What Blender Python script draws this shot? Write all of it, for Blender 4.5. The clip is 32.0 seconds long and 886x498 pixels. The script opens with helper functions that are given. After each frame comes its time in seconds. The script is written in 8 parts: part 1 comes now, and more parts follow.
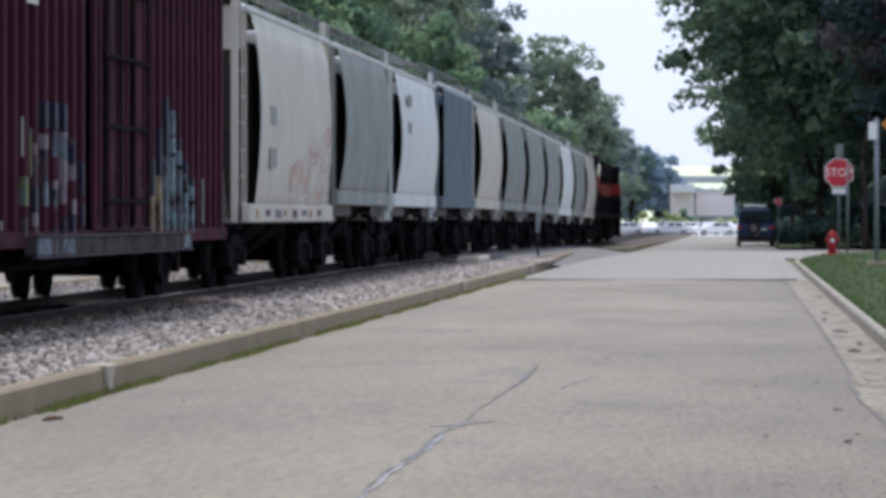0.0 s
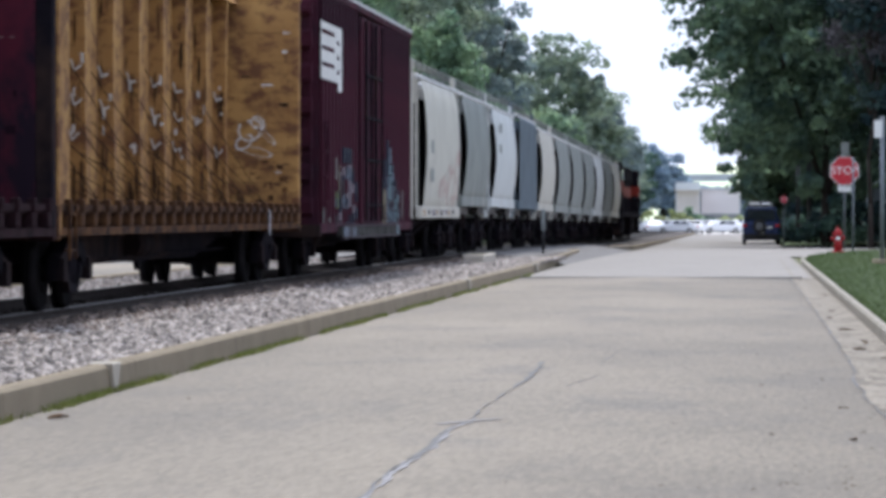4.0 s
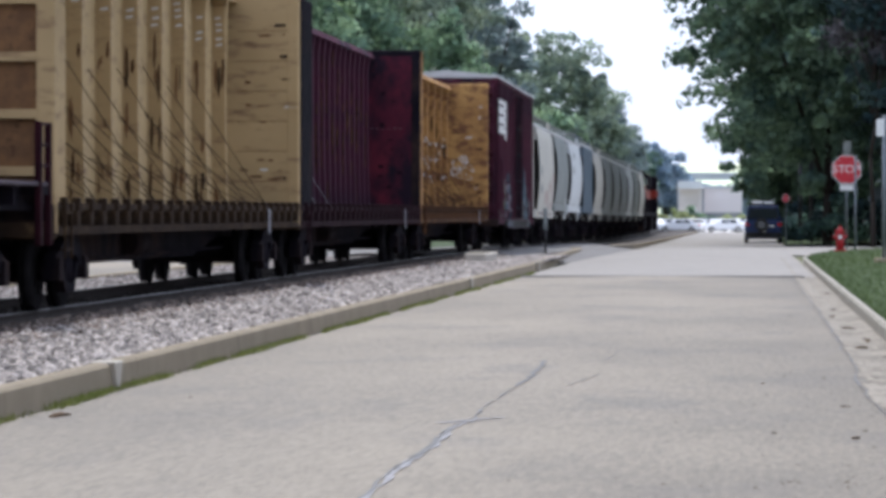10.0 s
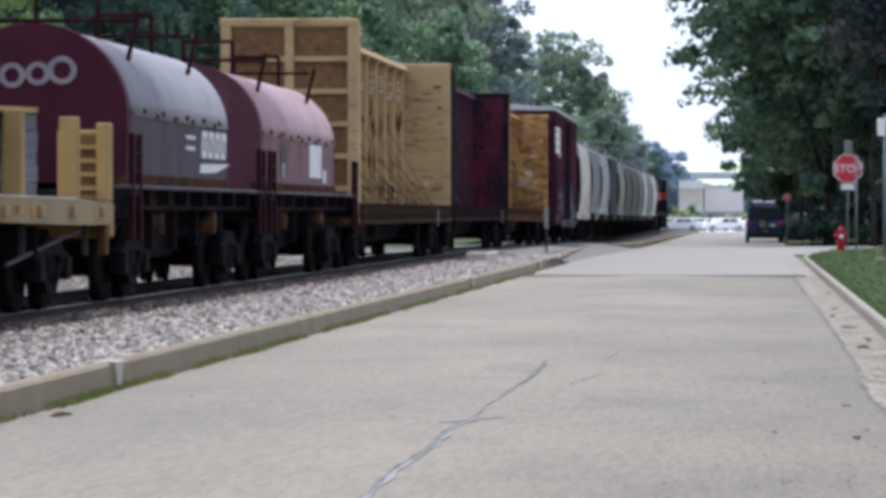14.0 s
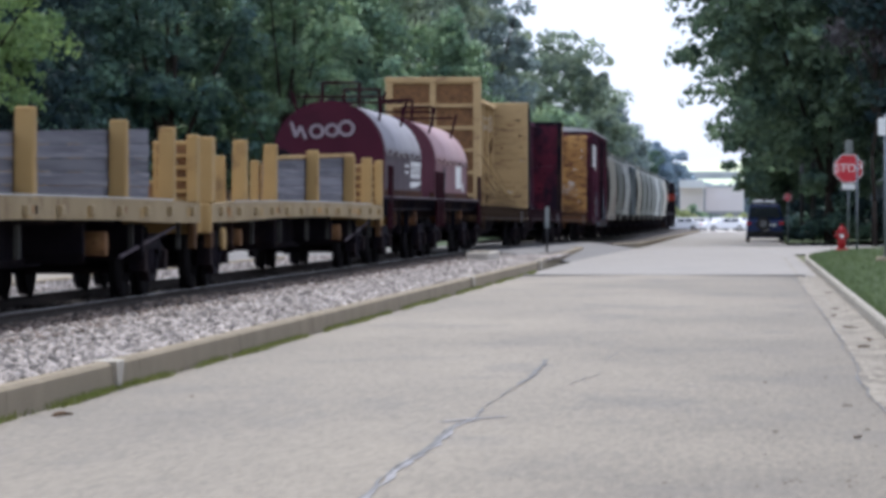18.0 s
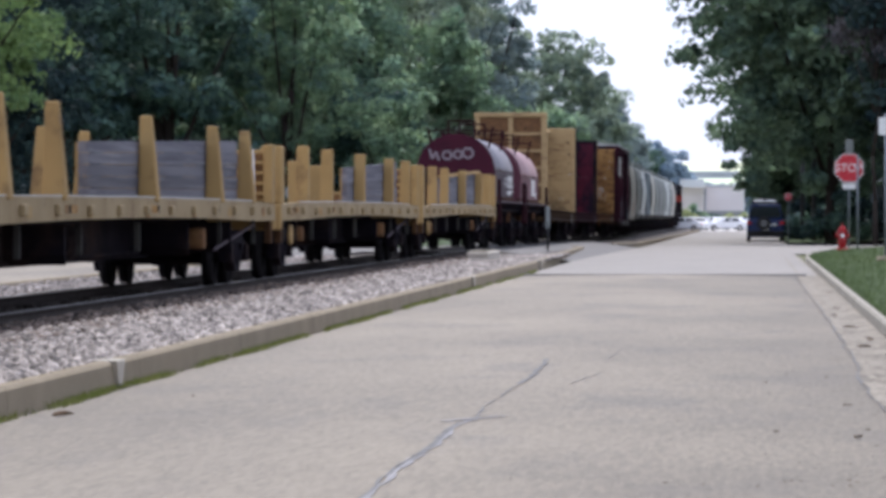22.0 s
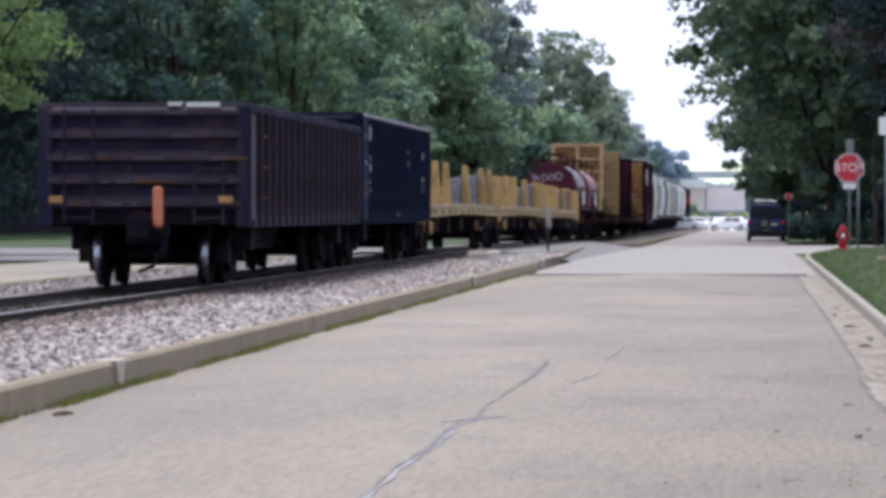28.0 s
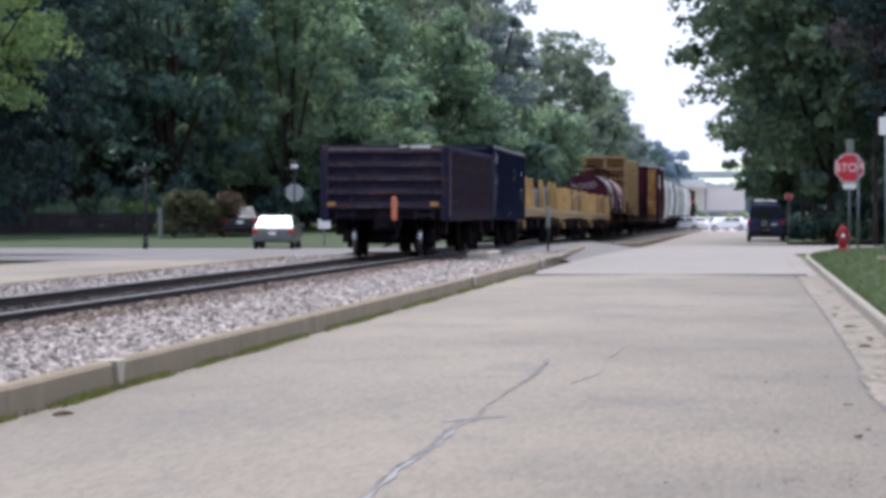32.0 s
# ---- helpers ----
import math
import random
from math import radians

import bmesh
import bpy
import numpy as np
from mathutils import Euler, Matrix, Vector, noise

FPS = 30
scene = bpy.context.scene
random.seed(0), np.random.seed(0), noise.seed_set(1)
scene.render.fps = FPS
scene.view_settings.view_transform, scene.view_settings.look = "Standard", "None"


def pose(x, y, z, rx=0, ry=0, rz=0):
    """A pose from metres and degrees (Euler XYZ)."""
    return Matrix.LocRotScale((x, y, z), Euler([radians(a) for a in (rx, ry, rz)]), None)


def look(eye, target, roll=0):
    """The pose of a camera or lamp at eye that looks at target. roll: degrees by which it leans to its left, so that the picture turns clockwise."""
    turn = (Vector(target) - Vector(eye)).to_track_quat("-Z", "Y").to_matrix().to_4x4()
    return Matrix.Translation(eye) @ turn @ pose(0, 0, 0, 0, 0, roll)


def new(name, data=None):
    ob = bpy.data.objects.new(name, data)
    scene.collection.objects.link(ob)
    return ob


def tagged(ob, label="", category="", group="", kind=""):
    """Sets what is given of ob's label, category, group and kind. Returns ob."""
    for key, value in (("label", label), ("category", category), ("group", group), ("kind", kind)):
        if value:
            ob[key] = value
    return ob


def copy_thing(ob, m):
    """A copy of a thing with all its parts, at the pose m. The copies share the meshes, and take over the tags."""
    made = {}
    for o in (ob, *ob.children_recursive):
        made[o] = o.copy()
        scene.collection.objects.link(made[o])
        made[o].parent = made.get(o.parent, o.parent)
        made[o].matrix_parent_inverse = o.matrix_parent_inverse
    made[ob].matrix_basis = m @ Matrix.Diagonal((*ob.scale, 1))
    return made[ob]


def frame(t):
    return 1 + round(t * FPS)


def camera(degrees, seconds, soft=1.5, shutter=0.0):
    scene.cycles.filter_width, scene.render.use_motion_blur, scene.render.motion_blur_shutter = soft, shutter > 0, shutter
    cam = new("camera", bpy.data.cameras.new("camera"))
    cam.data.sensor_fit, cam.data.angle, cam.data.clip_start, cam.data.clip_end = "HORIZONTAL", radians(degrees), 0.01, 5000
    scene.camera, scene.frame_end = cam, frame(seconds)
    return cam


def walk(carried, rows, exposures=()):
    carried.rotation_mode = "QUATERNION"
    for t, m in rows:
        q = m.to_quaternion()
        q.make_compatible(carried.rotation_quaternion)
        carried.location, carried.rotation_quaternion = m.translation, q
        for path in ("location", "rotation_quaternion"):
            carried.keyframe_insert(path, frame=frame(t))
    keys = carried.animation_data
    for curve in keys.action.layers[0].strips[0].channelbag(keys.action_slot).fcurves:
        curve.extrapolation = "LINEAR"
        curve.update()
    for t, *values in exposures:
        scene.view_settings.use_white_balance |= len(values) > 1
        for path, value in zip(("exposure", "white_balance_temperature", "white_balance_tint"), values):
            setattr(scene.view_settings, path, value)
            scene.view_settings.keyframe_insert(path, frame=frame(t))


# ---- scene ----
# Camera: hand-held at chest height beside a street, long lens, almost still
cam = camera(12.227, 32.0, soft=4.0, shutter=0.4)


def aim(dx, dy):
    """The camera's pose, turned by pixel shifts at a focal length of 7320 pixels."""
    return pose(0, 0, 1.41, 90 - 0.5244 + math.degrees(dy / 7320), 0, 4.266 + math.degrees(dx / 7320))


walk(cam, [(0.0, aim(-18.4, 8.6)), (0.5, aim(-16.3, 8.4)), (1.0, aim(-14.3, 7.6)), (1.5, aim(-12.3, 6.7)), (2.0, aim(-10.8, 6.2)), (3.0, aim(-9.6, 6.0)),
           (3.5, aim(-9.1, 5.6)), (5.5, aim(-7.2, 4.3)), (8.0, aim(-5.6, 3.5)), (11.0, aim(-4.5, 2.5)), (14.0, aim(-3.1, 1.6)), (17.0, aim(-2.1, 1.2)),
           (20.0, aim(-1.4, 0.4)), (23.0, aim(-0.5, 0.1)), (26.0, aim(0, 0)), (32.0, aim(0, 0))],
     exposures=[(0.0, -0.16, 5850, 12.5), (1.0, -0.12, 5850, 12.5), (2.0, 0.0, 5830, 13), (6.0, 0.1, 5800, 13.5), (18.0, 0.06, 5810, 13.5), (22.0, 0.06, 5880, 16.5), (26.0, 0.1, 5900, 17.5), (32.0, 0.09, 5900, 17.5)])

# Light: a veiled high sun almost straight ahead, bright thin cloud
SUN_EL, SUN_AZ = 57.0, -13.0          # degrees; azimuth from +Y, positive to +X
world = bpy.data.worlds.new("world")
scene.world = world
world.use_nodes = True
wn = world.node_tree.nodes
sky = wn.new("ShaderNodeTexSky")
sky.sky_type = "NISHITA"
sky.sun_disc = False
sky.sun_elevation = radians(SUN_EL)
sky.sun_rotation = radians(SUN_AZ)
sky.dust_density = 2.0
sky.air_density = 1.0
# thin bright cloud over the whole sky
veil = wn.new("ShaderNodeMix")
veil.data_type = "RGBA"
veil.inputs[0].default_value = 0.82
veil.inputs[7].default_value = (8.45, 8.95, 10.1, 1)
world.node_tree.links.new(sky.outputs[0], veil.inputs[6])
world.node_tree.links.new(veil.outputs[2], wn["Background"].inputs[0])
wn["Background"].inputs[1].default_value = 0.13
sun = new("sun", bpy.data.lights.new("sun", "SUN"))
sun.data.energy = 3.4
sun.data.angle = radians(4.0)
sun.data.color = (1.0, 0.935, 0.81)
sdir = Vector((math.sin(radians(SUN_AZ)) * math.cos(radians(SUN_EL)), math.cos(radians(SUN_AZ)) * math.cos(radians(SUN_EL)), math.sin(radians(SUN_EL))))
sun.matrix_world = look(sdir * 300, (0, 0, 0))


# ---------------------------------------------------------------- materials
def material(name, a, b, scale=3.0, rough=0.8, metal=0.0, bump=0.2, fine=40.0, c=None, patch=0.6, patch_scale=0.7, streak=1.0, random_amount=0.0, spec=0.3, space="Object", stretch=(1, 1), speckle=0.0, grains=18.0):
    """Two colours mixed by a noise, a third one in patches (rust, dirt), streak below 1 draws the patches out upwards, fine relief."""
    m = bpy.data.materials.new(name)
    m.use_nodes = True
    n, l = m.node_tree.nodes, m.node_tree.links
    p = n["Principled BSDF"]
    p.inputs["Metallic"].default_value = metal
    p.inputs["Specular IOR Level"].default_value = spec
    co = n.new("ShaderNodeTexCoord")
    noise1 = n.new("ShaderNodeTexNoise")
    noise1.inputs["Scale"].default_value = scale
    noise1.inputs["Detail"].default_value = 6
    if stretch != (1, 1):
        m1 = n.new("ShaderNodeMapping")
        m1.inputs["Scale"].default_value = (stretch[0], stretch[1], 1)
        l.new(co.outputs[space], m1.inputs[0])
        l.new(m1.outputs[0], noise1.inputs["Vector"])
    else:
        l.new(co.outputs[space], noise1.inputs["Vector"])
    mix = n.new("ShaderNodeMix")
    mix.data_type = "RGBA"
    ramp = n.new("ShaderNodeMapRange")
    ramp.inputs[1].default_value, ramp.inputs[2].default_value = 0.32, 0.68
    l.new(noise1.outputs[0], ramp.inputs[0])
    l.new(ramp.outputs[0], mix.inputs[0])
    mix.inputs[6].default_value, mix.inputs[7].default_value = (*a, 1), (*b, 1)
    out = mix.outputs[2]
    if c:
        mp = n.new("ShaderNodeMapping")
        mp.inputs["Scale"].default_value = (stretch[0], stretch[1], streak)
        l.new(co.outputs[space], mp.inputs[0])
        noise2 = n.new("ShaderNodeTexNoise")
        noise2.inputs["Scale"].default_value = patch_scale
        noise2.inputs["Detail"].default_value = 8
        noise2.inputs["Roughness"].default_value = 0.65
        l.new(mp.outputs[0], noise2.inputs["Vector"])
        r2 = n.new("ShaderNodeMapRange")
        r2.inputs[1].default_value, r2.inputs[2].default_value = patch - 0.06, patch + 0.1
        l.new(noise2.outputs[0], r2.inputs[0])
        mix2 = n.new("ShaderNodeMix")
        mix2.data_type = "RGBA"
        l.new(r2.outputs[0], mix2.inputs[0])
        l.new(out, mix2.inputs[6])
        mix2.inputs[7].default_value = (*c, 1)
        out = mix2.outputs[2]
    if random_amount:
        info = n.new("ShaderNodeObjectInfo")
        geo = n.new("ShaderNodeNewGeometry")
        add = n.new("ShaderNodeMath")
        l.new(info.outputs["Random"], add.inputs[0])
        l.new(geo.outputs["Random Per Island"], add.inputs[1])
        fr = n.new("ShaderNodeMath")
        fr.operation = "FRACT"
        l.new(add.outputs[0], fr.inputs[0])
        mr = n.new("ShaderNodeMapRange")
        mr.inputs[3].default_value, mr.inputs[4].default_value = 1 - random_amount, 1 + random_amount
        l.new(fr.outputs[0], mr.inputs[0])
        hsv = n.new("ShaderNodeHueSaturation")
        l.new(mr.outputs[0], hsv.inputs["Value"])
        l.new(out, hsv.inputs["Color"])
        out = hsv.outputs[0]
    if speckle:
        spk = n.new("ShaderNodeTexNoise")
        spk.inputs["Scale"].default_value = grains
        spk.inputs["Detail"].default_value = 3
        spk.inputs["Roughness"].default_value = 0.8
        sm = n.new("ShaderNodeMapping")
        sm.inputs["Scale"].default_value = (1, 0.12, 1)
        l.new(co.outputs[space], sm.inputs[0])
        l.new(sm.outputs[0], spk.inputs["Vector"])
        sr = n.new("ShaderNodeMapRange")
        sr.inputs[1].default_value, sr.inputs[2].default_value = 0.3, 0.7
        sr.inputs[3].default_value, sr.inputs[4].default_value = 1 - speckle, 1 + speckle
        l.new(spk.outputs[0], sr.inputs[0])
        hs = n.new("ShaderNodeHueSaturation")
        l.new(sr.outputs[0], hs.inputs["Value"])
        l.new(out, hs.inputs["Color"])
        out = hs.outputs[0]
    l.new(out, p.inputs["Base Color"])
    rr = n.new("ShaderNodeMapRange")
    rr.inputs[3].default_value, rr.inputs[4].default_value = max(0.02, rough - 0.12), min(1, rough + 0.12)
    l.new(noise1.outputs[0], rr.inputs[0])
    l.new(rr.outputs[0], p.inputs["Roughness"])
    if bump:
        noise3 = n.new("ShaderNodeTexNoise")
        noise3.inputs["Scale"].default_value = fine
        noise3.inputs["Detail"].default_value = 4
        l.new(co.outputs[space], noise3.inputs["Vector"])
        bm_ = n.new("ShaderNodeBump")
        bm_.inputs["Strength"].default_value = bump
        bm_.inputs["Distance"].default_value = 0.02
        l.new(noise3.outputs[0], bm_.inputs["Height"])
        l.new(bm_.outputs[0], p.inputs["Normal"])
    return m


def leaf_material(name, a, b, through_light=0.35, spec=0.2):
    """Leaves: two greens, varied leaf by leaf, light shining through them; tree greens carry bluish shade and
    highlights as colour.
    """
    m = material(name, a, b, scale=0.6, rough=0.55, bump=0, random_amount=0.35, spec=spec)
    n, l = m.node_tree.nodes, m.node_tree.links
    p = n["Principled BSDF"]
    src = p.inputs["Base Color"].links[0].from_socket
    tr = n.new("ShaderNodeBsdfTranslucent")
    l.new(src, tr.inputs[0])
    ms = n.new("ShaderNodeMixShader")
    ms.inputs[0].default_value = through_light
    l.new(p.outputs[0], ms.inputs[1])
    l.new(tr.outputs[0], ms.inputs[2])
    l.new(ms.outputs[0], n["Material Output"].inputs["Surface"])
    return m


M_ROAD = material("worn_concrete_road", (0.23, 0.194, 0.144), (0.169, 0.147, 0.117), scale=0.55, rough=0.8, bump=0.5, fine=22, c=(0.155, 0.135, 0.111), patch=0.57, patch_scale=1.4, stretch=(0.5, 0.16), speckle=0.26, grains=24, spec=0.45)


def darken_rightward(m, x0, x1, amount):
    """Darkens a surface towards +x, fading in across the street, broken up by a noise."""
    n, l = m.node_tree.nodes, m.node_tree.links
    p = n["Principled BSDF"]
    src = p.inputs["Base Color"].links[0].from_socket
    co = n.new("ShaderNodeTexCoord")
    sep = n.new("ShaderNodeSeparateXYZ")
    l.new(co.outputs["Object"], sep.inputs[0])
    ns = n.new("ShaderNodeTexNoise")
    ns.inputs["Scale"].default_value = 0.35
    l.new(co.outputs["Object"], ns.inputs["Vector"])
    ad = n.new("ShaderNodeMath")
    ad.operation = "MULTIPLY_ADD"
    l.new(ns.outputs[0], ad.inputs[0])
    ad.inputs[1].default_value = 2.0
    l.new(sep.outputs[0], ad.inputs[2])
    mr = n.new("ShaderNodeMapRange")
    mr.inputs[1].default_value, mr.inputs[2].default_value = x0 + 1, x1 + 1
    mr.inputs[3].default_value, mr.inputs[4].default_value = 1.0, 1.0 - amount
    l.new(ad.outputs[0], mr.inputs[0])
    hs = n.new("ShaderNodeHueSaturation")
    l.new(mr.outputs[0], hs.inputs["Value"])
    l.new(src, hs.inputs["Color"])
    l.new(hs.outputs[0], p.inputs["Base Color"])


darken_rightward(M_ROAD, -2.2, 0.9, 0.2)
M_ASPHALT = material("grey_asphalt", (0.272, 0.25, 0.224), (0.235, 0.219, 0.2), scale=0.4, rough=0.85, bump=0.35, fine=40, c=(0.3, 0.274, 0.242), patch=0.6, speckle=0.15)
# Tree shade on the side street is put into this darker asphalt.
M_ASPHALT_SHADED = material("shaded_side_street_asphalt", (0.178, 0.168, 0.16), (0.145, 0.139, 0.134), scale=0.4, rough=0.9, bump=0.35, fine=40, c=(0.215, 0.2, 0.18), patch=0.6)
# Pale mirror metal in place of glass, so rear windows blaze with sky.
M_MIRRORGLASS = material("sky_mirror_rear_glass", (0.62, 0.64, 0.66), (0.58, 0.6, 0.62), scale=2, rough=0.12, metal=0.9, bump=0)
M_TAR = material("tar_seal", (0.11, 0.105, 0.10), (0.07, 0.07, 0.07), scale=8, rough=0.6, bump=0.3)
M_SEAL = material("pale_crack_sealant", (0.27, 0.26, 0.262), (0.215, 0.208, 0.212), scale=6, rough=0.7, bump=0.3)
M_KERB = material("weathered_kerb_concrete", (0.292, 0.242, 0.17), (0.242, 0.202, 0.143), scale=1.6, rough=0.9, bump=0.4, fine=35, c=(0.18, 0.15, 0.105), patch=0.63, patch_scale=1.5, spec=0.15)
M_KERB_EAST = material("pale_kerb_concrete", (0.36, 0.335, 0.285), (0.28, 0.26, 0.215), scale=1.6, rough=0.9, bump=0.4, c=(0.19, 0.165, 0.125), patch=0.6, patch_scale=2.0, spec=0.15)
M_KERB_PALE = material("pale_joint_mortar", (0.5, 0.455, 0.38), (0.42, 0.38, 0.32), scale=5, rough=0.9, bump=0.3)
M_GUTTER = material("gutter_concrete", (0.29, 0.255, 0.205), (0.205, 0.182, 0.148), scale=1.6, rough=0.9, bump=0.4, c=(0.115, 0.098, 0.076), patch=0.56, patch_scale=4.0, stretch=(1, 0.3), speckle=0.25, grains=20)
M_STONE = material("ballast_stone", (0.43, 0.38, 0.345), (0.2, 0.178, 0.166), scale=5, rough=0.9, bump=0.3, random_amount=0.7)
# Oil-dark stone, darkened further to hold the shade under the train.
M_STONE_DARK = material("oil_and_shade_dark_stone", (0.13, 0.115, 0.105), (0.07, 0.064, 0.062), scale=5, rough=0.9, bump=0.3, random_amount=0.5, spec=0.05)
M_STONE_BROWN = material("rust_and_shade_brown_stone", (0.235, 0.185, 0.155), (0.12, 0.097, 0.085), scale=5, rough=0.9, bump=0.3, random_amount=0.6, spec=0.1)
M_BALLAST = material("ballast_bed", (0.13, 0.115, 0.105), (0.075, 0.068, 0.063), scale=9, rough=0.95, bump=0.8, fine=16, spec=0.1)
M_GRASS = material("lawn", (0.06, 0.09, 0.036), (0.085, 0.115, 0.045), scale=1.2, rough=0.9, bump=0.5, fine=25, c=(0.13, 0.13, 0.06), patch=0.64)
# Darker than the other lawn: shade of the garden trees is painted in.
M_GRASS_WEST = material("shaded_garden_grass", (0.03, 0.054, 0.02), (0.046, 0.072, 0.025), scale=1.2, rough=0.9, bump=0.5, fine=25, c=(0.07, 0.075, 0.035), patch=0.64)
M_FIELD = material("rough_ground", (0.09, 0.11, 0.04), (0.13, 0.125, 0.06), scale=0.08, rough=0.95, bump=0.3, fine=3)
M_RAIL = material("rail_steel", (0.055, 0.045, 0.04), (0.038, 0.031, 0.028), scale=4, rough=0.7, bump=0.2, spec=0.05)
M_RAILTOP = material("polished_rail_head", (0.17, 0.165, 0.16), (0.11, 0.105, 0.1), scale=6, rough=0.4, metal=0.8, bump=0.05)
M_TIE = material("tie_timber", (0.05, 0.04, 0.034), (0.03, 0.025, 0.023), scale=4, rough=0.9, bump=0.5, spec=0.04)
# A little blue is mixed in to stand for haze over the underframes.
M_IRON = material("grimy_black_iron", (0.0155, 0.013, 0.0175), (0.009, 0.008, 0.0115), scale=3, rough=0.8, bump=0.3, c=(0.038, 0.025, 0.022), patch=0.58, spec=0.02)
M_WHEEL = material("wheel_steel", (0.012, 0.0105, 0.0115), (0.008, 0.0075, 0.008), scale=5, rough=0.8, bump=0.2, spec=0.01)
M_TREAD = material("dull_wheel_tread", (0.03, 0.028, 0.03), (0.02, 0.019, 0.021), scale=6, rough=0.6, metal=0.3, bump=0.05, spec=0.05)
M_TREADBRIGHT = material("bright_wheel_tread", (0.4, 0.41, 0.46), (0.3, 0.31, 0.35), scale=6, rough=0.28, metal=1.0, bump=0.05)
M_BOXRED = material("maroon_boxcar_paint", (0.074, 0.021, 0.034), (0.053, 0.017, 0.028), scale=0.8, rough=0.7, bump=0.12, c=(0.026, 0.015, 0.023), patch=0.53, patch_scale=1.2, streak=0.4, spec=0.03)
# Dark maroon: shade between boxcar ribs put into colour; scars use it too.
M_SHADE_SCAR = material("maroon_rib_shade_and_scars", (0.024, 0.0105, 0.018), (0.016, 0.0085, 0.014), scale=1.2, rough=0.75, bump=0.12, c=(0.045, 0.015, 0.024), patch=0.62, patch_scale=1.2, streak=0.4, spec=0.03)
M_BULKRED = material("mottled_bright_red_paint", (0.125, 0.02, 0.033), (0.075, 0.0165, 0.029), scale=1.6, rough=0.7, bump=0.12, c=(0.022, 0.014, 0.023), patch=0.49, patch_scale=1.3, streak=0.6, spec=0.03)
M_BEAMRED = material("faded_red_paint", (0.098, 0.026, 0.044), (0.06, 0.023, 0.04), scale=0.7, rough=0.7, bump=0.12, c=(0.03, 0.019, 0.03), patch=0.5, patch_scale=0.9, streak=0.5, spec=0.03)
# Extra blue in this yellow stands in for haze before the cars.
M_YELLOW = material("weathered_yellow_paint", (0.455, 0.325, 0.165), (0.375, 0.265, 0.134), scale=0.9, rough=0.65, bump=0.15, c=(0.2, 0.125, 0.072), patch=0.59, patch_scale=2.4, streak=2.2, stretch=(0.6, 0.6), spec=0.06)
M_YELLOWDIRT = material("rust_stained_yellow_paint", (0.47, 0.275, 0.098), (0.34, 0.185, 0.07), scale=1.4, rough=0.7, bump=0.2, c=(0.17, 0.085, 0.045), patch=0.5, patch_scale=2.6, streak=1.6, spec=0.06)
M_RUSTPANEL = material("brown_rusted_panel", (0.105, 0.058, 0.027), (0.065, 0.036, 0.02), scale=1.5, rough=0.75, bump=0.2, c=(0.035, 0.02, 0.014), patch=0.55, spec=0.05)
M_FLATYEL = material("dull_yellow_deck_paint", (0.385, 0.258, 0.108), (0.3, 0.2, 0.085), scale=0.9, rough=0.65, bump=0.15, c=(0.165, 0.105, 0.056), patch=0.62, patch_scale=1.6, spec=0.08)
M_WHITEHOP = material("dusty_white_paint", (0.64, 0.66, 0.65), (0.57, 0.59, 0.58), scale=0.7, rough=0.6, bump=0.1, c=(0.47, 0.45, 0.41), patch=0.6, patch_scale=0.9, streak=0.5, spec=0.15)
M_CREAMHOP = material("dusty_cream_paint", (0.56, 0.54, 0.47), (0.49, 0.47, 0.41), scale=0.7, rough=0.6, bump=0.1, c=(0.4, 0.37, 0.32), patch=0.6, patch_scale=0.9, streak=0.5, spec=0.15)
M_GREYHOP = material("dusty_grey_paint", (0.27, 0.29, 0.272), (0.215, 0.232, 0.218), scale=0.7, rough=0.6, bump=0.1, c=(0.36, 0.35, 0.32), patch=0.58, patch_scale=0.9, streak=0.5, spec=0.1)
M_SLATE = material("slate_blue_paint", (0.135, 0.17, 0.2), (0.11, 0.14, 0.165), scale=0.7, rough=0.6, bump=0.1, c=(0.09, 0.105, 0.12), patch=0.62, streak=0.4, spec=0.06)
M_ROOF = material("galvanised_roof", (0.55, 0.55, 0.55), (0.45, 0.45, 0.45), scale=1.0, rough=0.5, metal=0.2, bump=0.1)
# The blue in this faded black is haze put into the colour.
M_GONDOLA = material("faded_black_gondola_paint", (0.027, 0.026, 0.049), (0.0175, 0.017, 0.034), scale=0.9, rough=0.7, bump=0.15, c=(0.066, 0.046, 0.052), patch=0.6, patch_scale=1.6, streak=0.3, spec=0.02)
M_BLACKRIB = material("lighter_blue_black_rib", (0.014, 0.019, 0.044), (0.0095, 0.013, 0.032), scale=2.0, rough=0.65, bump=0.12, c=(0.04, 0.034, 0.036), patch=0.64, patch_scale=2.0, streak=0.4, spec=0.03)
# Brown wear, lightened to carry the light on the ribs' upper sides.
M_RIBWORNLIT = material("worn_lit_brown_black_rib", (0.054, 0.042, 0.056), (0.035, 0.0285, 0.041), scale=1.5, rough=0.7, bump=0.2, c=(0.095, 0.06, 0.05), patch=0.62, patch_scale=2.0, spec=0.04)
M_BLACKCAR = material("blue_black_paint", (0.0078, 0.0112, 0.0275), (0.0052, 0.0078, 0.02), scale=0.9, rough=0.7, bump=0.12, c=(0.018, 0.016, 0.022), patch=0.64, streak=0.3, spec=0.02)
M_HOODGREY = material("silvery_hood", (0.27, 0.26, 0.285), (0.22, 0.21, 0.235), scale=0.8, rough=0.55, metal=0.1, bump=0.1, c=(0.15, 0.135, 0.145), patch=0.6, patch_scale=1.2)
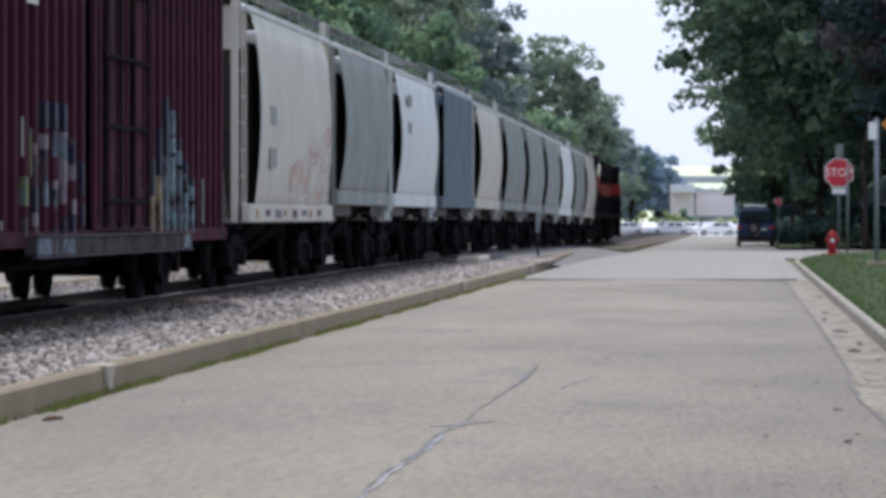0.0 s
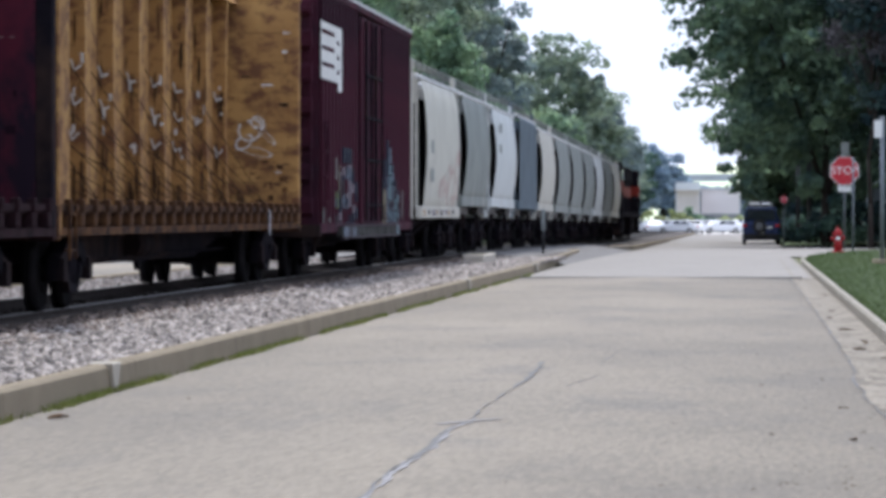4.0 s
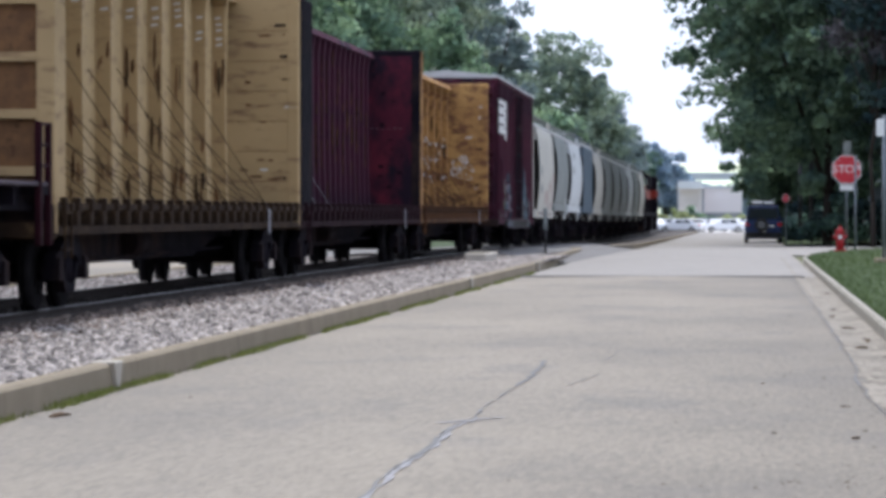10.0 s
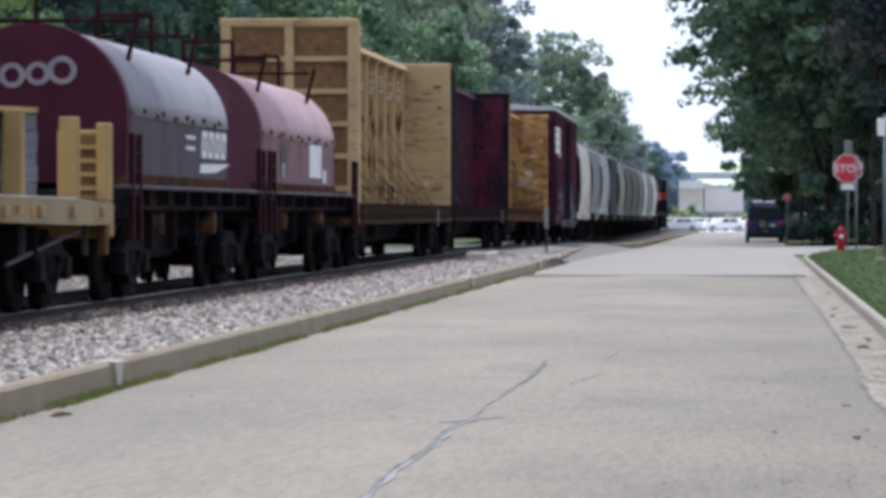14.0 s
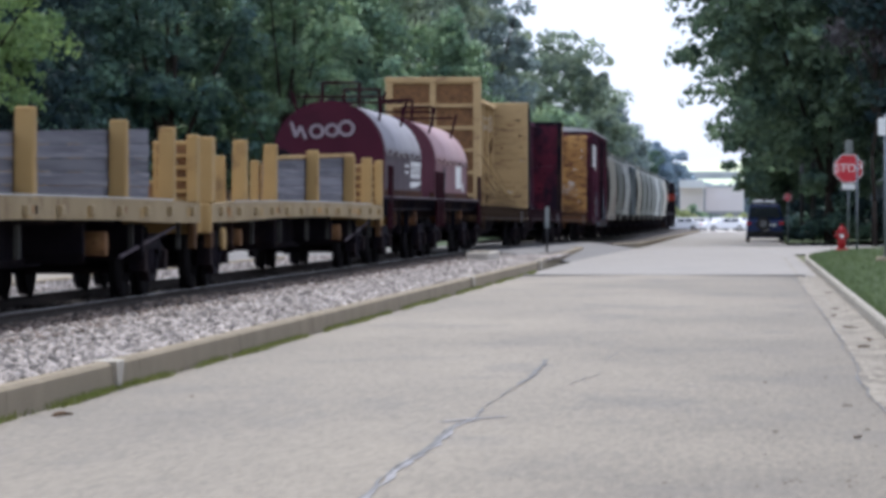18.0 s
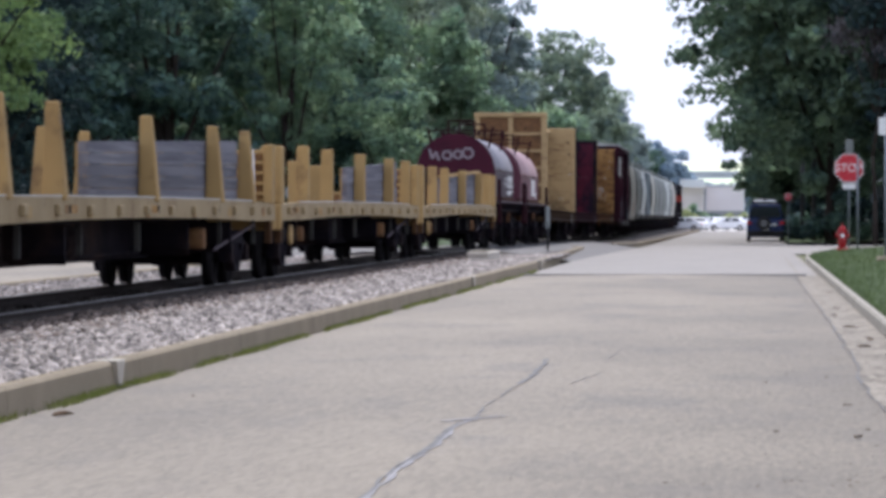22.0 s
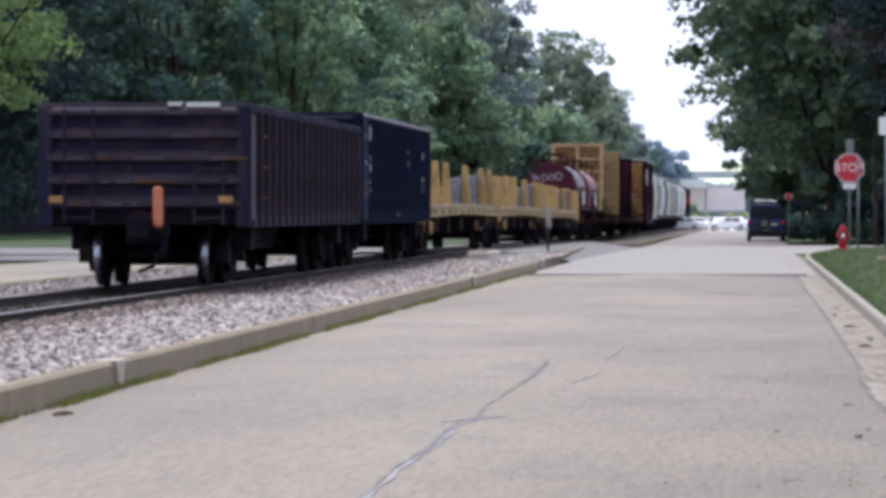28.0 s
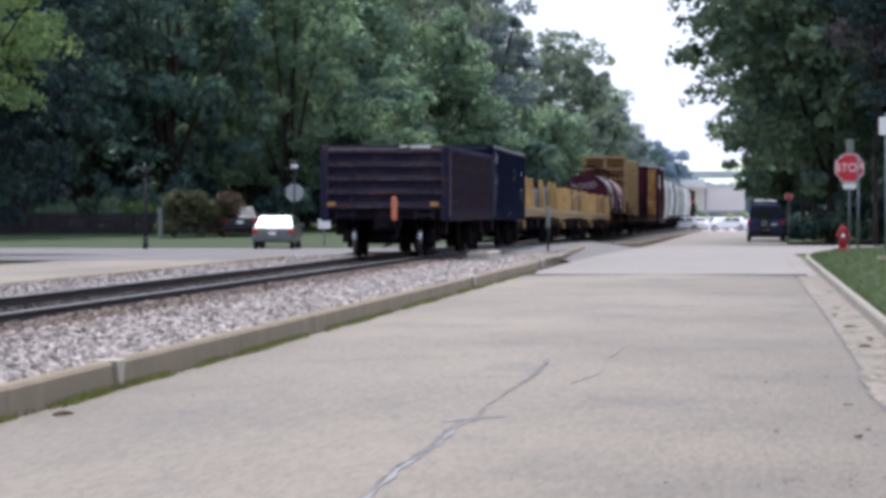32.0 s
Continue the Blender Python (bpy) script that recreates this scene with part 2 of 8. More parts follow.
M_HOODSIDE = material("brown_grey_hood_side", (0.085, 0.066, 0.078), (0.068, 0.053, 0.064), scale=1, rough=0.6, bump=0.1, c=(0.05, 0.034, 0.036), patch=0.6, patch_scale=1.5, streak=0.5, spec=0.06)
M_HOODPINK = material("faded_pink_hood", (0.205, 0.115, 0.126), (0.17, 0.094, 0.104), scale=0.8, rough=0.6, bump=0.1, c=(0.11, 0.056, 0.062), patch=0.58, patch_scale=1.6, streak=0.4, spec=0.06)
M_HOODEND = material("maroon_hood_end", (0.062, 0.015, 0.027), (0.046, 0.0125, 0.023), scale=1, rough=0.65, bump=0.1, c=(0.026, 0.011, 0.017), patch=0.62, spec=0.05)
M_HOODROSE = material("faded_rose_hood_end", (0.115, 0.046, 0.06), (0.085, 0.033, 0.045), scale=1, rough=0.65, bump=0.1, c=(0.17, 0.09, 0.1), patch=0.6, spec=0.05)
M_RUSTORANGE = material("rust_orange_band", (0.10, 0.042, 0.02), (0.05, 0.024, 0.016), scale=3, rough=0.8, bump=0.3, c=(0.02, 0.013, 0.012), patch=0.52, patch_scale=2.2, spec=0.03)
M_TRACK = material("grimy_grey_track_steel", (0.078, 0.078, 0.072), (0.05, 0.049, 0.047), scale=2, rough=0.8, bump=0.3, c=(0.03, 0.026, 0.026), patch=0.54, patch_scale=2.5, spec=0.04)
M_ORANGE = material("locomotive_orange", (0.3, 0.045, 0.03), (0.22, 0.038, 0.026), scale=0.6, rough=0.6, bump=0.06, c=(0.1, 0.03, 0.025), patch=0.58, patch_scale=1.5, spec=0.1)
M_PAINTWHITE = material("flaking_white_paint", (0.72, 0.71, 0.69), (0.60, 0.59, 0.57), scale=3, rough=0.7, bump=0.15)
M_GRAF_A = material("pale_blue_spray_paint", (0.2, 0.24, 0.29), (0.12, 0.15, 0.19), scale=4, rough=0.6, bump=0.1, spec=0.05, c=(0.04, 0.02, 0.028), patch=0.5, patch_scale=5.0, streak=0.7)
M_GRAF_B = material("cream_spray_paint", (0.4, 0.345, 0.22), (0.3, 0.265, 0.18), scale=4, rough=0.6, bump=0.1, spec=0.05, c=(0.04, 0.02, 0.028), patch=0.5, patch_scale=5.0, streak=0.7)
M_GRAF_C = material("dark_blue_spray_paint", (0.012, 0.018, 0.045), (0.008, 0.012, 0.03), scale=4, rough=0.6, bump=0.1)
M_GRAF_D = material("faded_red_spray_on_cream", (0.44, 0.34, 0.3), (0.47, 0.385, 0.33), scale=2.0, rough=0.6, bump=0.1, c=(0.38, 0.27, 0.24), patch=0.52, patch_scale=1.3, streak=0.6, spec=0.15)
M_GRAF_E = material("dull_rose_spray_paint", (0.46, 0.36, 0.32), (0.49, 0.42, 0.36), scale=3, rough=0.6, bump=0.1, c=(0.51, 0.48, 0.42), patch=0.5, patch_scale=2.0)
M_GRAF_F = material("grey_spray_paint", (0.43, 0.41, 0.37), (0.48, 0.46, 0.4), scale=3, rough=0.6, bump=0.1, c=(0.51, 0.48, 0.42), patch=0.5, patch_scale=2.0)
# Grime plus the shade under the overhanging end, both in the colour.
M_SLOPE = material("grimy_shaded_slope_sheet", (0.125, 0.12, 0.115), (0.085, 0.08, 0.08), scale=1.5, rough=0.85, bump=0.2, c=(0.15, 0.125, 0.105), patch=0.58, spec=0.03)
M_BRACE = material("dusty_tan_brace", (0.3, 0.26, 0.2), (0.2, 0.175, 0.14), scale=2, rough=0.85, bump=0.2, spec=0.05)
M_GRAF_H = material("light_turquoise_spray_paint", (0.25, 0.35, 0.37), (0.17, 0.26, 0.3), scale=4, rough=0.6, bump=0.1, spec=0.05, c=(0.04, 0.02, 0.028), patch=0.5, patch_scale=5.0, streak=0.7)
M_GRAF_G = material("green_spray_paint", (0.13, 0.18, 0.07), (0.16, 0.2, 0.08), scale=4, rough=0.6, bump=0.1, c=(0.04, 0.02, 0.028), patch=0.5, patch_scale=5.0, streak=0.7)
M_LOAD = material("grey_weathered_timber", (0.17, 0.168, 0.19), (0.095, 0.094, 0.112), scale=7, rough=0.85, bump=0, random_amount=0.2, spec=0.06, c=(0.27, 0.265, 0.28), patch=0.6, patch_scale=7, streak=1.6, stretch=(1, 0.03))
M_FLATSILL = material("worn_yellow_grey_sill", (0.32, 0.245, 0.138), (0.26, 0.195, 0.108), scale=1.2, rough=0.7, bump=0.2, c=(0.17, 0.11, 0.06), patch=0.61, patch_scale=2.5, spec=0.1)
M_BROWNSTAIN = material("brown_rust_stain", (0.205, 0.112, 0.052), (0.13, 0.072, 0.039), scale=6, rough=0.8, bump=0.2, c=(0.07, 0.04, 0.025), patch=0.6, patch_scale=8.0, spec=0.04)
M_SILLORANGE = material("orange_rust_sill", (0.15, 0.072, 0.032), (0.075, 0.04, 0.022), scale=3.0, rough=0.8, bump=0.3, c=(0.022, 0.015, 0.014), patch=0.5, patch_scale=4.0, spec=0.04)
M_SILLRED = material("grimy_red_black_sill", (0.032, 0.0145, 0.018), (0.016, 0.0095, 0.012), scale=2.5, rough=0.8, bump=0.3, c=(0.05, 0.032, 0.026), patch=0.6, patch_scale=4.0, spec=0.03)
M_SILLRUST = material("rust_black_yellow_sill", (0.05, 0.032, 0.02), (0.025, 0.0175, 0.014), scale=2.5, rough=0.8, bump=0.3, c=(0.17, 0.108, 0.05), patch=0.64, patch_scale=4.5, spec=0.03)
# Paler than the hood sides: sunlight on the top is in this colour.
M_HOODTOP = material("sunlit_pink_hood_top", (0.39, 0.262, 0.272), (0.33, 0.215, 0.226), scale=0.8, rough=0.5, bump=0.1, c=(0.25, 0.145, 0.155), patch=0.6, patch_scale=1.2)
M_GRAB = material("black_maroon_ironwork", (0.035, 0.010, 0.015), (0.022, 0.008, 0.011), scale=4, rough=0.6, bump=0.2, spec=0.02)
M_EOT = material("orange_marker_housing", (0.58, 0.19, 0.1), (0.5, 0.16, 0.085), scale=5, rough=0.5, bump=0.05)
M_AMBER = material("amber_reflector", (0.55, 0.25, 0.03), (0.45, 0.2, 0.03), scale=8, rough=0.4, bump=0.1)
M_SPRAYGREY = material("dull_lavender_spray", (0.27, 0.235, 0.265), (0.2, 0.17, 0.19), scale=5, rough=0.7, bump=0.1, spec=0.05)
M_JOINT = material("dusty_joint_filler", (0.2, 0.188, 0.172), (0.16, 0.15, 0.14), scale=3, rough=0.9, bump=0.3)
M_TRUNK = material("bark", (0.05, 0.041, 0.034), (0.03, 0.025, 0.022), scale=5, rough=0.95, bump=0.7, fine=12, spec=0.05)
M_LEAF_DARK = leaf_material("dark_leaves", (0.06, 0.115, 0.122), (0.155, 0.245, 0.155), 0.45, 0.25)
M_LEAF_MID = leaf_material("mid_green_leaves", (0.175, 0.28, 0.225), (0.36, 0.475, 0.265), 0.68, 0.25)
M_LEAF_MAPLE = leaf_material("fresh_green_maple_leaves", (0.15, 0.25, 0.19), (0.31, 0.43, 0.24), 0.62, 0.25)
# Haze over the farther trees is mixed into this pale blue-green.
M_LEAF_HAZE = leaf_material("haze_dulled_leaves", (0.225, 0.295, 0.315), (0.36, 0.425, 0.385), 0.62, 0.25)
M_LEAF_BRIGHT = leaf_material("bright_leaves", (0.125, 0.205, 0.085), (0.225, 0.315, 0.11), 0.52)
M_LEAF_EAST = leaf_material("street_maple_leaves", (0.092, 0.155, 0.128), (0.225, 0.315, 0.178), 0.5)
# Grey-green lifted in tone to carry haze over the farther trees.
M_LEAF_GREY = leaf_material("hazed_grey_green_leaves", (0.2, 0.265, 0.24), (0.36, 0.43, 0.29), 0.62, 0.25)
M_WEED = leaf_material("yellowish_weeds", (0.125, 0.155, 0.035), (0.175, 0.19, 0.055))
M_BLADE = leaf_material("mown_grass_blades", (0.07, 0.108, 0.042), (0.105, 0.142, 0.055))
M_LEAF_OLIVE = leaf_material("olive_leaves", (0.085, 0.095, 0.045), (0.115, 0.115, 0.06))
M_LEAF_RUST = leaf_material("rust_brown_leaves", (0.085, 0.06, 0.038), (0.115, 0.08, 0.05))
# Blue of the distant haze is put into these leaf colours.
M_LEAF_BLUE = leaf_material("haze_blue_leaves", (0.3, 0.4, 0.49), (0.37, 0.46, 0.54), 0.5)
# Shade in the corner trees and the wood is put into these greens.
M_LEAF_SHADED = leaf_material("shaded_green_leaves", (0.02, 0.038, 0.046), (0.046, 0.07, 0.057), 0.25, 0.02)
M_TWIG = leaf_material("grey_dead_twigs", (0.085, 0.08, 0.086), (0.112, 0.106, 0.113), 0.1, 0.05)
# Sunlight on the far shrubs is put into this pale leaf colour.
M_LEAF_SUN = leaf_material("sunlit_yellow_green_leaves", (0.36, 0.42, 0.2), (0.45, 0.47, 0.26), 0.5)
# Tan lightened so that its colour carries the bright haze.
M_TAN = material("haze_paled_tan_wall", (0.86, 0.8, 0.79), (0.8, 0.74, 0.73), scale=0.3, rough=0.85, bump=0.2)
M_GRIT = material("grey_brown_grit", (0.15, 0.125, 0.1), (0.1, 0.083, 0.069), scale=6, rough=0.9, bump=0)
M_STOP = material("stop_red", (0.52, 0.03, 0.045), (0.45, 0.03, 0.04), scale=4, rough=0.45, bump=0.03)
M_SIGNWHITE = material("sign_white", (0.78, 0.77, 0.76), (0.68, 0.67, 0.66), scale=4, rough=0.5, bump=0.03)
M_SIGNBACK = material("bare_aluminium", (0.2, 0.21, 0.2), (0.16, 0.17, 0.16), scale=3, rough=0.55, metal=0.4, bump=0.05)
M_PLATEBACK = material("weathered_aluminium_back", (0.32, 0.345, 0.34), (0.26, 0.285, 0.28), scale=3, rough=0.6, metal=0.2, bump=0.05)
M_POST = material("galvanised_post", (0.20, 0.22, 0.24), (0.15, 0.165, 0.18), scale=5, rough=0.55, metal=0.5, bump=0.1)
M_BLACKPOST = material("black_painted_post", (0.02, 0.02, 0.022), (0.014, 0.014, 0.016), scale=5, rough=0.5, bump=0.1)
M_HYDRANT = material("hydrant_red", (0.4, 0.025, 0.03), (0.33, 0.022, 0.026), scale=6, rough=0.45, bump=0.15)
M_CARBLUE = material("dark_blue_car_paint", (0.018, 0.033, 0.1), (0.015, 0.027, 0.085), scale=2, rough=0.3, metal=0.2, bump=0)
M_CARSILVER = material("silver_green_car_paint", (0.13, 0.142, 0.135), (0.11, 0.12, 0.115), scale=2, rough=0.35, metal=0.5, bump=0)
M_CARBLACK = material("black_car_paint", (0.02, 0.022, 0.028), (0.016, 0.018, 0.022), scale=2, rough=0.25, metal=0.2, bump=0)
M_CARWHITE = material("white_car_paint", (0.82, 0.83, 0.85), (0.78, 0.79, 0.81), scale=2, rough=0.3, bump=0)
M_GLASS = material("dark_car_glass", (0.02, 0.025, 0.03), (0.025, 0.03, 0.035), scale=2, rough=0.06, bump=0, spec=1.0)
M_TYRE = material("tyre_rubber", (0.02, 0.02, 0.02), (0.03, 0.03, 0.03), scale=8, rough=0.85, bump=0.2)
M_CHROME = material("bright_trim", (0.6, 0.6, 0.6), (0.5, 0.5, 0.5), scale=6, rough=0.25, metal=0.9, bump=0)
M_TAIL = material("tail_light_red", (0.45, 0.02, 0.02), (0.38, 0.02, 0.02), scale=6, rough=0.2, bump=0)
M_FENCE = material("dark_fence_timber", (0.022, 0.019, 0.023), (0.014, 0.012, 0.016), scale=6, rough=0.8, bump=0.4, random_amount=0.2)
M_WALL = material("pale_siding", (0.62, 0.62, 0.60), (0.55, 0.55, 0.53), scale=2, rough=0.8, bump=0.2)
# Beige lightened far beyond plain plaster; the haze is in its colour.
M_BEIGE = material("haze_paled_beige_wall", (0.86, 0.79, 0.76), (0.8, 0.73, 0.7), scale=0.3, rough=0.85, bump=0.2)
M_GREYWALL = material("grey_blue_wall", (0.18, 0.20, 0.22), (0.15, 0.17, 0.19), scale=0.5, rough=0.85, bump=0.2)
M_WINDOW = material("window_glass", (0.3, 0.31, 0.33), (0.34, 0.35, 0.37), scale=1, rough=0.1, bump=0, spec=0.8)
# Glare of the sunlit car park is put into this concrete.
M_LOT = material("sunlit_car_park_concrete", (0.74, 0.71, 0.67), (0.66, 0.63, 0.6), scale=0.4, rough=0.9, bump=0.1)
# Field greens paled: the horizon haze is painted into them.
M_HILL = material("haze_paled_hill_field", (0.70, 0.72, 0.47), (0.60, 0.68, 0.48), scale=0.01, rough=1, bump=0)
# Concrete paled and blued to stand in for haze on the bridge.
M_BRIDGE = material("haze_paled_bridge_concrete", (0.62, 0.66, 0.7), (0.57, 0.61, 0.65), scale=0.3, rough=0.9, bump=0.1)


# ---------------------------------------------------------------- mesh helpers
def box(bm, x0, x1, y0, y1, z0, z1):
    v = [bm.verts.new((x, y, z)) for z in (z0, z1) for y in (y0, y1) for x in (x0, x1)]
    for f in ((0, 2, 3, 1), (4, 5, 7, 6), (0, 1, 5, 4), (2, 6, 7, 3), (0, 4, 6, 2), (1, 3, 7, 5)):
        bm.faces.new([v[i] for i in f])
    return bm


def tube(bm, p0, p1, r, seg=8, r1=None):
    """A capped cylinder or cone from p0 to p1."""
    p0, p1 = Vector(p0), Vector(p1)
    r1 = r if r1 is None else r1
    q = (p1 - p0).to_track_quat("Z", "Y")
    rings = []
    for p, rad in ((p0, r), (p1, r1)):
        rings.append([bm.verts.new(p + q @ Vector((rad * math.cos(2 * math.pi * i / seg), rad * math.sin(2 * math.pi * i / seg), 0))) for i in range(seg)])
    for i in range(seg):
        f = bm.faces.new((rings[0][i], rings[0][(i + 1) % seg], rings[1][(i + 1) % seg], rings[1][i]))
        f.smooth = seg > 6
    bm.faces.new(rings[0][::-1])
    bm.faces.new(rings[1])
    return bm


def prism(bm, profile, y0, y1, smooth=False):
    """A closed (x, z) outline, counter-clockwise seen from -y, drawn out from y0 to y1."""
    a = [bm.verts.new((x, y0, z)) for x, z in profile]
    b = [bm.verts.new((x, y1, z)) for x, z in profile]
    k = len(profile)
    for i in range(k):
        f = bm.faces.new((a[i], a[(i + 1) % k], b[(i + 1) % k], b[i]))
        f.smooth = smooth
    bm.faces.new(a[::-1])
    bm.faces.new(b)
    return bm


def side_prism(bm, profile, x0, x1):
    """A closed (y, z) outline drawn out from x0 to x1."""
    a = [bm.verts.new((x0, y, z)) for y, z in profile]
    b = [bm.verts.new((x1, y, z)) for y, z in profile]
    k = len(profile)
    for i in range(k):
        bm.faces.new((a[i], b[i], b[(i + 1) % k], a[(i + 1) % k]))
    bm.faces.new(a)
    bm.faces.new(b[::-1])
    return bm


def finish(name, bm, mat, bevel=0.0):
    if bevel:
        bmesh.ops.bevel(bm, geom=list(bm.edges), offset=bevel, segments=1, affect="EDGES", clamp_overlap=True)
    bmesh.ops.recalc_face_normals(bm, faces=list(bm.faces))
    me = bpy.data.meshes.new(name)
    bm.to_mesh(me)
    bm.free()
    me.materials.append(mat)
    return me


def part(name, bm, mat, parent, label="", bevel=0.0, at=None):
    ob = new(name, finish(name, bm, mat, bevel) if isinstance(bm, bmesh.types.BMesh) else bm)
    ob.parent = parent
    if at is not None:
        ob.location = at
    if label:
        ob["label"] = label
    return ob


def thing(name, label, category, group="", at=(0, 0, 0), rz=0, kind=""):
    ob = new(name)
    ob.empty_display_size = 0.2
    ob.matrix_basis = pose(*at, 0, 0, rz)
    return tagged(ob, label, category, group, kind)


def B():
    return bmesh.new()


def boxes(*dims):
    bm = B()
    for d in dims:
        box(bm, *d)
    return bm


def structure(name, bm, mat, label, bevel=0.0):
    return tagged(new(name, finish(name, bm, mat, bevel)), label, name.split("_")[0], kind="structure")


def words(text, size, mat, parent, m, label="", depth=0.004, name="lettering"):
    cu = bpy.data.curves.new(name, "FONT")
    cu.body, cu.size, cu.extrude = text, size, depth
    cu.align_x = cu.align_y = "CENTER"
    cu.materials.append(mat)
    ob = new(name, cu)
    ob.parent = parent
    ob.matrix_basis = m
    if label:
        ob["label"] = label
    return ob


def raw_mesh(name, verts, faces, mat):
    """A mesh from arrays: verts (n, 3), faces (k, corners)."""
    me = bpy.data.meshes.new(name)
    k, c = faces.shape
    me.vertices.add(len(verts))
    me.vertices.foreach_set("co", np.ascontiguousarray(verts, dtype=np.float32).ravel())
    me.loops.add(k * c)
    me.loops.foreach_set("vertex_index", np.ascontiguousarray(faces, dtype=np.int32).ravel())
    me.polygons.add(k)
    me.polygons.foreach_set("loop_start", np.arange(0, k * c, c, dtype=np.int32))
    me.polygons.foreach_set("loop_total", np.full(k, c, dtype=np.int32))
    me.update(calc_edges=True)
    me.materials.append(mat)
    return me


# ---------------------------------------------------------------- lie of the land
def gz(y):
    """The street is level at first and falls gently from the crossing on."""
    return float(np.interp(y, (-500, 120, 150, 175, 210, 240, 510, 900), (0, 0, -0.09, -0.19, -0.30, -0.38, -0.75, -0.9)))


TRACK_X, RAIL_Z = -8.79, 0.31
STEPS = [-60, -20, 0, 20, 35, 50, 65, 80, 91, 105, 116, 128, 140, 150, 162, 175, 186, 198, 210, 225, 240, 270, 300, 350, 400, 450, 510, 560]


def strip(name, xs, y0, y1, zs, mat, label, kind_name=None):
    """A paved strip that follows the land: section points xs, zs, from y0 to y1, with a skirt below."""
    ys = [y0] + [y for y in STEPS if y0 + 1 < y < y1 - 1] + [y1]
    bm = B()
    rows = [[bm.verts.new((x, y, gz(y) + z)) for x, z in zip(xs, zs)] for y in ys]
    for r0, r1 in zip(rows, rows[1:]):
        for i in range(len(xs) - 1):
            bm.faces.new((r0[i], r0[i + 1], r1[i + 1], r1[i]))
    ob = structure(name, bm, mat, label)
    ob["category"] = kind_name or name.split("_")[0]
    return ob


# ---------------------------------------------------------------- ground, streets, kerbs
def build_ground():
    xs = [-3000, -400, -120, -60, -32, -22, -13, -5, 2, 8, 20, 60, 200, 3000]
    ys = [-400, -60, 0, 60, 120, 150, 175, 186, 196, 210, 240, 300, 400, 510, 900, 4500]
    bm = B()
    grid = [[bm.verts.new((x, y, gz(y) - 0.06)) for x in xs] for y in ys]
    for r0, r1 in zip(grid, grid[1:]):
        for i in range(len(xs) - 1):
            bm.faces.new((r0[i], r0[i + 1], r1[i + 1], r1[i]))
    structure("ground", bm, M_FIELD, "rough grassy ground reaching to the horizon")


build_ground()
strip("road", (-5.0, -2.0, 1.02), -60, 91, (0, 0.03, 0), M_ROAD, "worn beige concrete street with a sealed crack")
strip("road_crossing_approach", (-5.02, -2.0, 1.5), 91, 214, (-0.004, 0.026, -0.004), M_ASPHALT, "greyer asphalt street running on past the crossing", "road")
strip("road_far", (-5.2, -2.0, 1.9), 214, 430, (-0.004, 0.026, -0.004), M_ASPHALT, "grey street beyond the crossing", "road")
strip("road_west", (-19.6, -16, -12.75), -60, 116, (0, 0.03, 0), M_ROAD, "pale street on the other side of the track", "road")
strip("road_cross_west", (-90, -19.6, -13.2, -10.9, -7.0, -5.02), 116, 184, (-0.004, -0.004, -0.004, 0.27, 0.27, -0.004), M_ASPHALT_SHADED, "asphalt side street climbing over the level crossing", "road")
strip("road_cross_east", (1.5, 60), 145, 214, (-0.004, -0.004), M_ASPHALT, "asphalt side street", "road")
strip("gutter_pavement", (1.025, 1.25, 1.50), -60, 134, (0.004, -0.02, 0.0), M_GUTTER, "stained concrete gutter along the kerb", "gutter")

# broken edge of the paving against the gutter
def build_broken_edge():
    rnd = random.Random(17)
    bm = B()
    y, prev = 24.0, None
    while y < 90:
        x = 1.03 - abs(rnd.gauss(0, 0.05)) - (0.06 if rnd.random() < 0.2 else 0)
        cur = (bm.verts.new((x, y, 0.006)), bm.verts.new((1.06, y, 0.007)))
        if prev:
            bm.faces.new((prev[0], prev[1], cur[1], cur[0]))
        prev = cur
        y += rnd.uniform(0.25, 0.9)
    structure("gutter_edge", bm, M_GUTTER, "ragged edge of the paving along the gutter")


build_broken_edge()


def build_edge_crack():
    """A dark crumbling crack where the paving meets the gutter."""
    rnd = random.Random(23)
    bm = B()
    y, prev, x = 26.0, None, 0.98
    while y < 92:
        x = min(1.01, max(0.9, x + rnd.gauss(0, 0.02)))
        w = rnd.choice((0.003, 0.006, 0.01, 0.018))
        cur = (bm.verts.new((x - w, y, 0.0095)), bm.verts.new((x + w * 0.6, y, 0.0095)))
        if prev:
            bm.faces.new((prev[0], prev[1], cur[1], cur[0]))
        prev = cur
        y += rnd.uniform(0.3, 1.0)
    structure("gutter_crack", bm, M_TAR, "dark crumbling crack between paving and gutter")


build_edge_crack()

# dark cross joint where the paving changes, and a sealed crack
structure("pavement_joint", boxes((-5.03, 1.2, 90.4, 91.05, -0.02, 0.033)), M_JOINT, "dark tarred joint across the street")


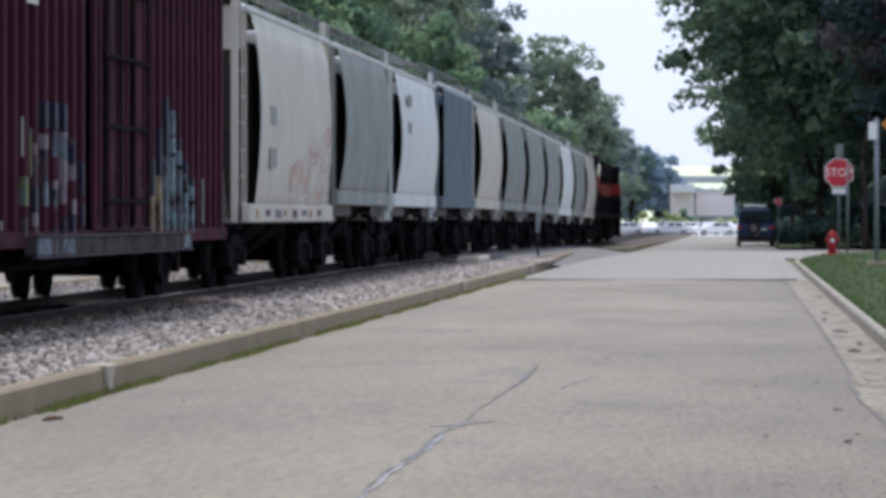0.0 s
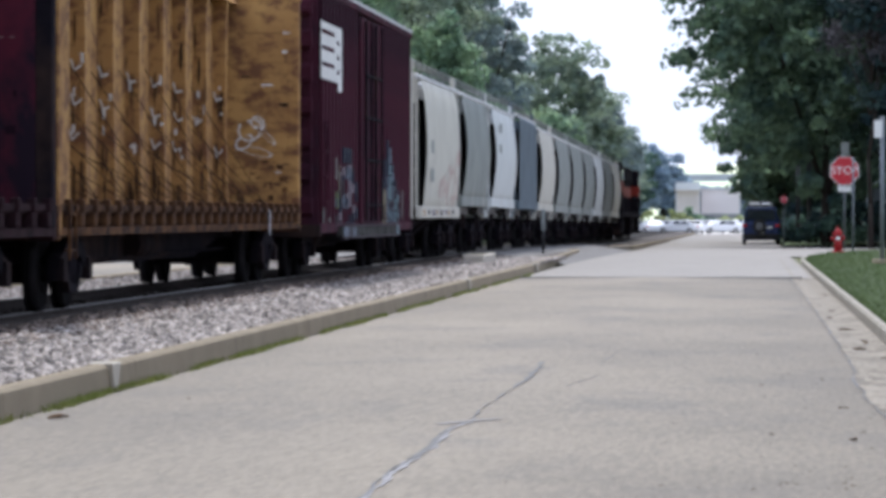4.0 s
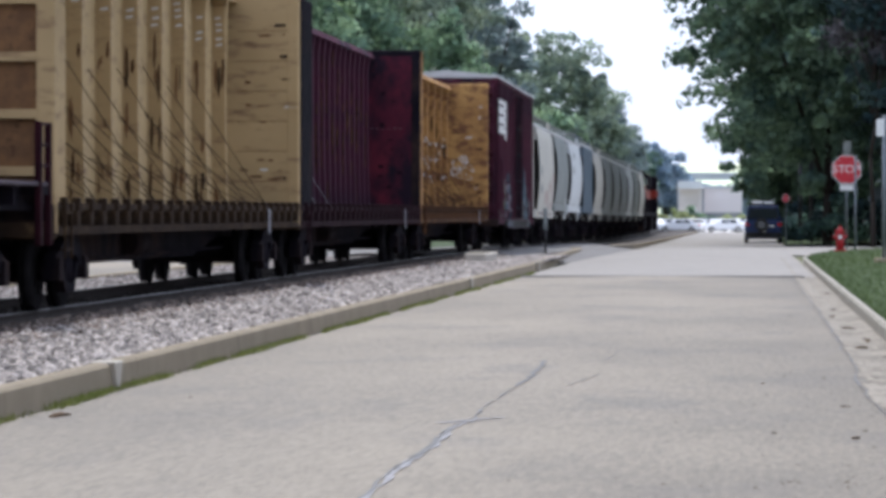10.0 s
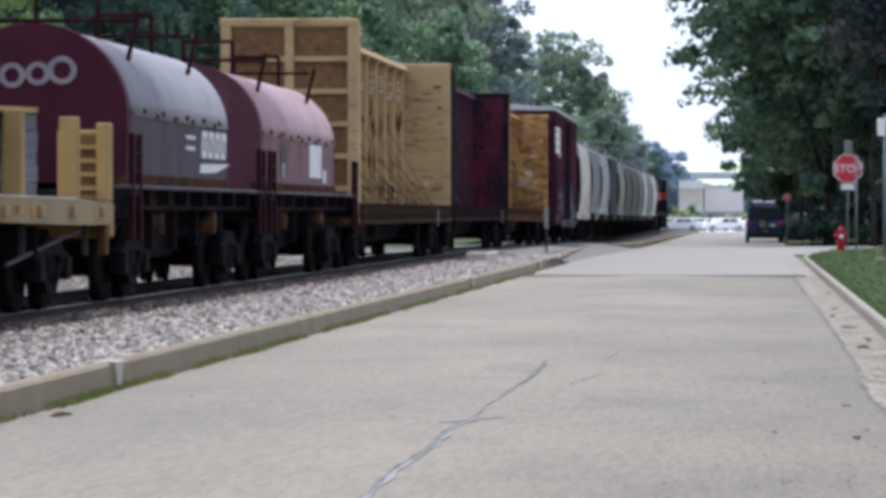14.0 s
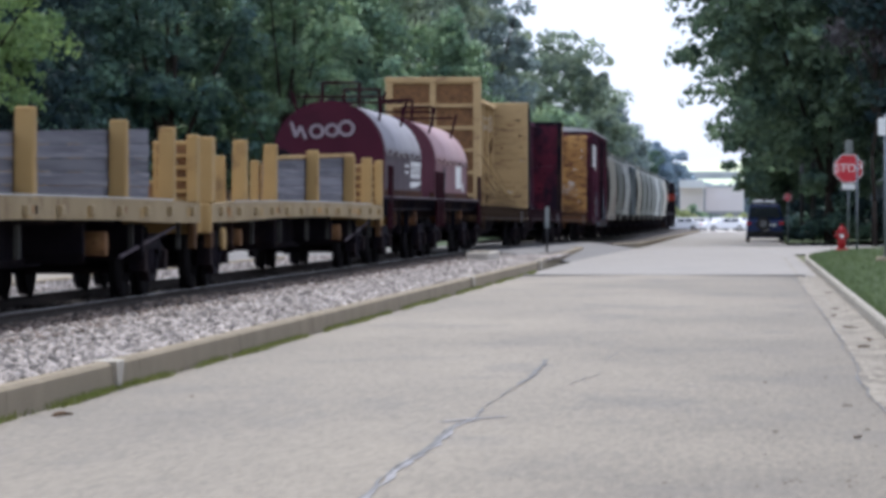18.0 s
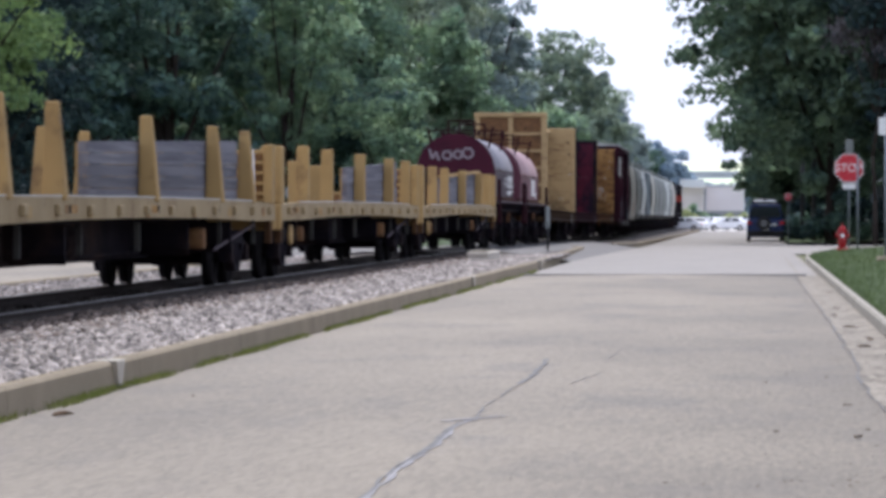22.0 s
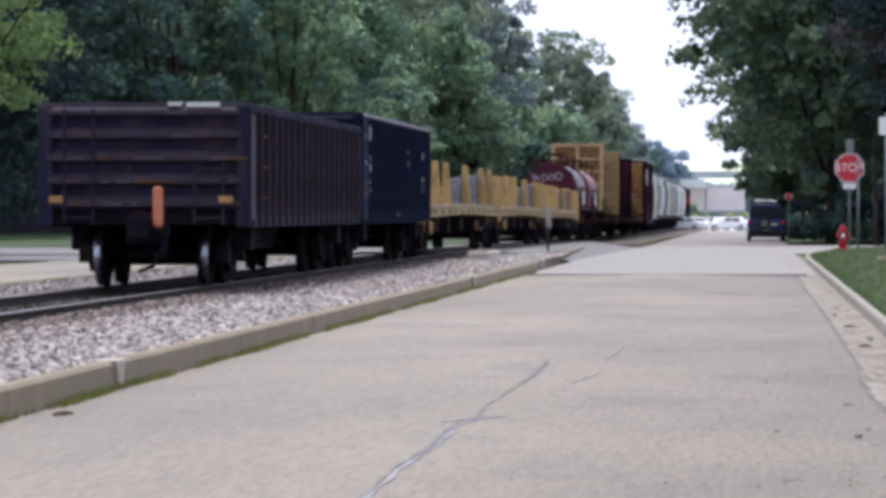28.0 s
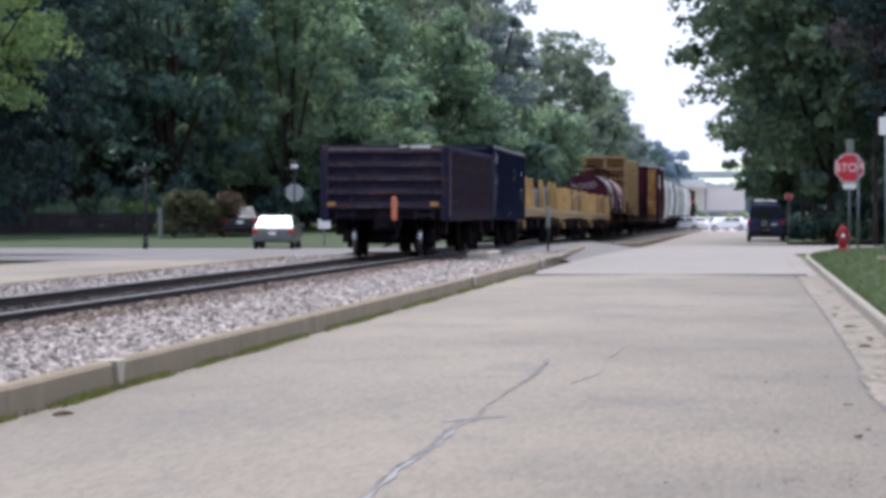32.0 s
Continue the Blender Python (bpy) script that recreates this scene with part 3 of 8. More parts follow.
def build_crack():
    """A sealed crack that wanders along the street in short pieces, with one side branch."""
    crack = thing("road_crack", "dark tar-sealed crack wandering along the street", "crack", kind="structure")
    rnd = random.Random(4)

    def run(pts, w, mat=M_TAR, lift=0.003, lo=0.35, hi=1.25):
        bm = B()
        pairs = []
        fine = []
        for (x0, y0), (x1, y1) in zip(pts, pts[1:]):
            k = max(2, int(abs(y1 - y0) / 0.35))
            fine += [(x0 + (x1 - x0) * i / k, y0 + (y1 - y0) * i / k) for i in range(k)]
        fine.append(pts[-1])
        for x, y in fine:
            ww = w * rnd.uniform(lo, hi)
            j = rnd.uniform(-0.018, 0.018)
            z = 0.034 - abs(x + 2.0) * 0.03 / 3.05
            pairs.append((bm.verts.new((x + j - ww, y, z + lift)), bm.verts.new((x + j + ww, y, z + lift))))
        for a, b in zip(pairs, pairs[1:]):
            bm.faces.new((a[0], a[1], b[1], b[0]))
        part("crack_run", bm, mat, crack)

    line_ = [(-1.85, 18.3), (-1.863, 19.9), (-1.905, 22.1), (-1.87, 24.0), (-1.915, 26.4), (-1.82, 27.6), (-1.862, 29.0), (-1.848, 33.0), (-1.825, 34.7), (-1.878, 38.4)]
    run([(x + 0.02, y) for x, y in line_[:6]], 0.022, M_SEAL, 0.0015, 0.3, 1.3)
    run(line_[:8], 0.008, M_TAR, 0.003, 0.3, 1.6)
    run(line_[2:5], 0.011, M_TAR, 0.0034, 0.2, 1.7)
    run(line_[7:], 0.017, M_TAR, 0.003, 0.25, 1.6)
    run([(-2.03, 27.0), (-1.84, 27.4), (-1.66, 27.8)], 0.035, M_SEAL, 0.002)
    run([(-1.86, 27.1), (-1.79, 27.2)], 0.02, M_TAR, 0.004)
    run([(-1.86, 36.9), (-1.66, 36.7), (-1.56, 36.6)], 0.016, M_TAR, 0.003, 0.3, 1.3)
    run([(-1.44, 33.1), (-1.36, 34.3), (-1.285, 35.4)], 0.006, M_TAR, 0.003, 0.2, 1.5)
    run([(-1.32, 39.0), (-1.30, 41.6)], 0.007, M_TAR, 0.003, 0.2, 1.6)


build_crack()


def kerb_line(name, pts, width, height, mat, label, seg=3.0, gap_every=0):
    """A kerb of concrete blocks along a line of plan points; each block is a piece of its own."""
    root = thing(name, label, "kerb", kind="structure")
    path = [Vector((x, y, 0)) for x, y in pts]
    lens = [0]
    for a, b in zip(path, path[1:]):
        lens.append(lens[-1] + (b - a).length)

    def at(s):
        for i in range(len(path) - 1):
            if s <= lens[i + 1] or i == len(path) - 2:
                f = (s - lens[i]) / (lens[i + 1] - lens[i])
                return path[i].lerp(path[i + 1], f)
    n = max(1, round(lens[-1] / seg))
    for i in range(n):
        s0, s1 = lens[-1] * i / n + 0.006, lens[-1] * (i + 1) / n - 0.006
        a, b = at(s0), at(s1)
        d = (b - a).normalized()
        side = Vector((-d.y, d.x, 0)) * width
        bm = B()
        r = min(0.03, width / 4)
        vs = []
        for p in (a, b):
            zz = gz(p.y)
            u = side.normalized()
            vs.append([bm.verts.new(q) for q in (p + Vector((0, 0, zz - 0.1)), p - u * -0.012 + Vector((0, 0, zz + height - r)), p + u * (0.012 + r) + Vector((0, 0, zz + height)),
                                                 p + side - u * r + Vector((0, 0, zz + height)), p + side + Vector((0, 0, zz + height - r)), p + side + Vector((0, 0, zz - 0.1)))])
        k = 6
        for j in range(k):
            bm.faces.new((vs[0][j], vs[0][(j + 1) % k], vs[1][(j + 1) % k], vs[1][j]))
        bm.faces.new(vs[0][::-1])
        bm.faces.new(vs[1])
        part("kerb_block", bm, mat, root)
    return root


kerb_line("kerb_median", [(-5.0, -58), (-5.02, 60), (-5.04, 97), (-5.4, 120), (-5.82, 140), (-6.02, 150), (-6.45, 155), (-7.2, 156)], 0.16, 0.225, M_KERB, "weathered concrete kerb holding back the ballast", seg=6.1)
kerb_line("kerb_east", [(1.50, -58), (1.50, 116), (1.62, 124), (2.1, 131), (3.2, 137), (5.0, 141), (9, 143.5), (16, 144.4), (60, 144.4)][::-1], 0.13, 0.15, M_KERB_EAST, "weathered concrete kerb along the lawn", seg=3.05)
kerb_line("kerb_west", [(-12.75, -58), (-12.75, 112)][::-1], 0.16, 0.2, M_KERB, "weathered concrete kerb beyond the track", seg=6.1)
kerb_line("kerb_median_far", [(-6.2, 188), (-5.3, 189.5), (-5.2, 196), (-5.2, 420)], 0.16, 0.2, M_KERB, "concrete kerb of the next median", seg=8)
kerb_line("kerb_west_street", [(-19.6, -58), (-19.6, 104), (-21.5, 112), (-26, 115.5), (-60, 116)], 0.16, 0.14, M_KERB, "kerb along the shaded side street", seg=6.1)

# pale mortar joints that stand out on the median kerb
for yy in (32.5, 74.6, 99.0):
    structure("kerb_joint", side_prism(B(), [(yy - 0.04, 0.0), (yy + 0.1, 0.0), (yy + 0.26, 0.232), (yy - 0.16, 0.232)], -5.19, -4.985), M_KERB_PALE, "pale mortar wedge in the kerb joint", bevel=0.008)

# ---- track bed
strip("ballast_bed_track", (-12.6, -11.2, -10.3, -9.8, -9.62, -7.96, -7.78, -7.3, -6.5, -5.14), -60, 116, (0.12, 0.12, 0.17, 0.18, 0.14, 0.14, 0.19, 0.18, 0.14, 0.17), M_BALLAST, "coarse grey ballast bed of the railway", "ballast")
strip("ballast_bed_nose", (-7.0, -5.5), 116, 126, (0.17, 0.17), M_BALLAST, "gravel at the tip of the median", "ballast")
strip("ballast_bed_tip", (-7.0, -5.95), 126, 142, (0.17, 0.17), M_BALLAST, "gravel at the tip of the median", "ballast")
strip("ballast_bed_far", (-12.8, -10.3, -7.3, -5.3), 186, 560, (0.08, 0.14, 0.14, 0.12), M_BALLAST, "ballast bed running on beyond the crossing", "ballast")


def build_rails():
    for sgn, nm in ((-1, "rail"), (1, "rail")):
        x = TRACK_X + sgn * 0.755
        root = thing(nm, "steel rail with a polished running head", "rail", kind="structure")
        ys = [-60, 120, 150, 175, 210, 240, 510]
        for y0, y1 in zip(ys, ys[1:]):
            z0, z1 = gz(y0) + RAIL_Z, gz(y1) + RAIL_Z
            for tag, prof, mat in (("web", ((-0.07, -0.17), (0.07, -0.17), (0.07, -0.155), (0.012, -0.13), (0.012, -0.05), (0.036, -0.035), (0.036, -0.008), (-0.036, -0.008), (-0.036, -0.035), (-0.012, -0.05), (-0.012, -0.13), (-0.07, -0.155)), M_RAIL),
                                   ("running_head", ((-0.032, -0.0075), (0.032, -0.0075), (0.026, 0), (-0.026, 0)), M_RAILTOP)):
                bm = B()
                prism(bm, prof, 0, 1)
                for v in bm.verts:
                    t = v.co.y
                    v.co = (x + v.co.x, y0 + (y1 - y0) * t, z0 + (z1 - z0) * t + v.co.z)
                part(tag, bm, mat, root)
    ties = thing("ties", "dark timber ties half buried in ballast", "tie", kind="structure")
    bm = box(B(), -1.3, 1.3, -0.11, 0.11, -0.12, 0.03)
    me = finish("tie", bm, M_TIE, 0.012)
    for i in range(170):
        y = 26 + i * 0.52
        part("tie", me, M_TIE, ties, at=(TRACK_X, y, 0.11))


build_rails()


def build_ballast():
    """Loose stones: squashed eight-sided lumps, each turned at random, scattered over the bed."""
    rng = np.random.default_rng(3)
    octa = np.array([(1, 0, 0), (-1, 0, 0), (0, 1, 0), (0, -1, 0), (0, 0, 1), (0, 0, -1)], float)
    tri = np.array([(0, 2, 4), (2, 1, 4), (1, 3, 4), (3, 0, 4), (2, 0, 5), (1, 2, 5), (3, 1, 5), (0, 3, 5)])

    def scatter(name, count, x0, x1, y0, y1, r0, r1, label, power=1.0, mat=M_STONE, lift=0.0):
        x = rng.uniform(x0, x1, count)
        y = y0 + (y1 - y0) * rng.uniform(0, 1, count) ** power
        prof = np.interp(x, (-12.6, -11.2, -10.3, -9.8, -9.62, -7.96, -7.78, -7.3, -6.5, -5.2), (0.12, 0.12, 0.17, 0.18, 0.14, 0.14, 0.19, 0.18, 0.14, 0.17))
        z = prof + np.array([gz(v) for v in y]) + rng.uniform(-0.01, 0.035, count) + lift
        r = rng.uniform(r0, r1, count)
        v = octa[None] * rng.uniform(0.55, 1.25, (count, 6, 1)) + rng.normal(0, 0.16, (count, 6, 3))
        a, b = rng.uniform(0, 6.28, count), rng.uniform(-0.9, 0.9, count)
        ca, sa, cb, sb = np.cos(a), np.sin(a), np.cos(b), np.sin(b)
        vx = v[..., 0] * ca[:, None] - v[..., 1] * sa[:, None]
        vy = v[..., 0] * sa[:, None] + v[..., 1] * ca[:, None]
        vz = v[..., 2] * 0.7
        vx2 = vx * cb[:, None] + vz * sb[:, None]
        vz2 = -vx * sb[:, None] + vz * cb[:, None]
        pts = np.stack((x[:, None] + vx2 * r[:, None], y[:, None] + vy * r[:, None], z[:, None] + vz2 * r[:, None]), -1).reshape(-1, 3)
        fc = (tri[None] + 6 * np.arange(count)[:, None, None]).reshape(-1, 3)
        ob = new(name, raw_mesh(name, pts, fc, mat))
        tagged(ob, label, "ballast", kind="stuff")

    scatter("ballast_stones", 44000, -7.2, -5.16, 24, 118, 0.032, 0.066, "loose grey and rose ballast stones beside the rails", 1.5)
    # Brown band spread outwards to stand in for shade beside the train.
    scatter("ballast_stones", 17000, -7.94, -6.75, 24, 118, 0.03, 0.06, "rust-brown ballast stones against the rail, band widened for train shade", 1.5, M_STONE_BROWN, 0.0)
    scatter("ballast_stones", 12000, -10.3, -7.45, 28, 118, 0.03, 0.055, "ballast stones between the rails, dark with oil and painted train shade", 1.4, M_STONE_DARK)
    scatter("ballast_stones", 12000, -12.6, -10.2, 30, 118, 0.03, 0.055, "loose ballast stones beyond the rails", 1.4)


build_ballast()


def build_lawn():
    bm = B()
    prof = ((1.63, 0.14), (2.6, 0.18), (5, 0.22), (12, 0.25), (40, 0.3))
    ys = (-60, 40, 80, 110, 122, 130, 136, 143)
    rows = []
    for y in ys:
        x0 = {122: 1.75, 130: 2.25, 136: 3.3, 143: 9.5}.get(y, 1.66)
        rows.append([bm.verts.new((max(x, x0) + (0.02 * i if x < x0 else 0), y, z)) for i, (x, z) in enumerate(prof)])
    for r0, r1 in zip(rows, rows[1:]):
        for i in range(len(prof) - 1):
            bm.faces.new((r0[i], r0[i + 1], r1[i + 1], r1[i]))
    structure("lawn_east", bm, M_GRASS, "mown green lawn behind the kerb")
    bm = B()
    cols = (-120, -60, -40, -30, -24, -18, -13.6)
    rows = [[bm.verts.new((x, y, gz(y) + z * (0.4 if x > -14 else 1))) for x in cols] for y, z in ((184.5, 0.02), (192, 0.3), (205, 0.6), (240, 0.9), (420, 1.0), (640, 1.0))]
    for r0, r1 in zip(rows, rows[1:]):
        for i in range(len(cols) - 1):
            bm.faces.new((r0[i], r0[i + 1], r1[i + 1], r1[i]))
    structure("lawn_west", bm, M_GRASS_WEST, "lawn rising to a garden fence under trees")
    bm = B()
    rows = [[bm.verts.new((x, y, z)) for x in (-90, -30, -21.8 if y > 100 else -19.8)] for y, z in ((-60, 0.13), (60, 0.13), (104, 0.13), (114.5, 0.12))]
    for r0, r1 in zip(rows, rows[1:]):
        for i in range(2):
            bm.faces.new((r0[i], r0[i + 1], r1[i + 1], r1[i]))
    structure("lawn_corner", bm, M_GRASS, "grass corner by the shaded side street")
    bm = B()
    rows = [[bm.verts.new((x, y, gz(y) + z)) for x, z in ((2.0, 0.1), (8, 0.25), (60, 0.6))] for y in (215, 240, 300, 420)]
    for r0, r1 in zip(rows, rows[1:]):
        for i in range(2):
            bm.faces.new((r0[i], r0[i + 1], r1[i + 1], r1[i]))
    structure("lawn_far_east", bm, M_GRASS, "grass verge under the trees beyond the crossing")
    # grass blades
    rng = np.random.default_rng(8)
    n = 26000
    y = 42 + (142 - 42) * rng.uniform(0, 1, n) ** 1.3
    x = 1.62 + 3.2 * rng.uniform(0, 1, n) ** 1.4
    keep = (y < 118) | (x > np.interp(y, (118, 124, 131, 137, 141), (1.7, 1.85, 2.4, 3.6, 5.2)))
    x, y = x[keep], y[keep]
    n = len(x)
    z = np.interp(x, (1.66, 2.6, 5, 12), (0.13, 0.18, 0.22, 0.25))
    a = rng.uniform(0, 6.28, n)
    h = rng.uniform(0.035, 0.085, n)
    w = rng.uniform(0.006, 0.013, n)
    lean = rng.normal(0, 0.035, (n, 2))
    p = np.stack([np.stack((x - np.cos(a) * w, y - np.sin(a) * w, z), -1), np.stack((x + np.cos(a) * w, y + np.sin(a) * w, z), -1), np.stack((x + lean[:, 0], y + lean[:, 1], z + h), -1)], 1).reshape(-1, 3)
    tagged(new("grass", raw_mesh("grass", p, np.arange(3 * n).reshape(-1, 3), M_BLADE)), "short green blades of the mown lawn", "grass", kind="stuff")
    # weeds at the foot of the median kerb
    n = 15000
    y = 24 + 72 * rng.uniform(0, 1, n) ** 1.2
    clump = np.sin(y * 1.7) + np.sin(y * 0.61 + 1) + rng.normal(0, 0.6, n)
    y = y[clump > -0.25]
    n = len(y)
    x = -4.99 + np.abs(rng.normal(0, 0.018, n)) * (1.1 + 0.7 * np.sin(y * 1.1))
    a = rng.uniform(0, 6.28, n)
    h = rng.uniform(0.02, 0.07, n)
    lean = rng.normal(0.01, 0.03, (n, 2))
    z = np.full(n, 0.0)
    w = np.full(n, 0.008)
    p = np.stack([np.stack((x - np.cos(a) * w, y - np.sin(a) * w, z), -1), np.stack((x + np.cos(a) * w, y + np.sin(a) * w, z), -1), np.stack((x + lean[:, 0], y + lean[:, 1], z + h), -1)], 1).reshape(-1, 3)
    tagged(new("weeds", raw_mesh("weeds", p, np.arange(3 * n).reshape(-1, 3), M_WEED)), "low green weeds along the foot of the kerb", "weeds", kind="stuff")


build_lawn()


# ---------------------------------------------------------------- the train
# Each car is built round its middle: x to the right, y along the train to its front, z up from the rail heads.
WHEELS = []
CARS = []          # (thing, middle along the train at the start)
WHEEL_R = 0.46


def wheel_mesh(tread):
    bm = B()
    for s in (-1, 1):
        tube(bm, (s * 0.69, 0, 0), (s * 0.72, 0, 0), WHEEL_R + 0.025, 24)
        tube(bm, (s * 0.72, 0, 0), (s * 0.84, 0, 0), WHEEL_R - 0.004, 24)
        tube(bm, (s * 0.84, 0, 0), (s * 0.90, 0, 0), 0.13, 10)
        for k in range(6):
            a = k * math.pi / 3
            box(bm, min(s * 0.838, s * 0.852), max(s * 0.838, s * 0.852), 0.22 * math.cos(a) - 0.05, 0.22 * math.cos(a) + 0.05, 0.22 * math.sin(a) - 0.05, 0.22 * math.sin(a) + 0.05)
    tube(bm, (-0.7, 0, 0), (0.7, 0, 0), 0.085, 10)
    bm.normal_update()
    for f in bm.faces:
        p = f.calc_center_median()
        if 0.725 < abs(p.x) < 0.835 and abs(f.normal.x) < 0.3 and math.hypot(p.y, p.z) > 0.4:
            f.material_index = 1
    me = finish("wheelset", bm, M_WHEEL)
    me.materials.append(tread)
    return me


def frame_mesh():
    """A cast side frame with journal boxes, a spring window and springs."""
    bm = B()
    side_prism(bm, [(-1.05, 0.44), (-1.05, 0.62), (-0.8, 0.66), (-0.45, 0.82), (0.45, 0.82), (0.8, 0.66), (1.05, 0.62), (1.05, 0.44), (0.72, 0.46), (0.42, 0.62), (-0.42, 0.62), (-0.72, 0.46)], -0.07, 0.07)
    side_prism(bm, [(-0.62, 0.5), (-0.3, 0.2), (0.3, 0.2), (0.62, 0.5), (0.5, 0.55), (0.24, 0.30), (-0.24, 0.30), (-0.5, 0.55)], -0.06, 0.06)
    for y in (-0.89, 0.89):
        box(bm, -0.09, 0.11, y - 0.14, y + 0.14, 0.34, 0.6)
    for y in (-0.15, 0, 0.15):
        tube(bm, (0, y, 0.28), (0, y, 0.63), 0.06, 8)
    return finish("side_frame", bm, M_IRON)


ME_WHEEL, ME_WHEEL_BRIGHT, ME_FRAME = wheel_mesh(M_TREAD), wheel_mesh(M_TREADBRIGHT), frame_mesh()


def truck(car, y):
    t = part("truck", boxes((-0.95, 0.95, -0.2, 0.2, 0.42, 0.72), (-0.25, 0.25, -0.25, 0.25, 0.72, 0.86), (-0.8, 0.8, -0.62, -0.52, 0.3, 0.42), (-0.8, 0.8, 0.52, 0.62, 0.3, 0.42)), M_IRON, car, at=(0, y, 0), bevel=0.015)
    for s in (-1, 1):
        part("side_frame", ME_FRAME, M_IRON, t, at=(s * 1.0, 0, 0)).rotation_euler = (0, 0, 0 if s > 0 else math.pi)
        w = part("wheelset", ME_WHEEL, M_WHEEL, t)
        w.matrix_parent_inverse = Matrix.Translation((0, s * 0.89, WHEEL_R))
        WHEELS.append(w)


def coupler(car, y, s):
    bm = boxes((-0.11, 0.11, min(y, y + s * 0.45), max(y, y + s * 0.45), 0.76, 0.96), (-0.16, 0.16, min(y + s * 0.4, y + s * 0.68), max(y + s * 0.4, y + s * 0.68), 0.70, 1.02))
    part("coupler", bm, M_IRON, car, bevel=0.03)
    bm = B()
    pts = [(0.3, y, 0.75), (0.34, y + s * 0.12, 0.55), (0.3, y + s * 0.3, 0.42), (0.2, y + s * 0.5, 0.5)]
    for a, b in zip(pts, pts[1:]):
        tube(bm, a, b, 0.025, 6)
    part("brake_hose", bm, M_IRON, car)


def ladder(car, x, y, z0, z1, mat, along="y", width=0.42, step=0.38):
    """Grab irons up a side (along y) or an end (along x), one mesh for the ladder."""
    bm = B()
    n = max(1, int((z1 - z0) / step))
    off = 0.06 if x > 0 else -0.06
    for i in range(n + 1):
        z = z0 + (z1 - z0) * i / n
        if along == "y":
            tube(bm, (x + off, y - width / 2, z), (x + off, y + width / 2, z), 0.016, 5)
            for e in (-1, 1):
                tube(bm, (x, y + e * width / 2, z), (x + off, y + e * width / 2, z), 0.014, 5)
        else:
            tube(bm, (x - width / 2, y, z), (x + width / 2, y, z), 0.016, 5)
    for e in (-1, 1):
        if along == "y":
            tube(bm, (x + off, y + e * width / 2, z0 - 0.1), (x + off, y + e * width / 2, z1 + 0.1), 0.018, 5)
        else:
            tube(bm, (x + e * width / 2, y, z0 - 0.1), (x + e * width / 2, y, z1 + 0.1), 0.018, 5)
    part("ladder", bm, mat, car)


def start_car(name, label, category, y0, y1, group="freight cars", truck_in=2.2):
    car = thing(name, label, category, group)
    mid = (y0 + y1) / 2
    CARS.append((car, mid))
    half = (y1 - y0) / 2
    for s in (-1, 1):
        truck(car, s * (half - truck_in))
        coupler(car, s * (half - 0.1), s)
    return car, half


def brake_gear(car, half, z=0.7):
    part("air_tank", tube(B(), (0.45, -1.6, z), (0.45, -0.2, z), 0.2, 12), M_IRON, car)
    part("brake_cylinder", tube(B(), (-0.4, 0.3, z), (-0.4, 1.2, z), 0.16, 12), M_IRON, car)
    part("centre_sill", side_prism(boxes((-0.2, 0.2, -half + 0.3, half - 0.3, 0.72, 1.0)), [(-half + 3.6, 1.0), (-half + 3.8, 0.72), (-half * 0.45, 0.46), (half * 0.45, 0.46), (half - 3.8, 0.72), (half - 3.6, 1.0)], -0.42, 0.42), M_IRON, car)
    for s in (-1, 1):
        part("brake_rod", tube(B(), (s * 0.55, -half + 3.4, 0.5), (s * 0.5, half - 3.4, 0.56), 0.025, 6), M_IRON, car)


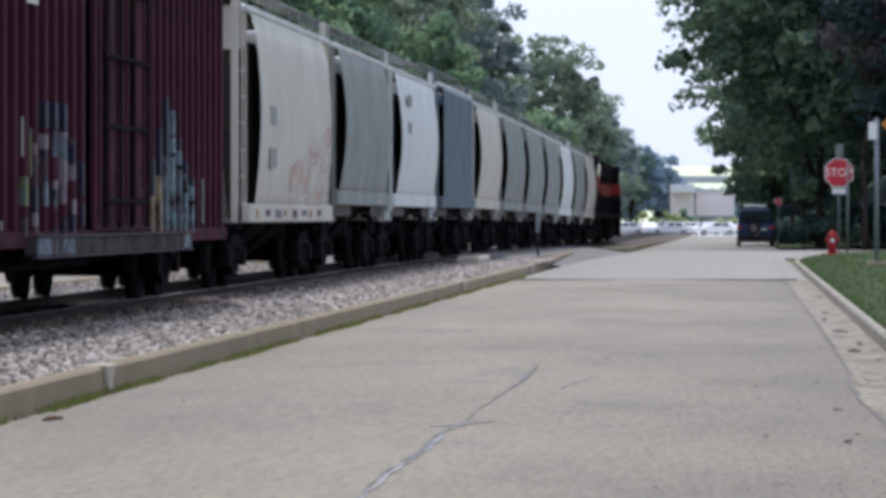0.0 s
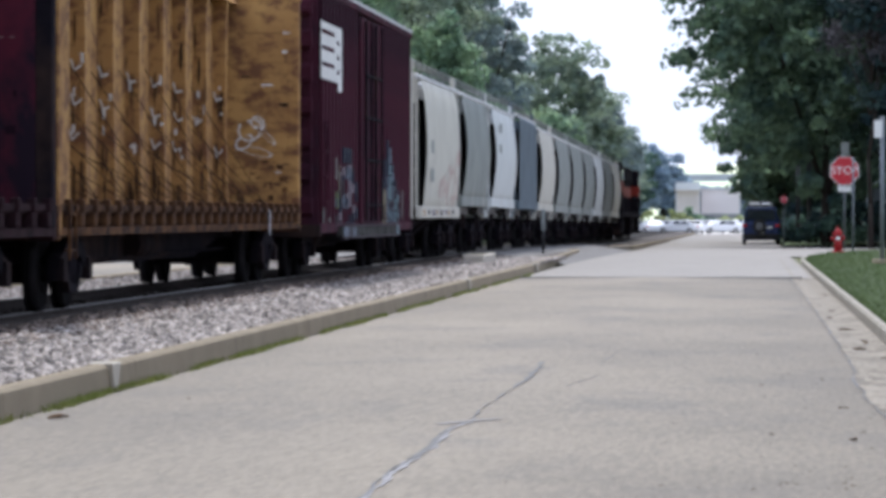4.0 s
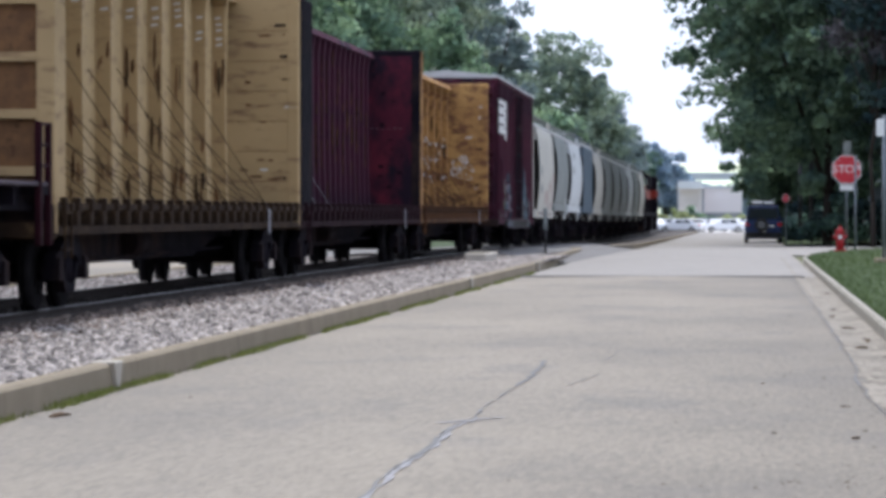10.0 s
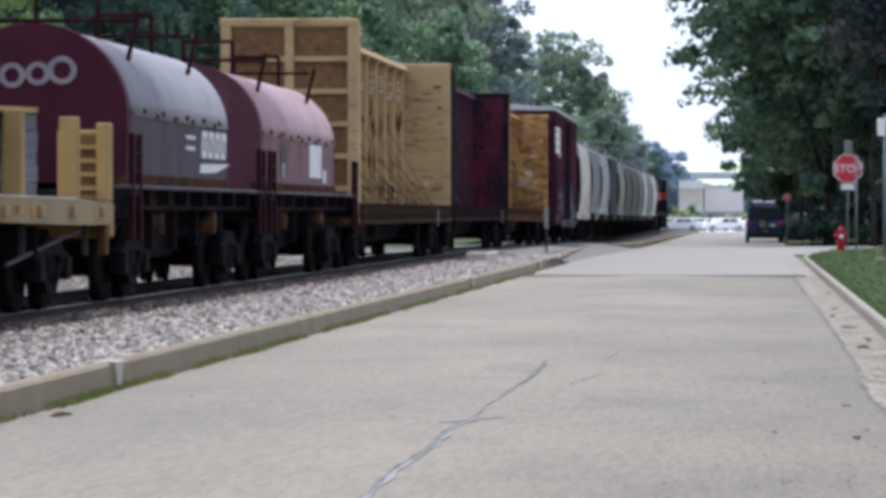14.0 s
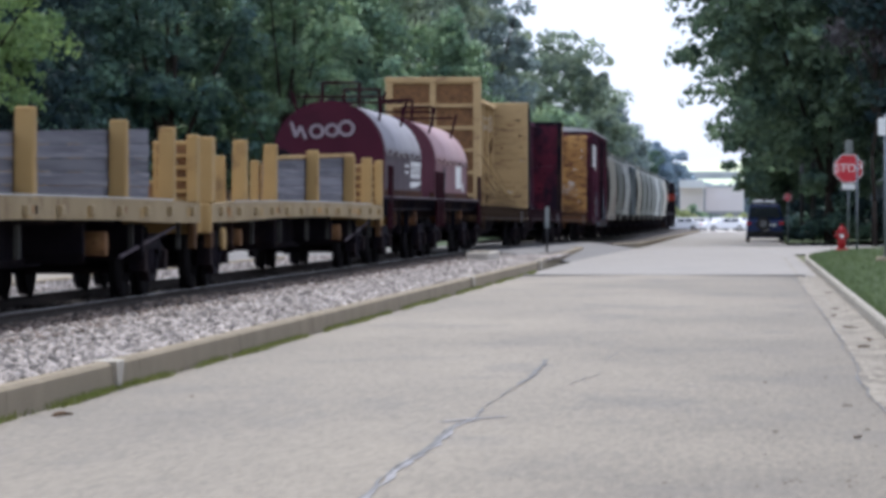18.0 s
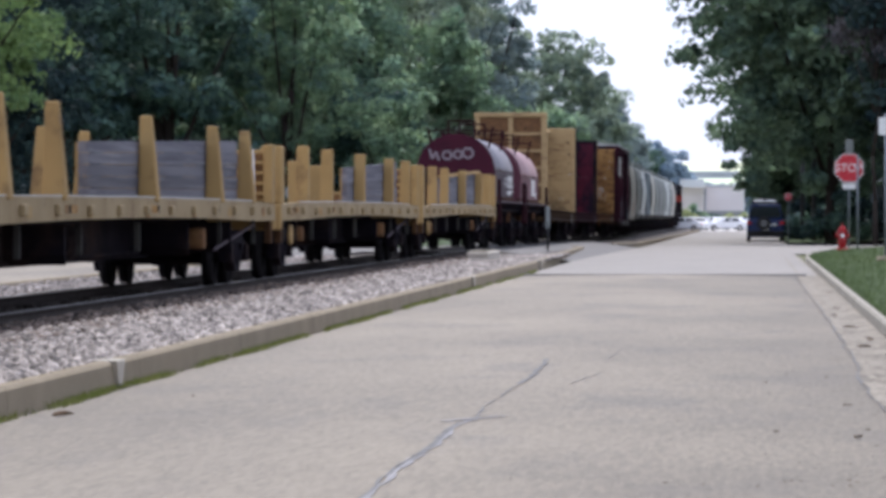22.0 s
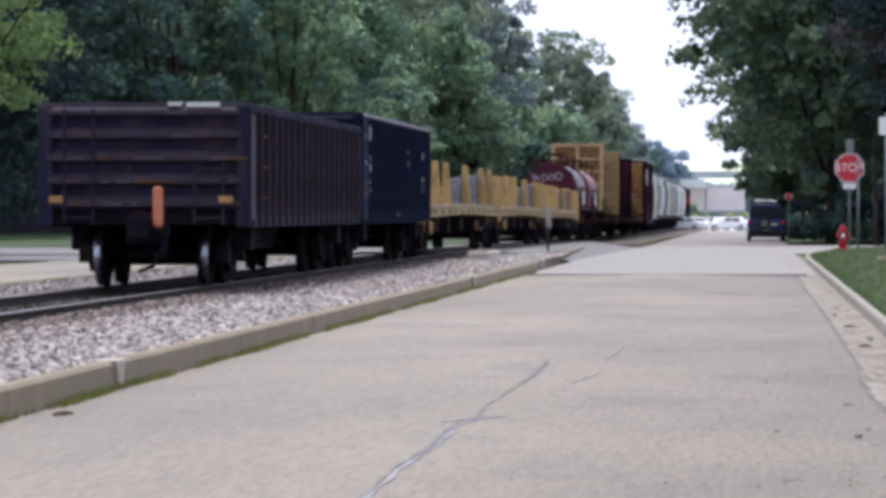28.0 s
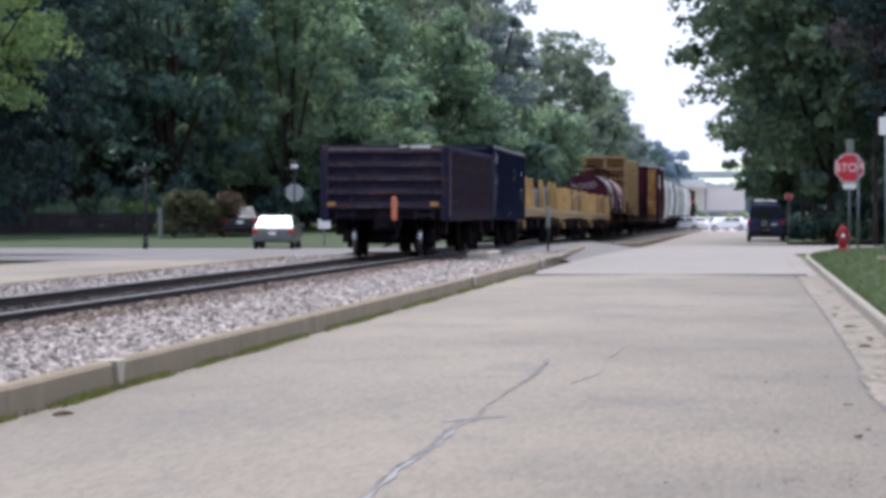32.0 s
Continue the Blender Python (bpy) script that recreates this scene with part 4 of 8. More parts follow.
def gondola(y0, y1, half_w, z0, z1, mat, label, ribs, name="gondola_car", last=False, rib_mat=None):
    rib_mat = rib_mat or mat
    car, h = start_car(name, label, "gondola car", y0, y1, truck_in=2.0)
    brake_gear(car, h)
    L = h - 0.15
    part("floor", boxes((-half_w + 0.12, half_w - 0.12, -L, L, z0 + 0.15, z0 + 0.28)), mat, car)
    rib_me = finish("rib", side_prism(B(), [(-0.1, z0 - 0.05), (-0.045, z0 + 0.25), (-0.04, z1 - 0.1), (0.04, z1 - 0.1), (0.045, z0 + 0.25), (0.1, z0 - 0.05)], 0, 0.11), rib_mat)
    for s in (-1, 1):
        side = part("side_panel", boxes((s * half_w - 0.13 * s - 0.02, s * half_w - 0.13 * s + 0.02, -L, L, z0 + 0.02, z1 - 0.02)), mat, car)
        part("top_chord", boxes((s * half_w - 0.16 * s - 0.09, s * half_w - 0.07 * s + 0.02 * s + 0.03, -L - 0.03, L + 0.03, z1 - 0.13, z1)), mat, car, bevel=0.015)
        part("side_sill", boxes((min(s * (half_w - 0.06), s * (half_w - 0.16)), max(s * (half_w - 0.06), s * (half_w - 0.16)), -L, L, z0 - 0.06, z0 + 0.1)), mat, car, bevel=0.015)
        for i in range(ribs):
            r = part("rib", rib_me, rib_mat, side)
            r.location = (s * (half_w - 0.115), -L + 0.5 + (2 * L - 1.0) * i / (ribs - 1), 0)
            if s < 0:
                r.rotation_euler = (0, 0, math.pi)
        for e in (-1, 1):
            part("corner_post", boxes((min(s * half_w, s * (half_w - 0.22)), max(s * half_w, s * (half_w - 0.22)), e * L - 0.14, e * L + 0.14, z0 - 0.05, z1 - 0.04)), mat, car, bevel=0.02)
    for e in (-1, 1):
        end = part("end_panel", boxes((-half_w + 0.1, half_w - 0.1, e * L - 0.03, e * L + 0.03, z0 + 0.2, z1 - 0.02)), mat, car)
        zz = [z0 + 0.28 + (z1 - z0 - 0.42) * i / 4 for i in range(5)]
        for z in zz:
            bm = B()
            side_prism(bm, [(e * (L + 0.02), z - 0.07), (e * (L + 0.17), z - 0.03), (e * (L + 0.17), z + 0.03), (e * (L + 0.02), z + 0.13)], -half_w + 0.15, half_w - 0.15)
            part("end_rib", bm, M_RIBWORNLIT if last else mat, end)
        part("end_chord", boxes((-half_w + 0.02, half_w - 0.02, e * L - 0.06, e * L + 0.12, z1 - 0.1, z1 + 0.005)), M_RIBWORNLIT if last else mat, car, bevel=0.015)
        # Dark box fitted to the camera's view, closing the gap below.
        part("bolster", boxes((-1.35, 1.35, e * (L - 1.9) - 0.3, e * (L - 1.9) + 0.3, 0.52, z0 + 0.1)), M_IRON, car, bevel=0.02)
        part("end_sill", boxes((-half_w + 0.1, half_w - 0.1, e * L - 0.02, e * L + 0.2, z0 - 0.02, z0 + 0.2)), M_IRON, car, bevel=0.02)
        part("striker", boxes((-0.28, 0.28, e * L - 0.05, e * L + 0.32, 0.62, 1.1)), M_IRON, car, bevel=0.03)
    return car, h, L


def centerbeam(y0, y1, mat, mat_low, label, cables, mat_post=None):
    """A flat car with a bulkhead at each end and a tall braced web along its middle."""
    car, h = start_car("centerbeam_car", label, "lumber car", y0, y1, truck_in=2.6)
    brake_gear(car, h)
    L = h - 0.05
    W, D0, D1, TOP = 1.32, 0.86, 1.20, 4.76
    mat_post = mat_post or mat
    depth = 1.7 if mat is M_BEAMRED else 0.7
    part("deck", boxes((-W + 0.05, W - 0.05, -L, L, D1 - 0.1, D1)), mat_low, car)
    for s in (-1, 1):
        sill = part("side_sill", boxes((min(s * W, s * (W - 0.08)), max(s * W, s * (W - 0.08)), -L, L, D0, D0 + 0.09), (min(s * W, s * (W - 0.08)), max(s * W, s * (W - 0.08)), -L, L, D1 - 0.07, D1 + 0.01),
                                     (min(s * (W - 0.12), s * (W - 0.09)), max(s * (W - 0.12), s * (W - 0.09)), -L, L, D0 + 0.09, D1 - 0.07)), mat_low, car)
        stub = finish("sill_bracket", boxes((-0.05, 0.06, -0.13, 0.13, D0 + 0.1, D1 - 0.08), (-0.02, 0.075, -0.07, 0.07, D1 - 0.08, D1 + 0.07)), mat_low, 0.012)
        n = 26
        for i in range(n):
            b = part("sill_bracket", stub, mat_low, sill)
            b.location = (s * (W - 0.03), -L + 0.5 + (2 * L - 1) * i / (n - 1), 0)
            if s < 0:
                b.rotation_euler = (0, 0, math.pi)
    web = part("centre_web", boxes((-0.03, 0.03, -L + 0.2, L - 0.2, D1, TOP - 0.2)), mat, car)
    part("top_chord", prism(B(), [(-0.30, TOP - 0.16), (0.30, TOP - 0.16), (0.22, TOP - 0.02), (-0.22, TOP - 0.02)], -L + 0.1, L - 0.1), mat, car)
    post = finish("post", prism(B(), [(0.02, D1), (0.27, D1), (0.24, D1 + 1.3), (0.24, TOP - 0.5), (0.28, TOP - 0.16), (0.02, TOP - 0.16)], -0.11, 0.11), mat)
    n = 22 if mat is M_BEAMRED else 10
    for i in range(n):
        y = -L + 1.3 + (2 * L - 2.6) * i / (n - 1)
        for s in (-1, 1):
            p = part("post", post, mat, web)
            p.location = (0, y, 0)
            if s < 0:
                p.rotation_euler = (0, 0, math.pi)
            if i % 2 == 0 or n == 10:
                part("web_plate", boxes((min(s * 0.035, s * 0.16), max(s * 0.035, s * 0.16), y + 0.13, y + 0.9, TOP - 1.1, TOP - 0.2)), mat, web)
    if cables:
        for i in range(n - 2):
            y = -L + 1.3 + (2 * L - 2.6) * i / (n - 1)
            if mat is M_BEAMRED and 3 < i < n - 3 or mat is M_BEAMRED and i % 2:
                continue
            for s in (-1, 1):
                for dy, z in ((0, 2.8),) if mat is M_BEAMRED else ((0, 2.95), (0.12, 2.3), (0.24, 1.8)):
                    bm = tube(B(), (s * 0.30, y + dy, z + 0.1 * (i % 3)), (s * (W - 0.1), y + dy + 2.3, D1), 0.007, 5)
                    part("tie_down_cable", bm, M_HOODGREY if mat is M_BEAMRED else M_SILLRUST, car)
    for e in (-1, 1):
        y = e * (L - 0.1)
        bh = part("bulkhead", boxes((-W, W, y - 0.06, y + 0.06, D1 - 0.05, TOP)), M_BULKRED if mat is M_BEAMRED else mat, car, bevel=0.02)
        for s in (-1, 1):
            part("bulkhead_post", boxes((s * (W - 0.1) - 0.1, s * (W - 0.1) + 0.1, y - (0.068 if e > 0 else 0.16), y + (0.16 if e > 0 else 0.068), D0, TOP + 0.03)), mat_post, bh, bevel=0.02)
        for s in (-1, 1):
            gus = boxes((min(s * (W - 0.16), s * (W - 0.02)), max(s * (W - 0.16), s * (W - 0.02)), min(y, y - e * depth), max(y, y - e * depth), D1, TOP - 0.04))
            if e < 0:
                part("bulkhead_gusset", gus, M_IRON if mat is M_BEAMRED else mat, bh, bevel=0.02)
        part("bulkhead_post", boxes((-0.09, 0.09, min(y, y + e * 0.16), max(y, y + e * 0.16), D1, TOP)), mat_post, bh, bevel=0.02)
        part("bulkhead_cap", boxes((-W - 0.02, W + 0.02, y - (0.065 if e > 0 else 0.17), y + (0.17 if e > 0 else 0.065), TOP - 0.12, TOP + 0.05)), mat_post, bh, bevel=0.03)
        # Darker sheet between the ribs carries the recess's shade as colour.
        part("bulkhead_lining", boxes((-W + 0.12, W - 0.12, min(y + e * 0.062, y + e * 0.075), max(y + e * 0.062, y + e * 0.075), D1 + 0.1, TOP - 0.15)), M_BROWNSTAIN if mat is not M_BEAMRED else M_IRON, bh, "brown rusted bulkhead panel, recess shade in its colour")
        for k in range(5):
            z = D1 + 0.35 + k * 0.62
            part("bulkhead_rib", boxes((-W + 0.15, W - 0.15, min(y, y + e * 0.15), max(y, y + e * 0.15), z - 0.05, z + 0.05)), mat, bh)
        part("end_sill", boxes((-W, W, e * L - 0.1, e * L + 0.1, D0 - 0.05, D1)), mat_low, car, bevel=0.02)
        part("striker", boxes((-0.28, 0.28, e * L - 0.2, e * L + 0.2, 0.62, 1.05)), M_IRON, car, bevel=0.03)
    ladder(car, W, -L + 0.5, 0.7, 1.1, mat_low)
    return car, h, L


def hopper(y0, y1, mat, label, sill_mat=None, tall=0.0, flat=False, rear=0.8, low=1.36, bulge=0.17):
    car, h = start_car("covered_hopper_car", label, "hopper car", y0, y1, group="covered hoppers", truck_in=1.75)
    L = h - 0.05
    top = 4.18 + tall
    if flat:
        half = [(1.46, low), (1.50, low + 0.2), (1.50, top - 0.1), (1.36, top + 0.05), (0.75, top + 0.22)]
    else:
        half = [(1.57 - bulge + bulge * math.sin(math.pi * k / 9), low + 0.06 + (top - low - 0.06) * k / 9) for k in range(9)] + [(1.40, top), (1.22, top + 0.16), (0.75, top + 0.28)]
    prof = [(x, z) for x, z in half] + [(-x, z) for x, z in half[::-1]]
    shell = prism(B(), prof, -L + rear, L - 1.6, smooth=False)
    shell.faces.ensure_lookup_table()
    bmesh.ops.delete(shell, geom=[f for f in shell.faces if len(f.verts) > 6], context="FACES_ONLY")
    body = part("body_shell", shell, mat, car)
    if not flat:
        for f in body.data.polygons:
            f.use_smooth = abs(f.normal.y) < 0.5
    part("roof_ridge", boxes((-0.4, 0.4, -L + rear, L - 1.6, top + 0.2, top + 0.34)), M_ROOF, car, bevel=0.04)
    for s in (-1, 1):
        edge = (1.46 if flat else 1.57 - bulge) + 0.035
        part("side_sill", boxes((min(s * (edge - 0.12), s * edge), max(s * (edge - 0.12), s * edge), -L + (0.0 if low < 1.2 else 0.6), L - 0.6, low - 0.06, low + 0.22)), sill_mat or mat, car, bevel=0.02)
        part("eave_rail", boxes((min(s * 1.30, s * 1.42), max(s * 1.30, s * 1.42), -L + 0.4, L - 0.4, top - 0.02, top + 0.09)), M_ROOF, car, bevel=0.02)
        # roof walk with handrail
        bm = boxes((min(s * 0.62, s * 1.0), max(s * 0.62, s * 1.0), -L, L, top + 0.52, top + 0.55))
        part("roof_walk", bm, M_GREYHOP, car)
        br = finish("walk_bracket", tube(B(), (0, 0, top + 0.1), (0, 0, top + 0.55), 0.018, 5), M_GREYHOP)
        for i in range(9):
            part("walk_bracket", br, M_GREYHOP, car, at=(s * 1.0, -L + 0.2 + (2 * L - 0.4) * i / 8, 0))
    for e in (-1, 1):
        bm = B()
        side_prism(bm, [(e * (L - 1.0), top - 0.5), (e * (L - 3.4), 1.12), (e * (L - 3.5), 1.2), (e * (L - 1.25), top - 0.4)], -1.3, 1.3)
        part("slope_sheet", bm, M_SLOPE, car, "grimy slope sheet under the car end, shade in its colour")
        for s in (-1, 1):
            ya, yb = sorted((e * (L - (1.65 if e > 0 else rear + 0.03)), e * (L - 3.9)))
            # Dark panel added to stand in for shade inside the open end.
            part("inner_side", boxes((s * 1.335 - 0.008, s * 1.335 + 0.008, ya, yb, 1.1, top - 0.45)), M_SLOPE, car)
        part("end_wall", boxes((-1.3, 1.3, e * (L - 1.0) - 0.04, e * (L - 1.0) + 0.04, top - 0.56, top + 0.12)), mat, car, bevel=0.01)
        part("end_shear_plate", boxes((-1.3, 1.3, e * (L - 0.75) - 0.6, e * (L - 0.75) + 0.6, 1.0, 1.06)), M_GREYHOP, car, "dusty plate over the truck")
        for s in (-1, 1):
            part("end_post", boxes((s * 1.25 - 0.05, s * 1.25 + 0.05, e * (L - 0.12) - 0.08, e * (L - 0.12) + 0.08, 1.0, top + 0.4)), mat, car, bevel=0.01)
            bm = tube(B(), (s * 0.9, e * (L - 1.7), 1.05), (s * 0.9, e * (L - 0.8), 2.3), 0.05, 6)
            part("end_brace", bm, mat, car)
            if low > 1.2:
                part("sill_brace", tube(B(), (s * 1.24, e * (L - 0.5), 1.0), (s * 1.27, e * (L - 3.2), low + 0.05), 0.075, 6), M_BRACE, car, "dusty diagonal brace below the side")
                part("sill_post", boxes((s * 1.27 - 0.05, s * 1.27 + 0.05, e * (L - 3.3) - 0.09, e * (L - 3.3) + 0.09, 0.72, low)), M_IRON, car)
                part("end_riser", boxes((s * 1.27 - 0.04, s * 1.27 + 0.04, e * (L - 0.62) - 0.06, e * (L - 0.62) + 0.06, 1.0, low)), mat, car)
            ladder(car, s * 1.3, e * (L - 0.35), 1.3, top - 0.1, mat)
        ladder(car, 0.7, e * (L - 0.05), 1.3, top, mat, along="x")
        part("end_platform", boxes((-1.3, 1.3, e * (L - 0.35) - 0.35, e * (L - 0.35) + 0.35, 0.92, 1.0)), M_IRON, car)
        part("striker", boxes((-0.25, 0.25, e * L - 0.2, e * L + 0.15, 0.62, 1.0)), M_IRON, car, bevel=0.03)
    for y in (-1.5, 1.5):
        bm = B()
        a = [(-1.25, -1.35, 1.06), (1.25, -1.35, 1.06), (1.25, 1.35, 1.06), (-1.25, 1.35, 1.06)]
        b = [(-0.35, -0.3, 0.35), (0.35, -0.3, 0.35), (0.35, 0.3, 0.35), (-0.35, 0.3, 0.35)]
        a = [(x, q, low + 0.05) for x, q, z in a]
        va, vb = [bm.verts.new(p) for p in a], [bm.verts.new(p) for p in b]
        for i in range(4):
            bm.faces.new((va[i], va[(i + 1) % 4], vb[(i + 1) % 4], vb[i]))
        bm.faces.new(vb)
        bm.faces.new(va[::-1])
        part("hopper_bay", bm, M_IRON, car, at=(0, y, 0))
    return car, h, L


def boxcar(y0, y1):
    car, h = start_car("box_car", "maroon high-cube boxcar with ribbed sides and spray-painted lower panels", "boxcar", y0, y1, truck_in=2.6)
    brake_gear(car, h)
    L, W, z0, z1 = h - 0.1, 1.57, 0.82, 5.0
    part("floor", boxes((-W + 0.1, W - 0.1, -L, L, z0, z0 + 0.12)), M_IRON, car)
    roof = part("roof", prism(B(), [(-W, z1), (W, z1), (W, z1 + 0.06), (0, z1 + 0.22), (-W, z1 + 0.06)], -L - 0.04, L + 0.04), M_ROOF, car)
    for i in range(14):
        y = -L + 0.3 + (2 * L - 0.6) * i / 13
        part("roof_seam", prism(B(), [(-W, z1 + 0.06), (W, z1 + 0.06), (W, z1 + 0.09), (0, z1 + 0.25), (-W, z1 + 0.09)], y - 0.04, y + 0.04), M_ROOF, roof)
    rib = finish("rib", side_prism(B(), [(-0.1, z0 + 0.1), (-0.1, z1 - 0.12), (0.1, z1 - 0.12), (0.1, z0 + 0.1)], 0, 0.1), M_BOXRED, 0.02)
    for s in (-1, 1):
        side = part("side_wall", boxes((min(s * (W - 0.14), s * (W - 0.1)), max(s * (W - 0.14), s * (W - 0.1)), -L, L, z0 + 0.05, z1)), M_SHADE_SCAR, car, "maroon sheet between the ribs, shade put into its colour")
        for i in range(31):
            y = -L + 0.5 + (2 * L - 1.0) * i / 30
            if abs(y + 0.2) < 2.35:
                continue
            r = part("rib", rib, M_BOXRED, side)
            r.location = (s * (W - 0.1), y, 0)
            if s < 0:
                r.rotation_euler = (0, 0, math.pi)
        part("top_rail", boxes((min(s * (W - 0.1), s * W), max(s * (W - 0.1), s * W), -L, L, z1 - 0.12, z1 + 0.02)), M_BOXRED, car, bevel=0.01)
        part("side_sill", boxes((min(s * (W - 0.12), s * W), max(s * (W - 0.12), s * W), -L, L, z0 - 0.05, z0 + 0.12)), M_BOXRED, car, bevel=0.01)
        # sliding door with lock rods
        door = part("door", boxes((min(s * (W - 0.04), s * (W + 0.02)), max(s * (W - 0.04), s * (W + 0.02)), -2.4, 2.0, z0 + 0.1, z1 - 0.2)), M_BOXRED, car, "maroon sliding door with lock rods", bevel=0.01)
        for yy in (-2.1, -1.4, -0.75, -0.05, 0.65, 1.35, 1.75):
            part("door_rib", boxes((min(s * (W + 0.02), s * (W + 0.06)), max(s * (W + 0.02), s * (W + 0.045)), yy - 0.06, yy + 0.06, z0 + 0.2, z1 - 0.3)), M_BOXRED, door)
        for yy in (-1.8, -0.7, 0.3, 1.5):
            part("lock_rod", tube(B(), (s * (W + 0.05), yy, z0 + 0.15), (s * (W + 0.05), yy, z1 - 0.25), 0.03, 6), M_IRON, door)
        for zz in (1.25, 2.1, 2.9, 3.7):
            part("door_handle", boxes((min(s * (W + 0.03), s * (W + 0.075)), max(s * (W + 0.03), s * (W + 0.075)), -1.9, 1.6, zz, zz + 0.05)), M_IRON, door)
        part("door_track", boxes((min(s * (W - 0.02), s * (W + 0.1)), max(s * (W - 0.02), s * (W + 0.1)), -6.7, 5.2, z0 - 0.13, z0 + 0.06)), M_TRACK, car, "battered grey-brown door track", bevel=0.01)
        part("track_lip", boxes((min(s * (W + 0.06), s * (W + 0.12)), max(s * (W + 0.06), s * (W + 0.12)), -6.7, 5.2, z0 + 0.06, z0 + 0.085), (min(s * (W + 0.06), s * (W + 0.12)), max(s * (W + 0.06), s * (W + 0.12)), -6.7, 5.2, z0 - 0.155, z0 - 0.13)), M_HOODSIDE, car, "scraped pale track lip")
        ladder(car, s * W, -L + 0.3, 1.3, 2.6, M_BOXRED)
    for e in (-1, 1):
        end = part("end_wall", boxes((-W + 0.05, W - 0.05, e * L - 0.04, e * L + 0.02 * e + 0.02, z0, z1 + 0.04)), M_BOXRED, car)
        for k in range(7):
            z = z0 + 0.4 + k * 0.57
            bm = side_prism(B(), [(e * (L + 0.01), z - 0.2), (e * (L + 0.17), z - 0.1), (e * (L + 0.17), z + 0.1), (e * (L + 0.01), z + 0.2)], -W + 0.14, W - 0.14)
            part("end_rib", bm, M_BOXRED, end)
        ladder(car, 1.2, e * (L + 0.18), 1.3, 4.6, M_BOXRED, along="x")
        part("end_sill", boxes((-W, W, e * L - 0.1, e * L + 0.12, z0 - 0.12, z0 + 0.1)), M_IRON, car, bevel=0.02)
        part("striker", boxes((-0.28, 0.28, e * L - 0.2, e * L + 0.3, 0.62, 1.05)), M_IRON, car, bevel=0.03)
    return car, h, L, W


def coil_car(y0, y1, hood0, hood1, top_mat, side_mat, label, name="coil_car"):
    car, h = start_car(name, label, "coil car", y0, y1, group="coil cars", truck_in=2.3)
    brake_gear(car, h)
    mid = (y0 + y1) / 2
    a, b = hood0 - mid, hood1 - mid
    L, W, DZ = h - 0.1, 1.36, 1.43
    part("trough", prism(B(), [(-1.1, DZ - 0.1), (-0.5, 0.95), (0.5, 0.95), (1.1, DZ - 0.1)], -L + 0.6, L - 0.6), M_IRON, car)
    for s in (-1, 1):
        part("side_sill", boxes((min(s * 1.0, s * 1.16), max(s * 1.0, s * 1.16), -L, L, 1.12, DZ)), M_IRON, car, bevel=0.02)
        part("hood_curb", boxes((min(s * 1.05, s * 1.15), max(s * 1.05, s * 1.15), a - 0.2, b + 0.2, DZ, DZ + 0.14)), M_RUSTORANGE, car, "rusty curb below the hood")
        part("walkway", boxes((min(s * 1.12, s * W), max(s * 1.12, s * W), -L, L, DZ - 0.05, DZ)), M_HOODSIDE, car, "worn grey walkway plank", bevel=0.01)
        for i in range(9):
            y = -L + 0.3 + (2 * L - 0.6) * i / 8
            part("walkway_bracket", side_prism(B(), [(y - 0.05, DZ - 0.05), (y - 0.05, 1.18), (y + 0.05, 1.18), (y + 0.05, DZ - 0.05)], min(s * 1.1, s * (W - 0.04)), max(s * 1.1, s * (W - 0.04))), M_IRON, car)
        for y in (-L + 0.15, -L + 0.75, L - 0.75, L - 0.15):
            bm = boxes((min(s * (W - 0.05), s * (W + 0.02)), max(s * (W - 0.05), s * (W + 0.02)), y - 0.06, y + 0.06, 0.75, 2.06))
            part("corner_stanchion", bm, M_GRAB, car, bevel=0.01)
        bm = B()
        for z in (1.6, 1.82, 2.04):
            tube(bm, (s * (W - 0.01), -L + 0.15, z), (s * (W - 0.01), -L + 0.75, z), 0.018, 5)
            tube(bm, (s * (W - 0.01), L - 0.75, z), (s * (W - 0.01), L - 0.15, z), 0.018, 5)
        part("grab_rail", bm, M_GRAB, car)
    R, SP = 1.13, 2.32
    end_mat = M_HOODEND if side_mat is M_HOODSIDE else M_HOODROSE
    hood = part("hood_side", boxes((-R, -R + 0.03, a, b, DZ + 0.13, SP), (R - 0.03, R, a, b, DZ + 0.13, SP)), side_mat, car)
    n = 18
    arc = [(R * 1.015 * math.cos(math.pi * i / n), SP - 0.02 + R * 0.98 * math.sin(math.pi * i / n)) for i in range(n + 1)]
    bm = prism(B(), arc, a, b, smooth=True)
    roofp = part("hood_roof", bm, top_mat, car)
    for y in (a - 0.02, b + 0.02):
        ring = arc + [(-R, DZ + 0.03), (R, DZ + 0.03)]
        part("hood_end", prism(B(), ring, y - 0.03, y + 0.03), end_mat, car, "maroon rounded hood end")
    part("hood_band", prism(B(), [(x * 1.02, (z - SP) * 1.02 + SP) for x, z in arc] + [(-R * 1.02, DZ + 0.05), (R * 1.02, DZ + 0.05)], a + 0.0, a + 0.35), end_mat, car)
    for s in (-1, 1):
        clamp = finish("hood_clamp", boxes((-0.035, 0.035, -0.08, 0.08, -0.02, 0.045)), M_HOODEND)
        for i in range(int((b - a) / 0.95)):
            part("hood_clamp", clamp, M_HOODEND, hood, at=(s * R, a + 0.5 + i * 0.95 + 0.2 * (i % 3), SP + 0.04 * (i % 2)))
        for y in (a + 2.2, b - 2.2):
            bm = B()
            tube(bm, (s * 0.85, y, SP + 0.72), (s * 1.0, y, SP + 1.35), 0.035, 6)
            part("guide_horn", bm, M_GRAB, roofp)
